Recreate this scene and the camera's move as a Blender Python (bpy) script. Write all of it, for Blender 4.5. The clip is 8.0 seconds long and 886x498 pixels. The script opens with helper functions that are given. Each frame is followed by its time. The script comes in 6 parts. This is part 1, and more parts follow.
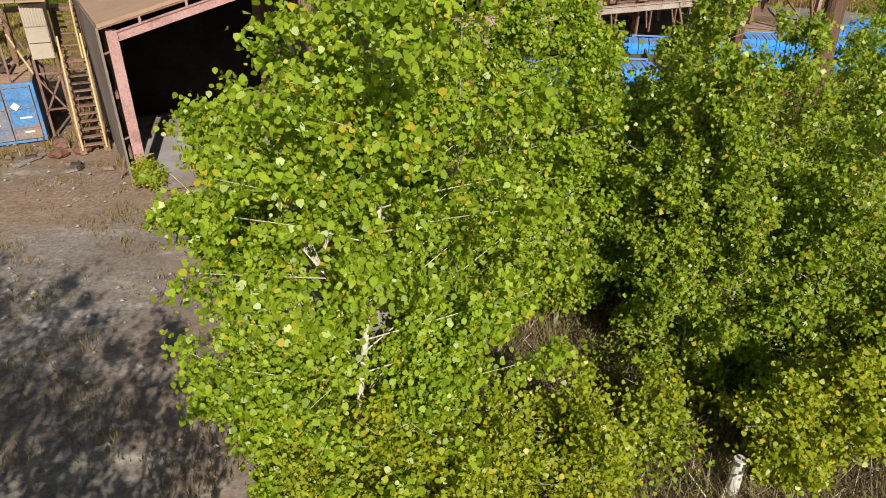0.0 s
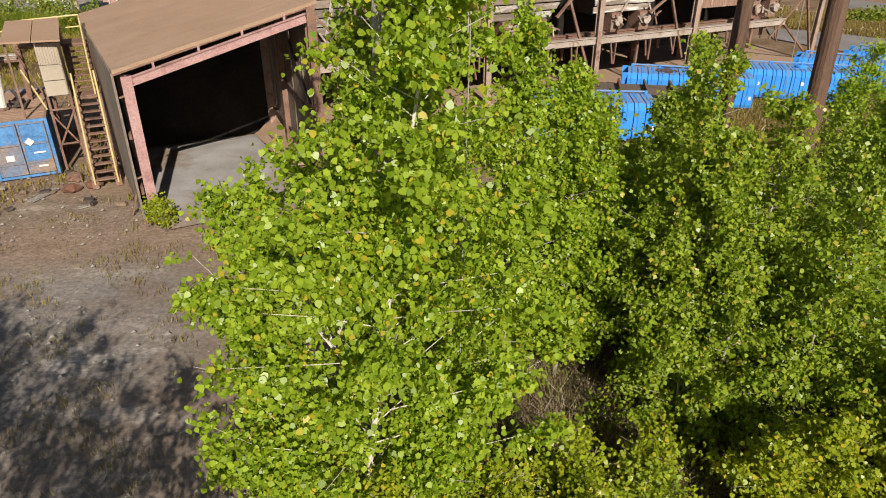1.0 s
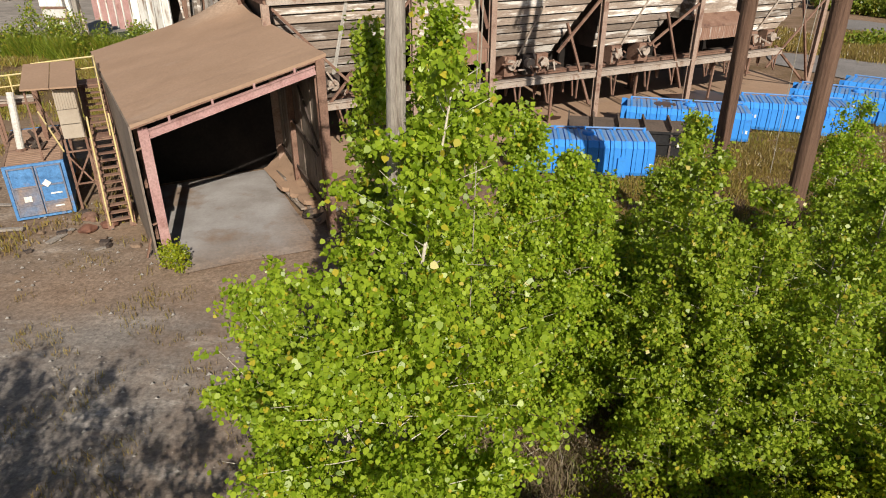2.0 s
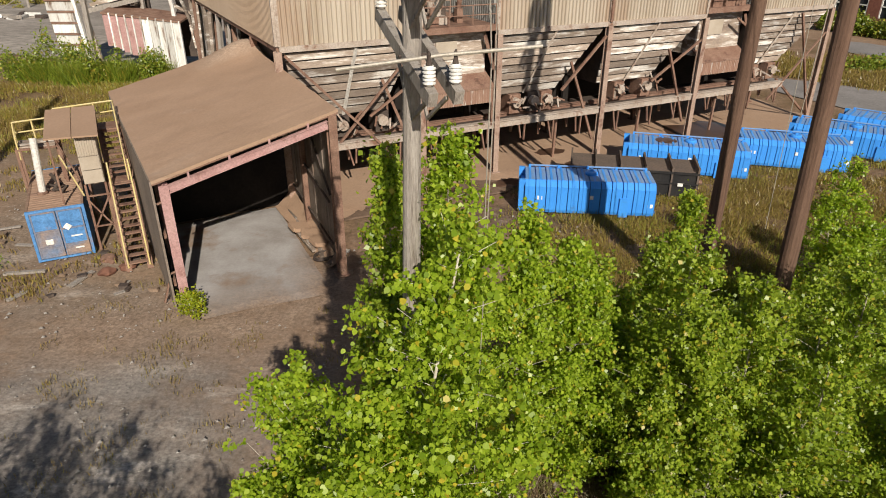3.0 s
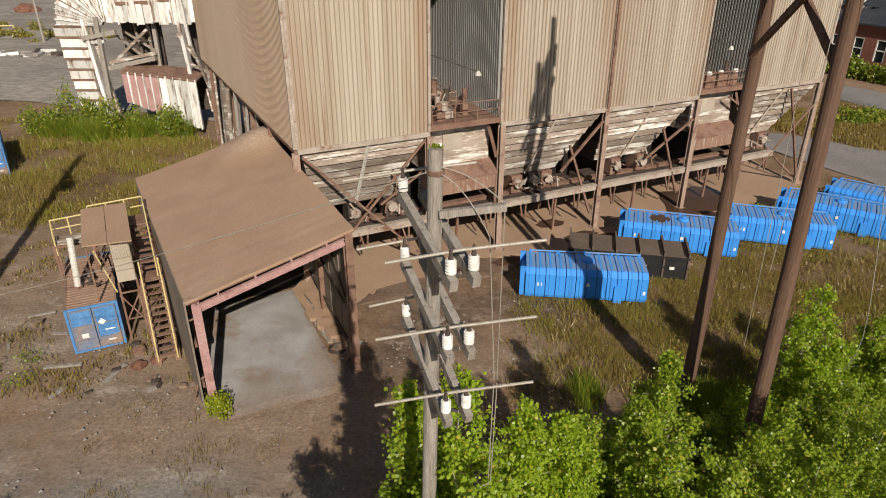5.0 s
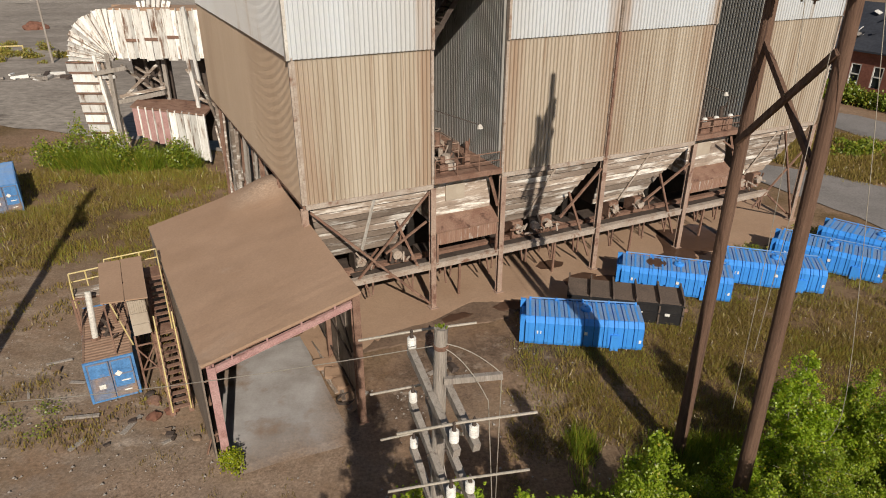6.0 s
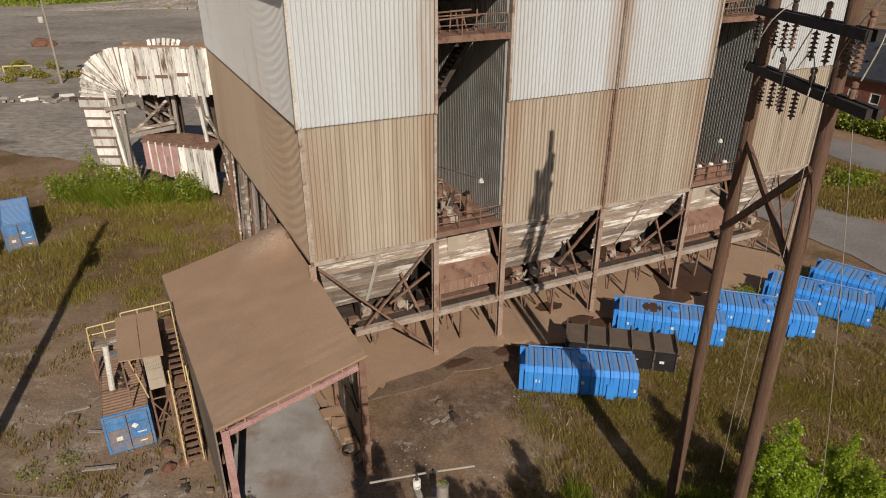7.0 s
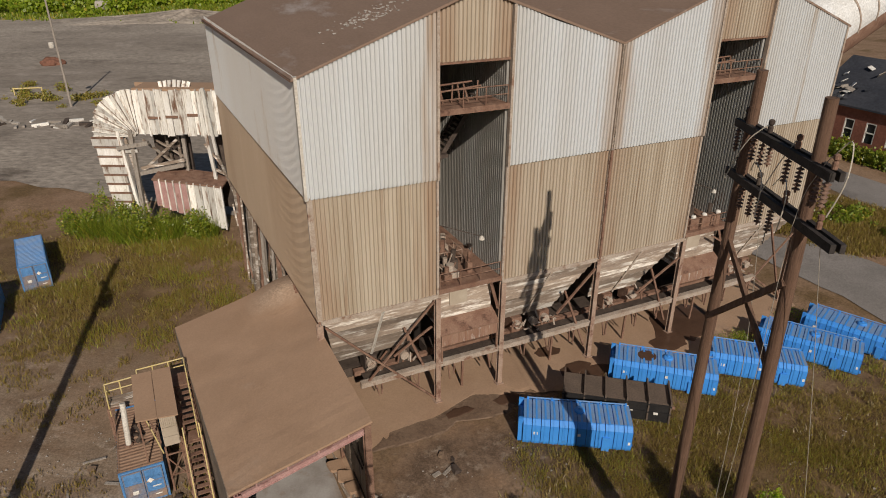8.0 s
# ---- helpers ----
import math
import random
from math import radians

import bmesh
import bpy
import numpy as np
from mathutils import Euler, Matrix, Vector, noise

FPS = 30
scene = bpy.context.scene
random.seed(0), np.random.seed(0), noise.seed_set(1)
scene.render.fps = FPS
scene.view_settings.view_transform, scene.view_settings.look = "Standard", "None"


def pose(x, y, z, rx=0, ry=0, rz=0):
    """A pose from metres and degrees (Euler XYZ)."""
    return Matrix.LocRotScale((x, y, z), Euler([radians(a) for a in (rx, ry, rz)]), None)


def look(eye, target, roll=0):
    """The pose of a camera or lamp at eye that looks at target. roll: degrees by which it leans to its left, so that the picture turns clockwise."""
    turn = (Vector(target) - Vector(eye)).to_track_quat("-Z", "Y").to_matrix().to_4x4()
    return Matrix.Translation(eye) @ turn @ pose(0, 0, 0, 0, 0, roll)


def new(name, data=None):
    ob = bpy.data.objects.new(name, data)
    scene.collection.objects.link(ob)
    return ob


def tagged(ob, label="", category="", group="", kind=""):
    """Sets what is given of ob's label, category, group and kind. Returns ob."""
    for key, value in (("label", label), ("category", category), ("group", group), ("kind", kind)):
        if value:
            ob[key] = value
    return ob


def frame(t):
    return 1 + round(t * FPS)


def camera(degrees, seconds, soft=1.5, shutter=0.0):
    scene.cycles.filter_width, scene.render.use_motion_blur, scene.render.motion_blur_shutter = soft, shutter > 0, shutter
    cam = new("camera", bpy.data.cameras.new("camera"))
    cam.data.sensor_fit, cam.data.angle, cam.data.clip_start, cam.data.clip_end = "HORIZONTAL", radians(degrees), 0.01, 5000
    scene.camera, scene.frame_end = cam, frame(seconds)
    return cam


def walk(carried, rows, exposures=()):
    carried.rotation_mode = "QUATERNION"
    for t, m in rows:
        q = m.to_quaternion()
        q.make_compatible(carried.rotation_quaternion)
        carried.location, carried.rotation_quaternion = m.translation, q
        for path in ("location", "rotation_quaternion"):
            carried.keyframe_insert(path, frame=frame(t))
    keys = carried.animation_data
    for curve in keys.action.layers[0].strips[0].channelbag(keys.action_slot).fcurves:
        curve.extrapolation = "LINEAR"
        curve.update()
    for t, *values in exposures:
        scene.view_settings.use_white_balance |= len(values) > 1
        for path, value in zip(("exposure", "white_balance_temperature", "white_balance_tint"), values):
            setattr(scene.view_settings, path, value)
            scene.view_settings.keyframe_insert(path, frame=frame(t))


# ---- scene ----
cam = camera(67.6, 8.0, 1.0)
# seconds, x, y, z, yaw, pitch, roll: a drone that climbs almost straight up
PATH = [
    (0.0, 0.287, 0.339, 9.121, 3.501, -28.010, -0.064),
    (0.5, 0.263, 0.305, 9.789, 3.572, -27.695, -0.026),
    (1.0, 0.230, 0.268, 10.390, 3.638, -27.450, 0.009),
    (1.5, 0.190, 0.229, 11.120, 3.710, -27.280, 0.040),
    (2.0, 0.146, 0.189, 12.141, 3.799, -27.136, 0.067),
    (3.5, 0.002, 0.065, 15.245, 4.365, -26.640, 0.127),
    (4.0, -0.043, 0.025, 16.607, 4.399, -26.790, 0.139),
    (4.5, -0.083, -0.012, 17.828, 4.434, -26.640, 0.147),
    (6.0, -0.156, -0.104, 22.025, 4.724, -26.030, 0.150),
    (6.5, -0.159, -0.125, 23.686, 4.840, -26.010, 0.143),
    (7.0, -0.147, -0.140, 25.387, 4.972, -25.890, 0.132),
    (7.5, -0.119, -0.148, 27.177, 5.110, -25.740, 0.118),
    (8.0, -0.074, -0.149, 29.174, 5.284, -25.670, 0.100),
]
walk(cam, [(t, pose(x, y, z, 90 + pitch, 0, yaw) @ pose(0, 0, 0, 0, 0, roll)) for t, x, y, z, yaw, pitch, roll in PATH],
     [(0.0, 0.3, 6500, 10), (2.0, 0.22, 6500, 10), (4.5, 0.04, 6550, 10), (6.5, -0.2, 6620, 11.5), (8.0, -0.48, 6750, 12.5)])

# ---- light: late-summer sun behind the drone, a little to its right ----
SUN_UP, SUN_X, SUN_Y = 32.0, 0.325, -0.946
world = bpy.data.worlds.new("sky")
scene.world = world
world.use_nodes = True
wn = world.node_tree
sky = wn.nodes.new("ShaderNodeTexSky")
sky.sky_type = "NISHITA"
sky.sun_disc = False
sky.sun_elevation = radians(SUN_UP)
sky.sun_rotation = math.atan2(SUN_X, SUN_Y)
wn.links.new(sky.outputs[0], wn.nodes["Background"].inputs[0])
wn.nodes["Background"].inputs[1].default_value = 0.052
sun_data = bpy.data.lights.new("sun", "SUN")
sun_data.energy = 5.0
sun_data.angle = radians(0.5)
sun_data.color = (1.0, 0.92, 0.79)
sun = new("sun", sun_data)
sun.matrix_world = look((SUN_X * 60, SUN_Y * 60, 60 * math.tan(radians(SUN_UP))), (0, 0, 0))


# ---- materials ----
def mat(name, base, other=None, scale=1.0, rough=0.8, metal=0.0, bump=0.0, fine=30.0, mix=0.5, stretch=(1, 1, 1), third=None, third_scale=0.3, third_cut=0.55, island=0.0, seedy=False, detail=6.0, grit=0.28):
    """Two colours by coarse noise, a third by a patchy one, fine grain and bump."""
    m = bpy.data.materials.new(name)
    m.use_nodes = True
    t = m.node_tree
    n, l = t.nodes, t.links
    p = n["Principled BSDF"]
    p.inputs["Roughness"].default_value = rough
    p.inputs["Metallic"].default_value = metal
    p.inputs["Specular IOR Level"].default_value = 0.3
    co = n.new("ShaderNodeTexCoord")
    mp = n.new("ShaderNodeMapping")
    mp.inputs["Scale"].default_value = stretch
    l.new(co.outputs["Object"], mp.inputs[0])
    vec = mp.outputs[0]
    if seedy:
        info = n.new("ShaderNodeObjectInfo")
        mul = n.new("ShaderNodeVectorMath")
        mul.operation = "MULTIPLY_ADD"
        mul.inputs[1].default_value = (1, 1, 1)
        sc = n.new("ShaderNodeMath")
        sc.operation = "MULTIPLY"
        sc.inputs[1].default_value = 57.0
        l.new(info.outputs["Random"], sc.inputs[0])
        l.new(vec, mul.inputs[0])
        l.new(sc.outputs[0], mul.inputs[2])
        vec = mul.outputs[0]
        lot = info.outputs["Random"]

    def noisy(s, d=detail, r=0.6):
        k = n.new("ShaderNodeTexNoise")
        k.inputs["Scale"].default_value = s
        k.inputs["Detail"].default_value = d
        k.inputs["Roughness"].default_value = r
        l.new(vec, k.inputs["Vector"])
        return k.outputs["Fac"]

    def ramp(src, a, b):
        r = n.new("ShaderNodeMapRange")
        r.inputs["From Min"].default_value = a
        r.inputs["From Max"].default_value = b
        l.new(src, r.inputs["Value"])
        return r.outputs[0]

    def blend(fac, a, b, how="MIX"):
        x = n.new("ShaderNodeMix")
        x.data_type = "RGBA"
        x.blend_type = how
        for slot, v in ((x.inputs[0], fac), (x.inputs[6], a), (x.inputs[7], b)):
            if isinstance(v, (int, float)):
                slot.default_value = v
            elif isinstance(v, tuple):
                slot.default_value = (*v, 1)
            else:
                l.new(v, slot)
        return x.outputs[2]

    col = blend(ramp(noisy(scale), 0.5 - 0.22 * mix - 0.05, 0.5 + 0.22 * mix + 0.05), base, other or base)
    if third:
        col = blend(ramp(noisy(third_scale, 8, 0.65), third_cut, third_cut + 0.12), col, third)
    grain = noisy(fine, 4, 0.7)
    gr = n.new("ShaderNodeMapRange")
    gr.inputs["To Min"].default_value, gr.inputs["To Max"].default_value = 1 - grit, 1 + grit
    gr.inputs["From Min"].default_value, gr.inputs["From Max"].default_value = 0.3, 0.7
    l.new(grain, gr.inputs["Value"])
    col = blend(1.0, col, gr.outputs[0], "MULTIPLY")
    if seedy:
        sr = n.new("ShaderNodeMapRange")
        sr.inputs["To Min"].default_value, sr.inputs["To Max"].default_value = 0.62, 1.3
        l.new(lot, sr.inputs["Value"])
        col = blend(1.0, col, sr.outputs[0], "MULTIPLY")
    if island:
        g = n.new("ShaderNodeNewGeometry")
        ir = n.new("ShaderNodeMapRange")
        ir.inputs["To Min"].default_value, ir.inputs["To Max"].default_value = 1 - island, 1 + island
        l.new(g.outputs["Random Per Island"], ir.inputs["Value"])
        col = blend(1.0, col, ir.outputs[0], "MULTIPLY")
    l.new(col, p.inputs["Base Color"])
    if bump:
        b = n.new("ShaderNodeBump")
        b.inputs["Strength"].default_value = bump
        b.inputs["Distance"].default_value = 0.05
        l.new(grain, b.inputs["Height"])
        l.new(b.outputs[0], p.inputs["Normal"])
    return m


def leaf_mat(name, dark, light, yellow, share=0.06, glow=0.35):
    """Leaves: each its own tint, lit through from behind, some turned yellow."""
    m = bpy.data.materials.new(name)
    m.use_nodes = True
    t = m.node_tree
    n, l = t.nodes, t.links
    p = n["Principled BSDF"]
    p.inputs["Roughness"].default_value = 0.38
    p.inputs["Specular IOR Level"].default_value = 0.5
    g = n.new("ShaderNodeNewGeometry")
    r = n.new("ShaderNodeValToRGB")
    e = r.color_ramp.elements
    e[0].position, e[0].color = 0.0, (*dark, 1)
    e[1].position, e[1].color = 1.0 - share - 0.01, (*light, 1)
    k = e.new(1.0 - share)
    k.color = (*yellow, 1)
    l.new(g.outputs["Random Per Island"], r.inputs[0])
    l.new(r.outputs[0], p.inputs["Base Color"])
    tr = n.new("ShaderNodeBsdfTranslucent")
    l.new(r.outputs[0], tr.inputs[0])
    mx = n.new("ShaderNodeMixShader")
    mx.inputs[0].default_value = glow
    l.new(p.outputs[0], mx.inputs[1])
    l.new(tr.outputs[0], mx.inputs[2])
    l.new(mx.outputs[0], n["Material Output"].inputs[0])
    return m


def seam_stains(m, places, reach, colour, strength=0.8):
    """Brown run-off stains down the sheets beside the seams, ragged, at the given places along x."""
    t = m.node_tree
    n, l = t.nodes, t.links
    p = n["Principled BSDF"]
    src = p.inputs["Base Color"].links[0].from_socket
    co = n.new("ShaderNodeTexCoord")
    sep = n.new("ShaderNodeSeparateXYZ")
    l.new(co.outputs["Object"], sep.inputs[0])
    mp = n.new("ShaderNodeMapping")
    mp.inputs["Scale"].default_value = (2.2, 2.2, 0.16)
    l.new(co.outputs["Object"], mp.inputs[0])
    k = n.new("ShaderNodeTexNoise")
    k.inputs["Scale"].default_value = 1.0
    k.inputs["Detail"].default_value = 6
    l.new(mp.outputs[0], k.inputs["Vector"])
    last = None
    for x in places:
        d = n.new("ShaderNodeMath")
        d.operation = "SUBTRACT"
        l.new(sep.outputs[0], d.inputs[0])
        d.inputs[1].default_value = x
        ab = n.new("ShaderNodeMath")
        ab.operation = "ABSOLUTE"
        l.new(d.outputs[0], ab.inputs[0])
        if last is None:
            last = ab.outputs[0]
        else:
            mn = n.new("ShaderNodeMath")
            mn.operation = "MINIMUM"
            l.new(last, mn.inputs[0])
            l.new(ab.outputs[0], mn.inputs[1])
            last = mn.outputs[0]
    add = n.new("ShaderNodeMath")
    add.operation = "MULTIPLY_ADD"
    add.inputs[1].default_value = reach * 2.2
    l.new(k.outputs["Fac"], add.inputs[0])
    l.new(last, add.inputs[2])
    r = n.new("ShaderNodeMapRange")
    r.inputs["From Min"].default_value, r.inputs["From Max"].default_value = reach * 0.8, reach * 2.1
    r.inputs["To Min"].default_value, r.inputs["To Max"].default_value = strength, 0.0
    l.new(add.outputs[0], r.inputs["Value"])
    x = n.new("ShaderNodeMix")
    x.data_type = "RGBA"
    l.new(r.outputs[0], x.inputs[0])
    l.new(src, x.inputs[6])
    x.inputs[7].default_value = (*colour, 1)
    l.new(x.outputs[2], p.inputs["Base Color"])


def patches(m, spots, one, two, pale=None, blur=0.5, ragged=1.0, scale=0.5, stretch=(1, 1, 1)):
    """Lets another soil show through a ground material round the given plan spots (x, y, reach x, reach y), with ragged soft borders."""
    t = m.node_tree
    n, l = t.nodes, t.links
    p = n["Principled BSDF"]
    src = p.inputs["Base Color"].links[0].from_socket
    co = n.new("ShaderNodeTexCoord")

    def noisy(s, d, st=(1, 1, 1)):
        mp = n.new("ShaderNodeMapping")
        mp.inputs["Scale"].default_value = st
        l.new(co.outputs["Object"], mp.inputs[0])
        k = n.new("ShaderNodeTexNoise")
        k.inputs["Scale"].default_value = s
        k.inputs["Detail"].default_value = d
        k.inputs["Roughness"].default_value = 0.68
        l.new(mp.outputs[0], k.inputs["Vector"])
        return k.outputs["Fac"]

    def span(src, a, b, lo=0.0, hi=1.0):
        r = n.new("ShaderNodeMapRange")
        for key, v in (("From Min", a), ("From Max", b), ("To Min", lo), ("To Max", hi)):
            r.inputs[key].default_value = v
        l.new(src, r.inputs["Value"])
        return r.outputs[0]

    def mixed(fac, a, b, how="MIX"):
        x = n.new("ShaderNodeMix")
        x.data_type = "RGBA"
        x.blend_type = how
        for slot, v in ((x.inputs[0], fac), (x.inputs[6], a), (x.inputs[7], b)):
            if isinstance(v, tuple):
                slot.default_value = (*v, 1)
            elif isinstance(v, float):
                slot.default_value = v
            else:
                l.new(v, slot)
        return x.outputs[2]

    near = None
    for x, y, rx, ry in spots:
        mp = n.new("ShaderNodeMapping")
        mp.inputs["Location"].default_value = (-x / rx, -y / ry, 0)
        mp.inputs["Scale"].default_value = (1 / rx, 1 / ry, 0)
        l.new(co.outputs["Object"], mp.inputs[0])
        ln = n.new("ShaderNodeVectorMath")
        ln.operation = "LENGTH"
        l.new(mp.outputs[0], ln.inputs[0])
        if near is None:
            near = ln.outputs["Value"]
        else:
            mn = n.new("ShaderNodeMath")
            mn.operation = "MINIMUM"
            l.new(near, mn.inputs[0])
            l.new(ln.outputs["Value"], mn.inputs[1])
            near = mn.outputs[0]
    add = n.new("ShaderNodeMath")
    add.operation = "MULTIPLY_ADD"
    l.new(noisy(0.32, 9), add.inputs[0])
    add.inputs[1].default_value = 2.4 * ragged
    l.new(near, add.inputs[2])
    fac = span(add.outputs[0], 1 + 1.2 * ragged - blur, 1 + 1.2 * ragged + blur * 0.6, 1.0, 0.0)
    col = mixed(span(noisy(scale, 9, stretch), 0.38, 0.62), one, two)
    if pale:
        col = mixed(span(noisy(scale * 1.3, 10, stretch), 0.54, 0.68), col, pale)
    col = mixed(1.0, col, span(noisy(8.0, 4), 0.3, 0.7, 0.6, 1.4), "MULTIPLY")
    l.new(mixed(fac, src, col), p.inputs["Base Color"])


GROUND = mat("gravel ground", (0.20, 0.122, 0.073), (0.30, 0.205, 0.138), 0.25, 0.95, bump=0.5, fine=6.0, third=(0.14, 0.09, 0.042), third_scale=0.09, third_cut=0.5, grit=0.4, mix=0.8, detail=9)
patches(GROUND, ((-33, 47, 9, 10), (-46, 55, 8, 7), (17, 31, 10, 8), (13, 22, 9, 6), (27, 38, 5, 7), (23, 30, 8, 8)), (0.11, 0.068, 0.034), (0.165, 0.11, 0.057), (0.205, 0.16, 0.062), 0.7, 1.0, 0.45)
patches(GROUND, ((-24, 27, 9, 8), (-16, 22, 5, 4), (-34, 34, 9, 7), (4, 27, 5, 3)), (0.185, 0.128, 0.087), (0.27, 0.205, 0.15), (0.38, 0.31, 0.25), 0.8, 1.3, 0.4, (0.6, 1.3, 1))
patches(GROUND, ((-12.5, 13.5, 8, 7.5), (-8, 5, 9, 9), (-22, 8, 9, 8)), (0.17, 0.148, 0.132), (0.26, 0.23, 0.205), (0.41, 0.375, 0.34), 0.7, 0.9, 0.5, (0.55, 1.5, 1))
patches(GROUND, ((-9.5, 21.5, 4.5, 2.4), (-14.5, 20.0, 3.0, 2.0), (-7.0, 24.0, 2.2, 2.2)), (0.225, 0.155, 0.108), (0.295, 0.215, 0.158), None, 0.6, 0.8, 0.7)
patches(GROUND, ((-3.0, 30.0, 3.4, 3.0), (1.0, 32.0, 3.2, 2.6), (-4.5, 26.5, 2.0, 2.6)), (0.105, 0.07, 0.048), (0.18, 0.125, 0.09), (0.27, 0.215, 0.17), 0.5, 0.8, 0.8)
ROOF_DUST = mat("dust-caked roof", (0.25, 0.175, 0.135), (0.21, 0.145, 0.11), 0.3, 0.9, bump=0.1, fine=9.0, third=(0.34, 0.29, 0.27), third_scale=0.3, third_cut=0.55, grit=0.1, stretch=(1, 0.3, 1))
DUST = mat("brown ore dust", (0.375, 0.25, 0.172), (0.335, 0.22, 0.148), 0.35, 0.95, bump=0.15, fine=9.0, third=(0.38, 0.27, 0.2), third_scale=0.22, third_cut=0.6, grit=0.1)
patches(DUST, ((-1.0, 6.5, 1.8, 1.3),), (0.45, 0.34, 0.26), (0.40, 0.285, 0.205), None, 0.8, 0.5, 0.6)
DUST_FLOOR = mat("trodden ore dust", (0.40, 0.272, 0.187), (0.345, 0.228, 0.153), 0.35, 0.95, bump=0.15, fine=9.0, third=(0.34, 0.235, 0.17), third_scale=0.3, third_cut=0.58, grit=0.12)
SLAB = mat("worn concrete slab", (0.29, 0.265, 0.25), (0.42, 0.40, 0.395), 0.45, 0.8, bump=0.05, fine=9.0, third=(0.27, 0.20, 0.155), third_scale=0.3, third_cut=0.54, grit=0.08)
patches(SLAB, ((-10.8, 20.6, 1.9, 1.5), (-8.4, 21.8, 2.8, 2.0), (-6.1, 24.0, 2.1, 2.6), (-7.4, 28.0, 1.3, 3.0)), (0.22, 0.15, 0.105), (0.27, 0.19, 0.135), None, 0.8, 0.6, 0.7)
EARTH = mat("brown trodden earth", (0.19, 0.13, 0.09), (0.25, 0.18, 0.13), 0.6, 0.95, bump=0.3, fine=8.0, third=(0.13, 0.085, 0.055), third_scale=0.6, third_cut=0.56)
ROAD = mat("old pale asphalt", (0.20, 0.185, 0.175), (0.255, 0.235, 0.225), 0.2, 0.9, bump=0.2, fine=8.0, third=(0.14, 0.125, 0.12), third_scale=0.12, third_cut=0.57)
LOT = mat("grey cinder yard", (0.245, 0.212, 0.182), (0.38, 0.335, 0.29), 0.06, 0.95, bump=0.5, fine=1.2, third=(0.15, 0.125, 0.105), third_scale=0.11, third_cut=0.57, detail=10, stretch=(0.6, 1, 1), grit=0.4)
patches(LOT, ((-60, 108, 30, 14), (-110, 140, 40, 12), (-80, 190, 60, 14)), (0.18, 0.152, 0.128), (0.26, 0.222, 0.19), (0.42, 0.37, 0.33), 1.2, 1.4, 0.1, (0.6, 1, 1))
SIDING_UP = mat("pale corrugated siding", (0.575, 0.61, 0.645), (0.50, 0.505, 0.505), 0.16, 0.42, 0.0, fine=30.0, third=(0.37, 0.30, 0.23), third_scale=0.5, third_cut=0.60, stretch=(1.6, 1.6, 0.12), grit=0.06)
SIDING_LOW = mat("tan corrugated siding", (0.47, 0.41, 0.335), (0.36, 0.295, 0.225), 0.4, 0.65, 0.0, fine=30.0, third=(0.27, 0.185, 0.125), third_scale=0.5, third_cut=0.58, stretch=(4, 4, 0.12), grit=0.06)
seam_stains(SIDING_UP, (7.6, 20.1, 28.0), 1.35, (0.34, 0.235, 0.155), 0.9)
seam_stains(SIDING_LOW, (-0.2, 7.6, 12.25, 20.1, 28.0, 32.6), 1.7, (0.29, 0.18, 0.115), 0.85)
# lighter copy of the upper siding, making up for grazing sun on the flank
SIDING_FLANK_LIT = mat("flank siding with light painted in", (0.84, 0.85, 0.85), (0.78, 0.76, 0.73), 0.1, 0.5, 0.0, fine=30.0, third=(0.62, 0.54, 0.45), third_scale=0.3, third_cut=0.6, stretch=(1, 1, 0.3), grit=0.06)
SIDING_SIDE = mat("dusty corrugated siding", (0.50, 0.385, 0.285), (0.42, 0.31, 0.22), 0.2, 0.75, 0.0, fine=30.0, stretch=(1, 1, 0.2), grit=0.06)
SIDING_IN = mat("grey recess siding", (0.36, 0.365, 0.36), (0.27, 0.255, 0.23), 0.3, 0.55, 0.15, fine=30.0, stretch=(1, 1, 0.2), grit=0.06)
TRIM = mat("dusty steel trim", (0.33, 0.26, 0.21), (0.42, 0.36, 0.31), 1.5, 0.75, fine=12.0, third=(0.2, 0.11, 0.075), third_scale=1.2, third_cut=0.56)
RUST = mat("rusty steel", (0.19, 0.105, 0.075), (0.27, 0.17, 0.125), 1.3, 0.85, 0.1, bump=0.2, fine=16.0, third=(0.11, 0.06, 0.045), third_scale=1.5)
# near-black for unlit depths: the shade is put into the colour
SHADE_BLACK = mat("black painted in for shade", (0.012, 0.01, 0.009), (0.02, 0.016, 0.014), 1.0, 0.95, fine=6.0)
# for dark machinery, and for shade painted into recesses
DARK = mat("dark machinery and shade", (0.06, 0.045, 0.04), (0.11, 0.085, 0.07), 1.5, 0.8, 0.2, fine=10.0)
PLANK = mat("peeling painted planks", (0.19, 0.145, 0.115), (0.33, 0.265, 0.215), 0.9, 0.85, bump=0.3, fine=14.0, third=(0.66, 0.62, 0.57), third_scale=1.1, third_cut=0.505, stretch=(0.35, 1, 2.2), seedy=True)
LEG_STEEL = mat("dust-coated rusty steel", (0.30, 0.20, 0.155), (0.37, 0.275, 0.22), 1.0, 0.85, fine=14.0, third=(0.17, 0.09, 0.065), third_scale=1.1, third_cut=0.55)
SHED_SHEET = mat("dull shed sheet", (0.20, 0.16, 0.13), (0.28, 0.23, 0.19), 0.6, 0.8, bump=0.1, fine=10.0, third=(0.15, 0.10, 0.075), third_scale=0.5, third_cut=0.55, stretch=(1, 1, 0.4), seedy=True)
PINK = mat("faded red steel", (0.36, 0.20, 0.19), (0.43, 0.27, 0.255), 1.2, 0.7, fine=12.0, third=(0.25, 0.13, 0.11), third_scale=1.0, third_cut=0.58)
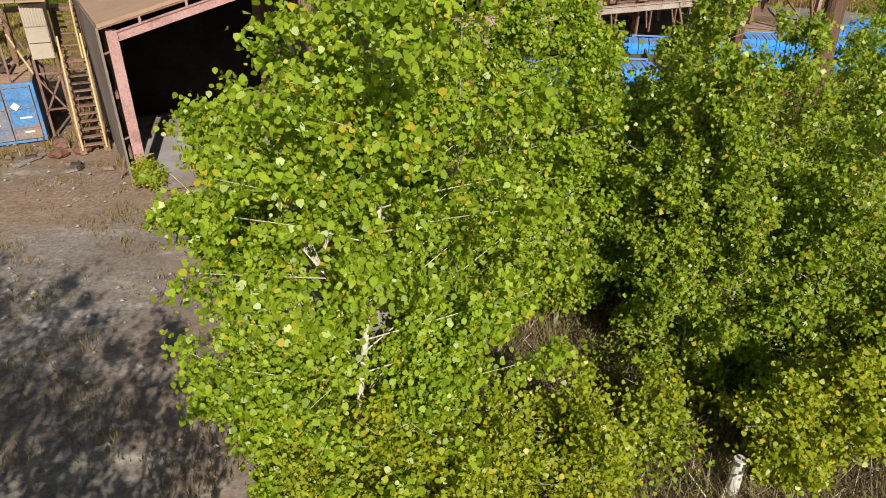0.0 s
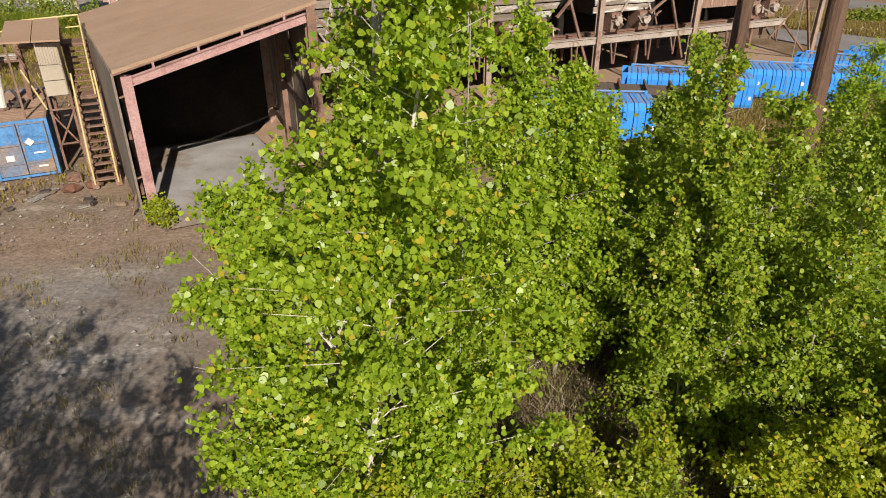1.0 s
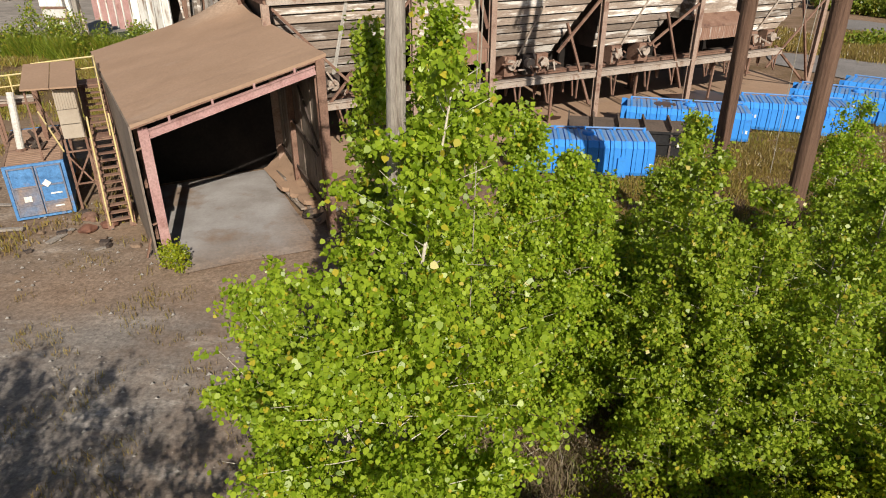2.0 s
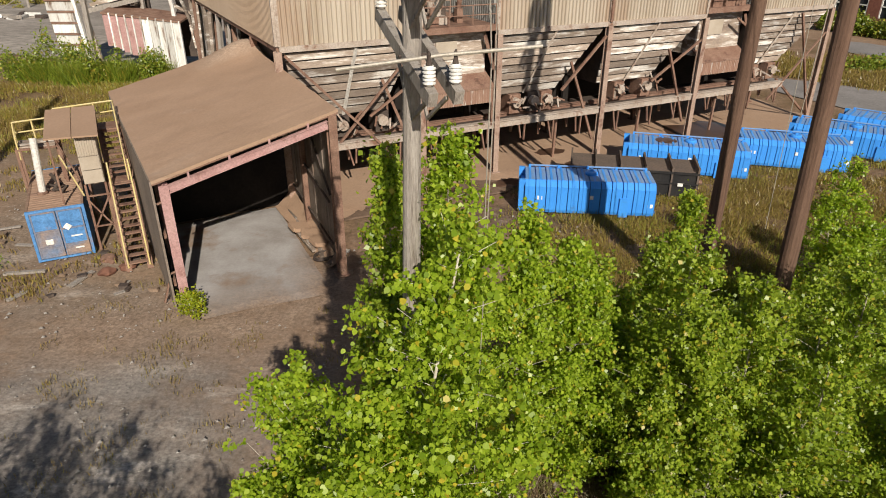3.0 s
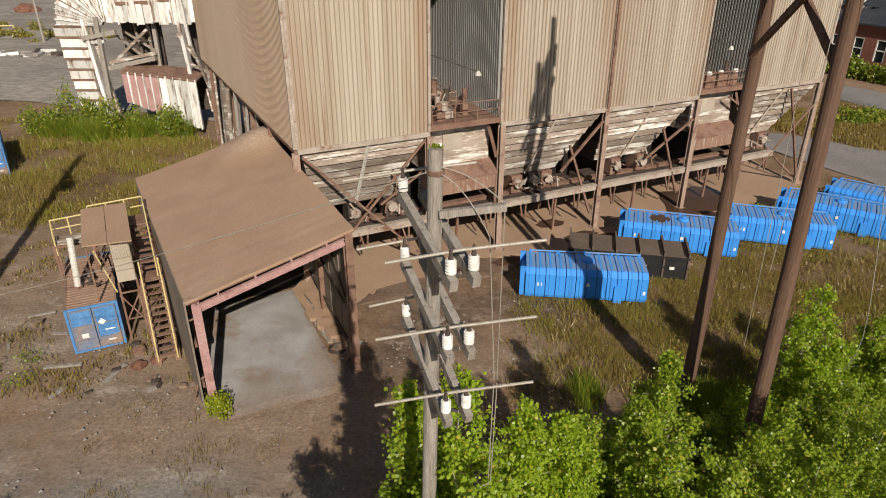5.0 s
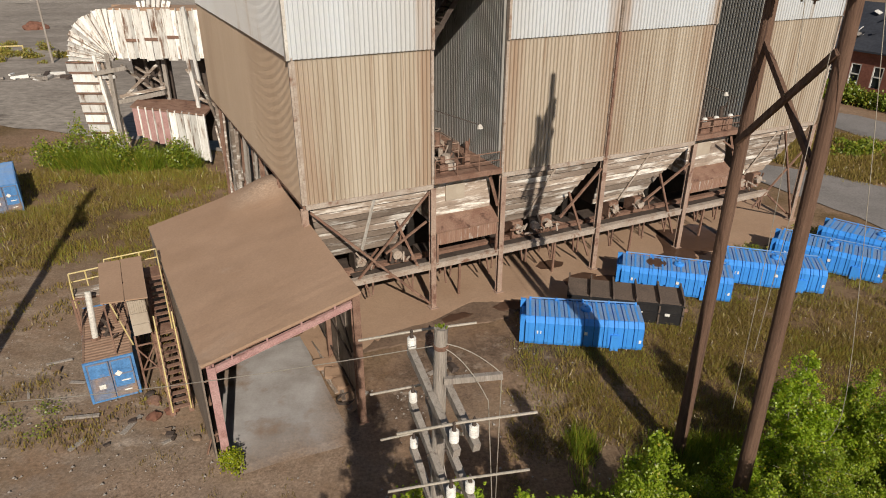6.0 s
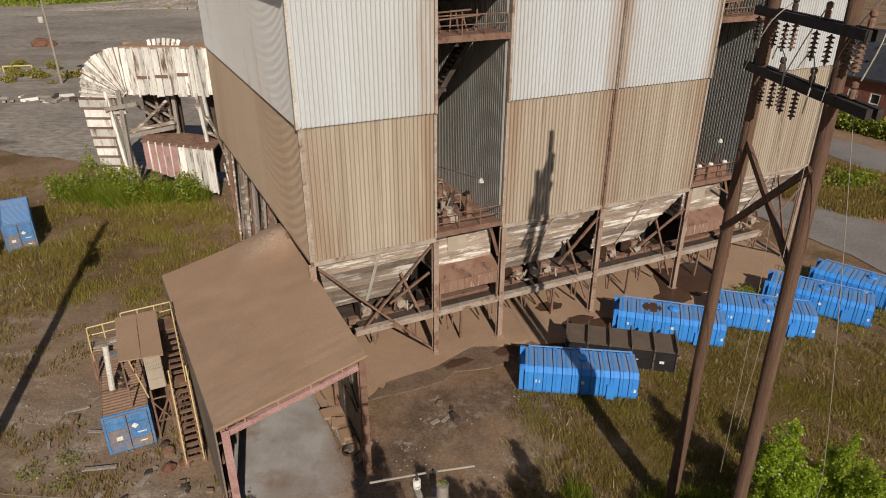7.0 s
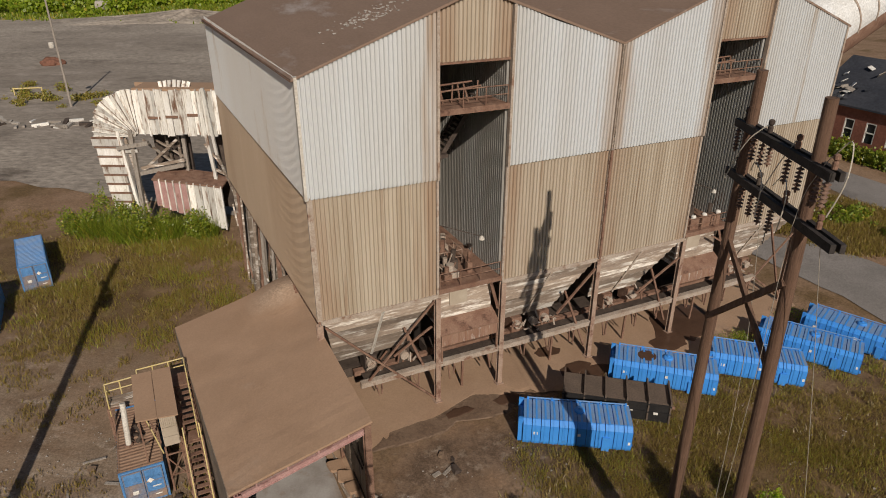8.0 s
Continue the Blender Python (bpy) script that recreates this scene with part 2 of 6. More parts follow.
YELLOW = mat("yellow rail paint", (0.62, 0.49, 0.19), (0.55, 0.46, 0.26), 3.0, 0.6, fine=20.0, third=(0.35, 0.25, 0.15), third_scale=3.0, third_cut=0.62)
BLUE = mat("blue tank paint", (0.045, 0.26, 0.74), (0.055, 0.29, 0.78), 0.8, 0.42, fine=9.0, grit=0.06, third=(0.06, 0.17, 0.42), third_scale=1.2, third_cut=0.62)
BLUE_TOP = mat("dusty blue lid", (0.12, 0.27, 0.55), (0.19, 0.28, 0.44), 0.8, 0.75, fine=9.0, grit=0.1, third=(0.12, 0.24, 0.50), third_scale=0.9)
BLUE_BOX = mat("faded blue container", (0.07, 0.20, 0.44), (0.10, 0.25, 0.50), 1.0, 0.55, fine=9.0, third=(0.26, 0.21, 0.19), third_scale=0.8, third_cut=0.57)
BLUE_WORN = mat("dust-stained blue steel", (0.12, 0.20, 0.34), (0.25, 0.19, 0.155), 0.8, 0.75, fine=9.0, third=(0.30, 0.21, 0.16), third_scale=0.7, third_cut=0.52)
BLUE_SHADED = mat("shaded blue steel", (0.02, 0.09, 0.28), (0.03, 0.11, 0.32), 1.0, 0.6, fine=9.0)
RUST_ROOF = mat("rusty container roof", (0.23, 0.145, 0.10), (0.30, 0.20, 0.145), 0.9, 0.85, fine=9.0, third=(0.14, 0.08, 0.06), third_scale=0.9, stretch=(0.4, 2, 1))
BLACK = mat("black tank paint", (0.018, 0.018, 0.02), (0.03, 0.028, 0.028), 1.0, 0.5, fine=9.0)
BLACK_TOP = mat("dusty black lid", (0.11, 0.085, 0.07), (0.14, 0.105, 0.085), 1.0, 0.9, fine=9.0)
WOOD_GREY = mat("weathered grey timber", (0.27, 0.235, 0.205), (0.36, 0.325, 0.29), 1.2, 0.9, bump=0.5, fine=14.0, third=(0.16, 0.13, 0.11), third_scale=2.0, stretch=(6, 6, 0.5))
WOOD_BROWN = mat("creosoted brown pole", (0.115, 0.066, 0.045), (0.165, 0.10, 0.07), 1.0, 0.85, bump=0.5, fine=12.0, third=(0.07, 0.04, 0.03), third_scale=1.5, stretch=(6, 6, 0.35))
ARM_BLACK = mat("tarred black timber", (0.03, 0.026, 0.025), (0.05, 0.043, 0.04), 2.0, 0.8, fine=14.0)
CERAMIC = mat("white glazed ceramic", (0.78, 0.77, 0.74), (0.7, 0.68, 0.64), 3.0, 0.25, fine=8.0)
BROWN_GLAZE = mat("brown glazed ceramic", (0.16, 0.095, 0.07), (0.24, 0.16, 0.125), 3.0, 0.25, fine=8.0)
JUMPER = mat("pale insulated cable", (0.5, 0.46, 0.39), (0.6, 0.55, 0.47), 2.0, 0.6)
WIRE = mat("aged wire", (0.34, 0.31, 0.26), (0.42, 0.38, 0.33), 2.0, 0.6, 0.3)
WHITE = mat("white panel", (0.60, 0.58, 0.54), (0.5, 0.46, 0.41), 1.0, 0.65, fine=9.0, third=(0.36, 0.28, 0.22), third_scale=1.1, third_cut=0.6)
PANEL = mat("dust-stained beige panel", (0.44, 0.38, 0.31), (0.36, 0.30, 0.235), 0.8, 0.7, fine=20.0, grit=0.08)
STREAKED = mat("rust-streaked white sheet", (0.24, 0.135, 0.095), (0.30, 0.19, 0.14), 1.0, 0.8, fine=12.0, third=(0.5, 0.46, 0.42), third_scale=1.4, third_cut=0.56, stretch=(3, 3, 0.6), grit=0.12)
DAMP = mat("damp brown earth", (0.15, 0.10, 0.07), (0.20, 0.138, 0.098), 0.5, 0.75, bump=0.3, fine=6.0, third=(0.10, 0.066, 0.046), third_scale=0.7, third_cut=0.56, grit=0.25)
WET = mat("wet brown sludge", (0.075, 0.042, 0.028), (0.1, 0.058, 0.04), 0.8, 0.3, fine=6.0, grit=0.1)
BRICK = mat("red brick", (0.22, 0.085, 0.06), (0.27, 0.11, 0.08), 0.8, 0.9, fine=3.0)
ROOF_DARK = mat("dark roofing felt", (0.032, 0.036, 0.048), (0.06, 0.064, 0.078), 0.15, 0.9, fine=3.0)
GLASS = mat("dark window glass", (0.03, 0.035, 0.04), None, 1.0, 0.08)
BARK = mat("pale poplar bark", (0.42, 0.38, 0.32), (0.30, 0.26, 0.20), 3.0, 0.85, bump=0.4, fine=18.0, third=(0.09, 0.075, 0.06), third_scale=3.0, third_cut=0.6)
BARK_PALE = mat("white young bark", (0.62, 0.58, 0.5), (0.48, 0.43, 0.35), 3.0, 0.8, bump=0.3, fine=18.0, third=(0.12, 0.09, 0.07), third_scale=4.0, third_cut=0.66)
GALLERY_BOARD = mat("flaking rust-streaked boards", (0.80, 0.79, 0.77), (0.62, 0.585, 0.53), 0.9, 0.8, fine=7.0, grit=0.16, third=(0.19, 0.105, 0.07), third_scale=0.9, third_cut=0.535, stretch=(2.4, 2.4, 0.45), seedy=True)
CHUTE_WHITE = mat("white sheet metal", (0.70, 0.72, 0.74), (0.62, 0.62, 0.61), 0.4, 0.55, fine=6.0, third=(0.34, 0.27, 0.22), third_scale=0.35, third_cut=0.6)
EARTH_RED = mat("rust-red earth", (0.16, 0.075, 0.05), (0.21, 0.10, 0.07), 0.6, 0.9, fine=3.0)
LEAF = leaf_mat("poplar leaves", (0.19, 0.30, 0.014), (0.47, 0.60, 0.05), (0.62, 0.52, 0.05), 0.04, 0.54)
LEAF_DARK = leaf_mat("birch leaves", (0.17, 0.265, 0.017), (0.43, 0.53, 0.05), (0.52, 0.44, 0.05), 0.05, 0.52)
LEAF_GOLD = leaf_mat("turning leaves", (0.24, 0.31, 0.014), (0.45, 0.50, 0.035), (0.62, 0.5, 0.04), 0.06, 0.5)
GRASS = leaf_mat("dry summer grass", (0.17, 0.115, 0.04), (0.33, 0.24, 0.075), (0.27, 0.23, 0.045), 0.25, 0.25)
GRASS_FRESH = leaf_mat("yellow-green grass", (0.19, 0.15, 0.035), (0.37, 0.29, 0.06), (0.28, 0.31, 0.05), 0.25, 0.3)
WEED = leaf_mat("green weeds", (0.11, 0.17, 0.014), (0.29, 0.35, 0.04), (0.40, 0.34, 0.05), 0.12, 0.4)
STRAW = leaf_mat("dead brush", (0.13, 0.095, 0.055), (0.26, 0.2, 0.125), (0.22, 0.23, 0.06), 0.2, 0.1)
STONE = mat("pale stones", (0.42, 0.39, 0.36), (0.32, 0.29, 0.26), 2.0, 0.9, fine=10.0)


# ---- building tools ----
def box(bm, lo, hi, m=None):
    """A box from corner to corner, turned by m."""
    vs = [bm.verts.new((x, y, z)) for x in (lo[0], hi[0]) for y in (lo[1], hi[1]) for z in (lo[2], hi[2])]
    for f in ((0, 1, 3, 2), (4, 6, 7, 5), (0, 4, 5, 1), (2, 3, 7, 6), (0, 2, 6, 4), (1, 5, 7, 3)):
        bm.faces.new([vs[i] for i in f])
    if m is not None:
        bmesh.ops.transform(bm, matrix=m, verts=vs)
    return vs


def bar(bm, a, b, w, h=None, turn=0.0):
    """A squared bar from a to b."""
    a, b = Vector(a), Vector(b)
    h = w if h is None else h
    d = b - a
    q = d.to_track_quat("Z", "Y").to_matrix().to_4x4()
    return box(bm, (-w / 2, -h / 2, 0), (w / 2, h / 2, d.length), Matrix.Translation(a) @ q @ Matrix.Rotation(radians(turn), 4, "Z"))


def rod(bm, pts, r0, r1=None, n=8, cap=True):
    """A round rod along points, tapering."""
    pts = [Vector(p) for p in pts]
    r1 = r0 if r1 is None else r1
    rings = []
    for i, p in enumerate(pts):
        d = (pts[min(i + 1, len(pts) - 1)] - pts[max(i - 1, 0)]).normalized()
        q = d.to_track_quat("Z", "Y")
        r = r0 + (r1 - r0) * i / max(1, len(pts) - 1)
        rings.append([bm.verts.new(p + q @ Vector((r * math.cos(2 * math.pi * k / n), r * math.sin(2 * math.pi * k / n), 0))) for k in range(n)])
    for a, b in zip(rings, rings[1:]):
        for k in range(n):
            bm.faces.new((a[k], a[(k + 1) % n], b[(k + 1) % n], b[k]))
    if cap:
        bm.faces.new(rings[0][::-1])
        bm.faces.new(rings[-1])


def turned(bm, profile, at=(0, 0, 0), n=12):
    """A lathe form: (radius, height) pairs about a vertical axis."""
    rings = []
    for r, z in profile:
        rings.append([bm.verts.new((at[0] + r * math.cos(2 * math.pi * k / n), at[1] + r * math.sin(2 * math.pi * k / n), at[2] + z)) for k in range(n)])
    for a, b in zip(rings, rings[1:]):
        for k in range(n):
            bm.faces.new((a[k], a[(k + 1) % n], b[(k + 1) % n], b[k]))
    bm.faces.new(rings[0][::-1])
    bm.faces.new(rings[-1])


def slab(bm, corners, t):
    """A plate with the corners given (counter-clockwise from above) and thickness t downwards."""
    top = [bm.verts.new(c) for c in corners]
    low = [bm.verts.new(Vector(c) - Vector((0, 0, t))) for c in corners]
    k = len(corners)
    bm.faces.new(top)
    bm.faces.new(low[::-1])
    for i in range(k):
        bm.faces.new((top[i], low[i], low[(i + 1) % k], top[(i + 1) % k]))


def ribbed(bm, p, q, low, high, out, pitch=0.25, depth=0.1, lift=0.0):
    """Corrugated sheet from p to q (plan points), its foot low(s) and head high(s), ribs standing towards out."""
    p, q, out = Vector((*p, 0)), Vector((*q, 0)), Vector((*out, 0))
    d = q - p
    length = d.length
    d.normalize()
    s, k, cols = 0.0, 0, []
    steps = (0.15, 0.50, 0.15, 0.20)
    depths = (0.0, 1.0, 1.0, 0.0)
    while s < length + 1e-6:
        x = min(s, length)
        b = p + d * x + out * (lift + depth * depths[k % 4])
        cols.append((bm.verts.new((b.x, b.y, low(x))), bm.verts.new((b.x, b.y, high(x)))))
        s += pitch * steps[k % 4]
        k += 1
    for a, c in zip(cols, cols[1:]):
        bm.faces.new((a[0], c[0], c[1], a[1]))


def part(name, bm, material, parent, label="", kind=""):
    me = bpy.data.meshes.new(name)
    bmesh.ops.recalc_face_normals(bm, faces=bm.faces)
    bm.to_mesh(me)
    bm.free()
    me.materials.append(material)
    ob = new(name, me)
    ob.parent = parent
    return tagged(ob, label, kind=kind)


def made(draw, *args, **kw):
    """A fresh bmesh with draw applied to it."""
    bm = bmesh.new()
    draw(bm, *args, **kw)
    return bm


def thing(name, m, label, category, group="", kind=""):
    ob = new(name)
    ob.empty_display_size = 0.3
    ob.matrix_world = m
    return tagged(ob, label, category, group, kind)


def soup(name, verts, faces, material, parent=None):
    """A mesh straight from arrays of points and faces of one size."""
    me = bpy.data.meshes.new(name)
    verts, faces = np.asarray(verts, np.float32), np.asarray(faces, np.int32)
    n, k = faces.shape
    me.vertices.add(len(verts))
    me.vertices.foreach_set("co", verts.ravel())
    me.loops.add(n * k)
    me.loops.foreach_set("vertex_index", faces.ravel())
    me.polygons.add(n)
    me.polygons.foreach_set("loop_start", np.arange(n, dtype=np.int32) * k)
    me.update(calc_edges=True)
    me.materials.append(material)
    ob = new(name, me)
    ob.parent = parent
    return ob


# the yard's own axes: u along the mill's front, v into the mill, origin at the mill's corner
OX, OY, YAW = -10.34, 32.41, 30.6
YARD = pose(OX, OY, 0, 0, 0, YAW)


def yard(u, v, z=0.0, turn=0.0):
    return YARD @ pose(u, v, z, 0, 0, turn)


def xy(u, v):
    p = YARD @ Vector((u, v, 0))
    return p.x, p.y


# ---- ground ----
def sheet(name, material, outline, z, label, category, grain=1.2, wobble=0.5, seed=0, kind="structure", swell=0.0):
    """A patch of ground with a ragged outline: a fan of rings about its middle, lying at height z."""
    rng = random.Random(seed)
    cx = sum(p[0] for p in outline) / len(outline)
    cy = sum(p[1] for p in outline) / len(outline)
    edge = []
    for (ax, ay), (bx, by) in zip(outline, outline[1:] + outline[:1]):
        n = max(2, int(math.hypot(bx - ax, by - ay) / grain))
        for i in range(n):
            f = i / n
            x, y = ax + (bx - ax) * f, ay + (by - ay) * f
            w = wobble * (noise.noise((x * 0.35, y * 0.35, seed)) + 0.6 * noise.noise((x * 1.3, y * 1.3, seed + 5)))
            d = Vector((x - cx, y - cy)).normalized()
            edge.append((x + d.x * w, y + d.y * w))
    bm = bmesh.new()
    rings = []
    fr = (0.0, 0.35, 0.7, 0.9, 1.0)
    for f in fr[1:]:
        rings.append([bm.verts.new((cx + (x - cx) * f, cy + (y - cy) * f, z * (1.0 if f < 0.9 else 0.8 if f < 1 else 0.1) + swell * (1 - f) * (0.5 + 0.5 * noise.noise((x * 0.2 * f, y * 0.2 * f, seed))))) for x, y in edge])
    mid = bm.verts.new((cx, cy, z + swell))
    k = len(edge)
    for i in range(k):
        bm.faces.new((mid, rings[0][i], rings[0][(i + 1) % k]))
        for a, b in zip(rings, rings[1:]):
            bm.faces.new((a[i], b[i], b[(i + 1) % k], a[(i + 1) % k]))
    return tagged(part(name, bm, material, None), label, category, kind=kind)


def build_ground():
    bm = bmesh.new()
    xs = [-1500, -700, -300, -150, *range(-90, 70, 4), 100, 200, 500, 1500]
    ys = [-600, -200, -60, *range(-24, 120, 4), 160, 220, 320, 600, 1500, 3000]
    grid = []
    for y in ys:
        row = []
        for x in xs:
            near = abs(x) < 100 and -30 < y < 130
            z = 0.10 * noise.noise((x * 0.09, y * 0.09, 3)) - 0.06 if near else -0.05
            row.append(bm.verts.new((x, y, z)))
        grid.append(row)
    for a, b in zip(grid, grid[1:]):
        for i in range(len(xs) - 1):
            bm.faces.new((a[i], a[i + 1], b[i + 1], b[i]))
    tagged(part("ground", bm, GROUND, None), "stony grey-brown yard ground with sparse dry grass", "ground", kind="structure")


build_ground()
sheet("ground_yard", LOT, [(-150, 95), (-26, 66), (-40, 120), (-60, 260), (-150, 270), (-260, 230), (-260, 120)], 0.06, "wide bare grey cinder yard with tyre tracks", "yard", 4.0, 3.0, 2)
sheet("pavement_apron", DUST_FLOOR, [xy(1.5, -2.6), xy(5, -2.3), xy(9, -1.0), xy(14, -1.9), xy(21, -3.2), xy(27, -4.2), xy(33, -3.2), xy(41, -1.5), xy(42, 8), xy(20, 12), xy(-2, 12), xy(-3.5, 8), xy(-1, 2), xy(0.6, -1)], 0.07, "smooth brown ore dust spread under the mill", "dust", 0.3, 0.9, 4)
sheet("ground_damp", DAMP, [xy(1.8, -2.9), xy(4.2, -3.1), xy(7.5, -3.0), xy(11, -3.1), xy(13, -2.4), xy(12, -0.9), xy(9, -0.3), xy(5, -1.2), xy(2.2, -1.6)], 0.065, "damp dark earth along the dust's edge", "earth", 0.3, 0.8, 47)
sheet("pavement_slab", SLAB, [xy(-6.4, -9.4), xy(-1.0, -9.6), xy(-0.9, -4.0), xy(-0.9, 0.4), xy(-6.4, 0.4)], 0.085, "worn grey concrete floor slab of the open shed", "slab", 0.8, 0.12, 8)
sheet("road", ROAD, [(29.5, 34), (34.5, 44), (31, 53), (25.5, 62), (26.5, 68), (32, 65.9), (35.3, 62.5), (37.6, 60.2), (48, 50), (60, 40), (70, 30), (50, 20)], 0.05, "old pale asphalt road beside the mill", "road", 1.5, 0.8, 11)
sheet("road_far", ROAD, [(41, 83), (42.2, 79), (44.6, 75.6), (52, 65), (70, 45), (76, 52), (58, 71), (49.2, 84.4), (46.5, 89), (43, 91)], 0.05, "pale asphalt lane before the brick hall", "road", 2.0, 0.6, 12)

for i, (u, v, r, q) in enumerate(((17.6, 1.6, 1.3, 0.8), (18.3, -1.0, 1.5, 0.9), (19.6, -2.0, 1.6, 0.8), (23.5, -2.6, 3.0, 0.9), (27.0, -1.2, 1.8, 1.2), (8.5, -1.9, 1.3, 0.6), (12.0, -2.0, 1.2, 0.7))):
    sheet("ground_stain", WET, [xy(u + r * math.cos(a * 0.9), v + q * math.sin(a * 0.9)) for a in range(7)], 0.085 + 0.003 * i, "dark wet patch in the dust", "stain", 0.35, 0.5, 20 + i)
sheet("water_puddle", WET, [xy(26.2, -0.5), xy(29.0, -2.0), xy(31.8, -1.2), xy(33.6, 1.0), xy(32.6, 3.0), xy(28.8, 2.9)], 0.11, "dark shallow puddle under the mill", "puddle", 0.5, 0.6, 31)


# ---- the mill ----
Z_LOW, Z_MID, Z_EAVE, RISE, DEPTH = 8.4, 16.2, 22.75, 0.375, 28.5
SILO = ((0.0, 7.6), (12.25, 20.1), (20.1, 28.0), (32.6, 40.5))
GAPS = ((7.6, 12.25), (28.0, 32.6))


def roof_z(u):
    """Height of the twin gable roof above the front, ridges over the gaps."""
    w = u if u <= 20.1 else u - 20.1
    half = 10.05 if u <= 20.1 else 10.2
    return Z_EAVE + RISE * (half - abs(w - half)) + (0.35 if u > 15 else 0.0) * min(1.0, (u - 15) / 5)


mill = thing("ore_mill", YARD, "tall mill with corrugated siding, timber hoppers and steel legs", "industrial building")


def build_mill():
    for i, (a, b) in enumerate(SILO):
        flat = lambda s: Z_LOW
        seam = Z_MID + (0.0, 0.2, 0.2, 0.1)[i]
        a0 = a - (0.26 if i == 0 else 0.0)
        up = made(ribbed, (a0, 0), (b, 0), lambda s: seam - 0.08, lambda s, a=a0: roof_z(max(0.0, a + s)) - 0.05, (0, -1), lift=0.14)
        part("upper_siding", up, SIDING_UP, mill, "pale grey-white corrugated upper siding")
        part("lower_siding", made(ribbed, (a, 0), (b, 0), flat, lambda s: seam, (0, -1)), SIDING_LOW, mill, "dust-stained tan corrugated lower siding")
        # body behind the sheets
        bm = bmesh.new()
        n = 6
        top, low = [], []
        for k in range(n + 1):
            u = a + 0.02 + (b - a - 0.04) * k / n
            top.append((u, roof_z(u) - 0.15))
        vs = [(u, v, z) for v in (0.03, DEPTH - 0.1) for u, z in [(a + 0.02, Z_LOW + 0.02)] + top + [(b - 0.02, Z_LOW + 0.02)]]
        vv = [bm.verts.new(p) for p in vs]
        m = len(vs) // 2
        bm.faces.new(vv[:m])
        bm.faces.new(vv[m:][::-1])
        for k in range(m):
            bm.faces.new((vv[k], vv[(k + 1) % m], vv[m + (k + 1) % m], vv[m + k]))
        part("wall_core", bm, SIDING_IN, mill)
        # edge trims
        for u, s in ((a, 1), (b, -1)):
            part("edge_trim", made(box, (u - 0.08 + 0.02 * s, -0.16, Z_LOW + 0.03), (u + 0.08 + 0.02 * s, 0.02, seam)), TRIM, mill)
            w = u - (0.26 if u == 0 else 0.0)
            part("edge_trim", made(box, (w - 0.08 + 0.02 * s, -0.3, seam - 0.1), (w + 0.08 + 0.02 * s, 0.0, roof_z(u) - 0.1)), WHITE if i == 0 and u == 0 else TRIM, mill)
        part("foot_trim", made(box, (a, -0.17, Z_LOW - 0.26), (b, 0.1, Z_LOW + 0.02)), TRIM, mill)
    # left flank
    part("edge_trim", made(box, (-0.2, -0.12, Z_LOW + 0.03), (-0.062, 0.06, Z_MID - 0.02)), TRIM, mill)
    part("upper_siding", made(ribbed, (-0.24, -0.1), (-0.86, DEPTH), lambda s: Z_MID + 0.03, lambda s: Z_EAVE - 0.05, (-1, 0), lift=0.03, depth=0.014), SIDING_FLANK_LIT, mill, "smooth upper flank siding, light put into its colour")
    part("lower_siding", made(ribbed, (-0.15, 0), (-0.82, DEPTH), lambda s: Z_LOW, lambda s: Z_MID + 0.1, (-1, 0), depth=0.025), SIDING_SIDE, mill, "brown dusty corrugated flank siding")
    bm = bmesh.new()
    bar(bm, (-0.38, -0.2, Z_EAVE - 0.3), (-1.02, DEPTH, Z_EAVE - 0.3), 0.2, 0.06)
    part("eave_trim", bm, RUST, mill)
    part("edge_trim", made(bar, (0, 0, Z_LOW - 0.12), (-0.65, DEPTH, Z_LOW - 0.12), 0.25, 0.25), RUST, mill)
    # gable bands over the gaps, the recess walls and back
    for a, b in GAPS:
        part("gable_band", made(ribbed, (a, 0), (b, 0), lambda s: Z_EAVE, lambda s, a=a: roof_z(a + s) - 0.05, (0, -1), lift=0.02), SIDING_LOW, mill, "tan corrugated gable over the open bay")
        bm = bmesh.new()
        box(bm, (a, -0.08, Z_EAVE - 0.14), (b, 0.12, Z_EAVE + 0.02))
        part("bay_lintel", bm, RUST, mill)
        part("bay_wall", made(ribbed, (b - 0.02, 0.1), (b - 0.02, 11), lambda s: Z_LOW, lambda s: Z_EAVE + 1.0, (-1, 0), depth=0.15), SIDING_IN, mill, "grey corrugated wall inside the open bay")
        part("bay_wall", made(ribbed, (a + 0.02, 0.1), (a + 0.02, 11), lambda s: Z_LOW, lambda s: Z_EAVE + 1.0, (1, 0), depth=0.15), SIDING_IN, mill)
        # back and ceiling coloured dark: the bay's depth of shade is painted
        part("bay_back", made(ribbed, (a, 9.5), (b, 9.5), lambda s: Z_LOW, lambda s: Z_EAVE + 1.0, (0, -1), depth=0.06), DARK, mill)
        bm = bmesh.new()
        box(bm, (a, 0.1, Z_EAVE + 1.0), (b, 10, Z_EAVE + 1.1))
        part("bay_ceiling", bm, DARK, mill)
    # roofs: four planes
    for k, (a, b) in enumerate(((-0.45, 10.05), (10.05, 20.1), (20.1, 30.3), (30.3, 40.75))):
        bm = bmesh.new()
        za = roof_z(max(a, 0)) - (0.17 if a < 0 else 0)
        zb = roof_z(min(b, 40.5)) - (0.07 if b > 40.5 else 0)
        far = -0.65 if a < 0 else 0.0
        slab(bm, [(a, -0.28, za), (b, -0.28, zb), (b, DEPTH + 0.2, zb), (a + far, DEPTH + 0.2, za + far * RISE)], 0.14)
        part("roof_plane", bm, ROOF_DUST, mill, "roof sheet buried under brown dust")
    rng = random.Random(21)
    bm = bmesh.new()
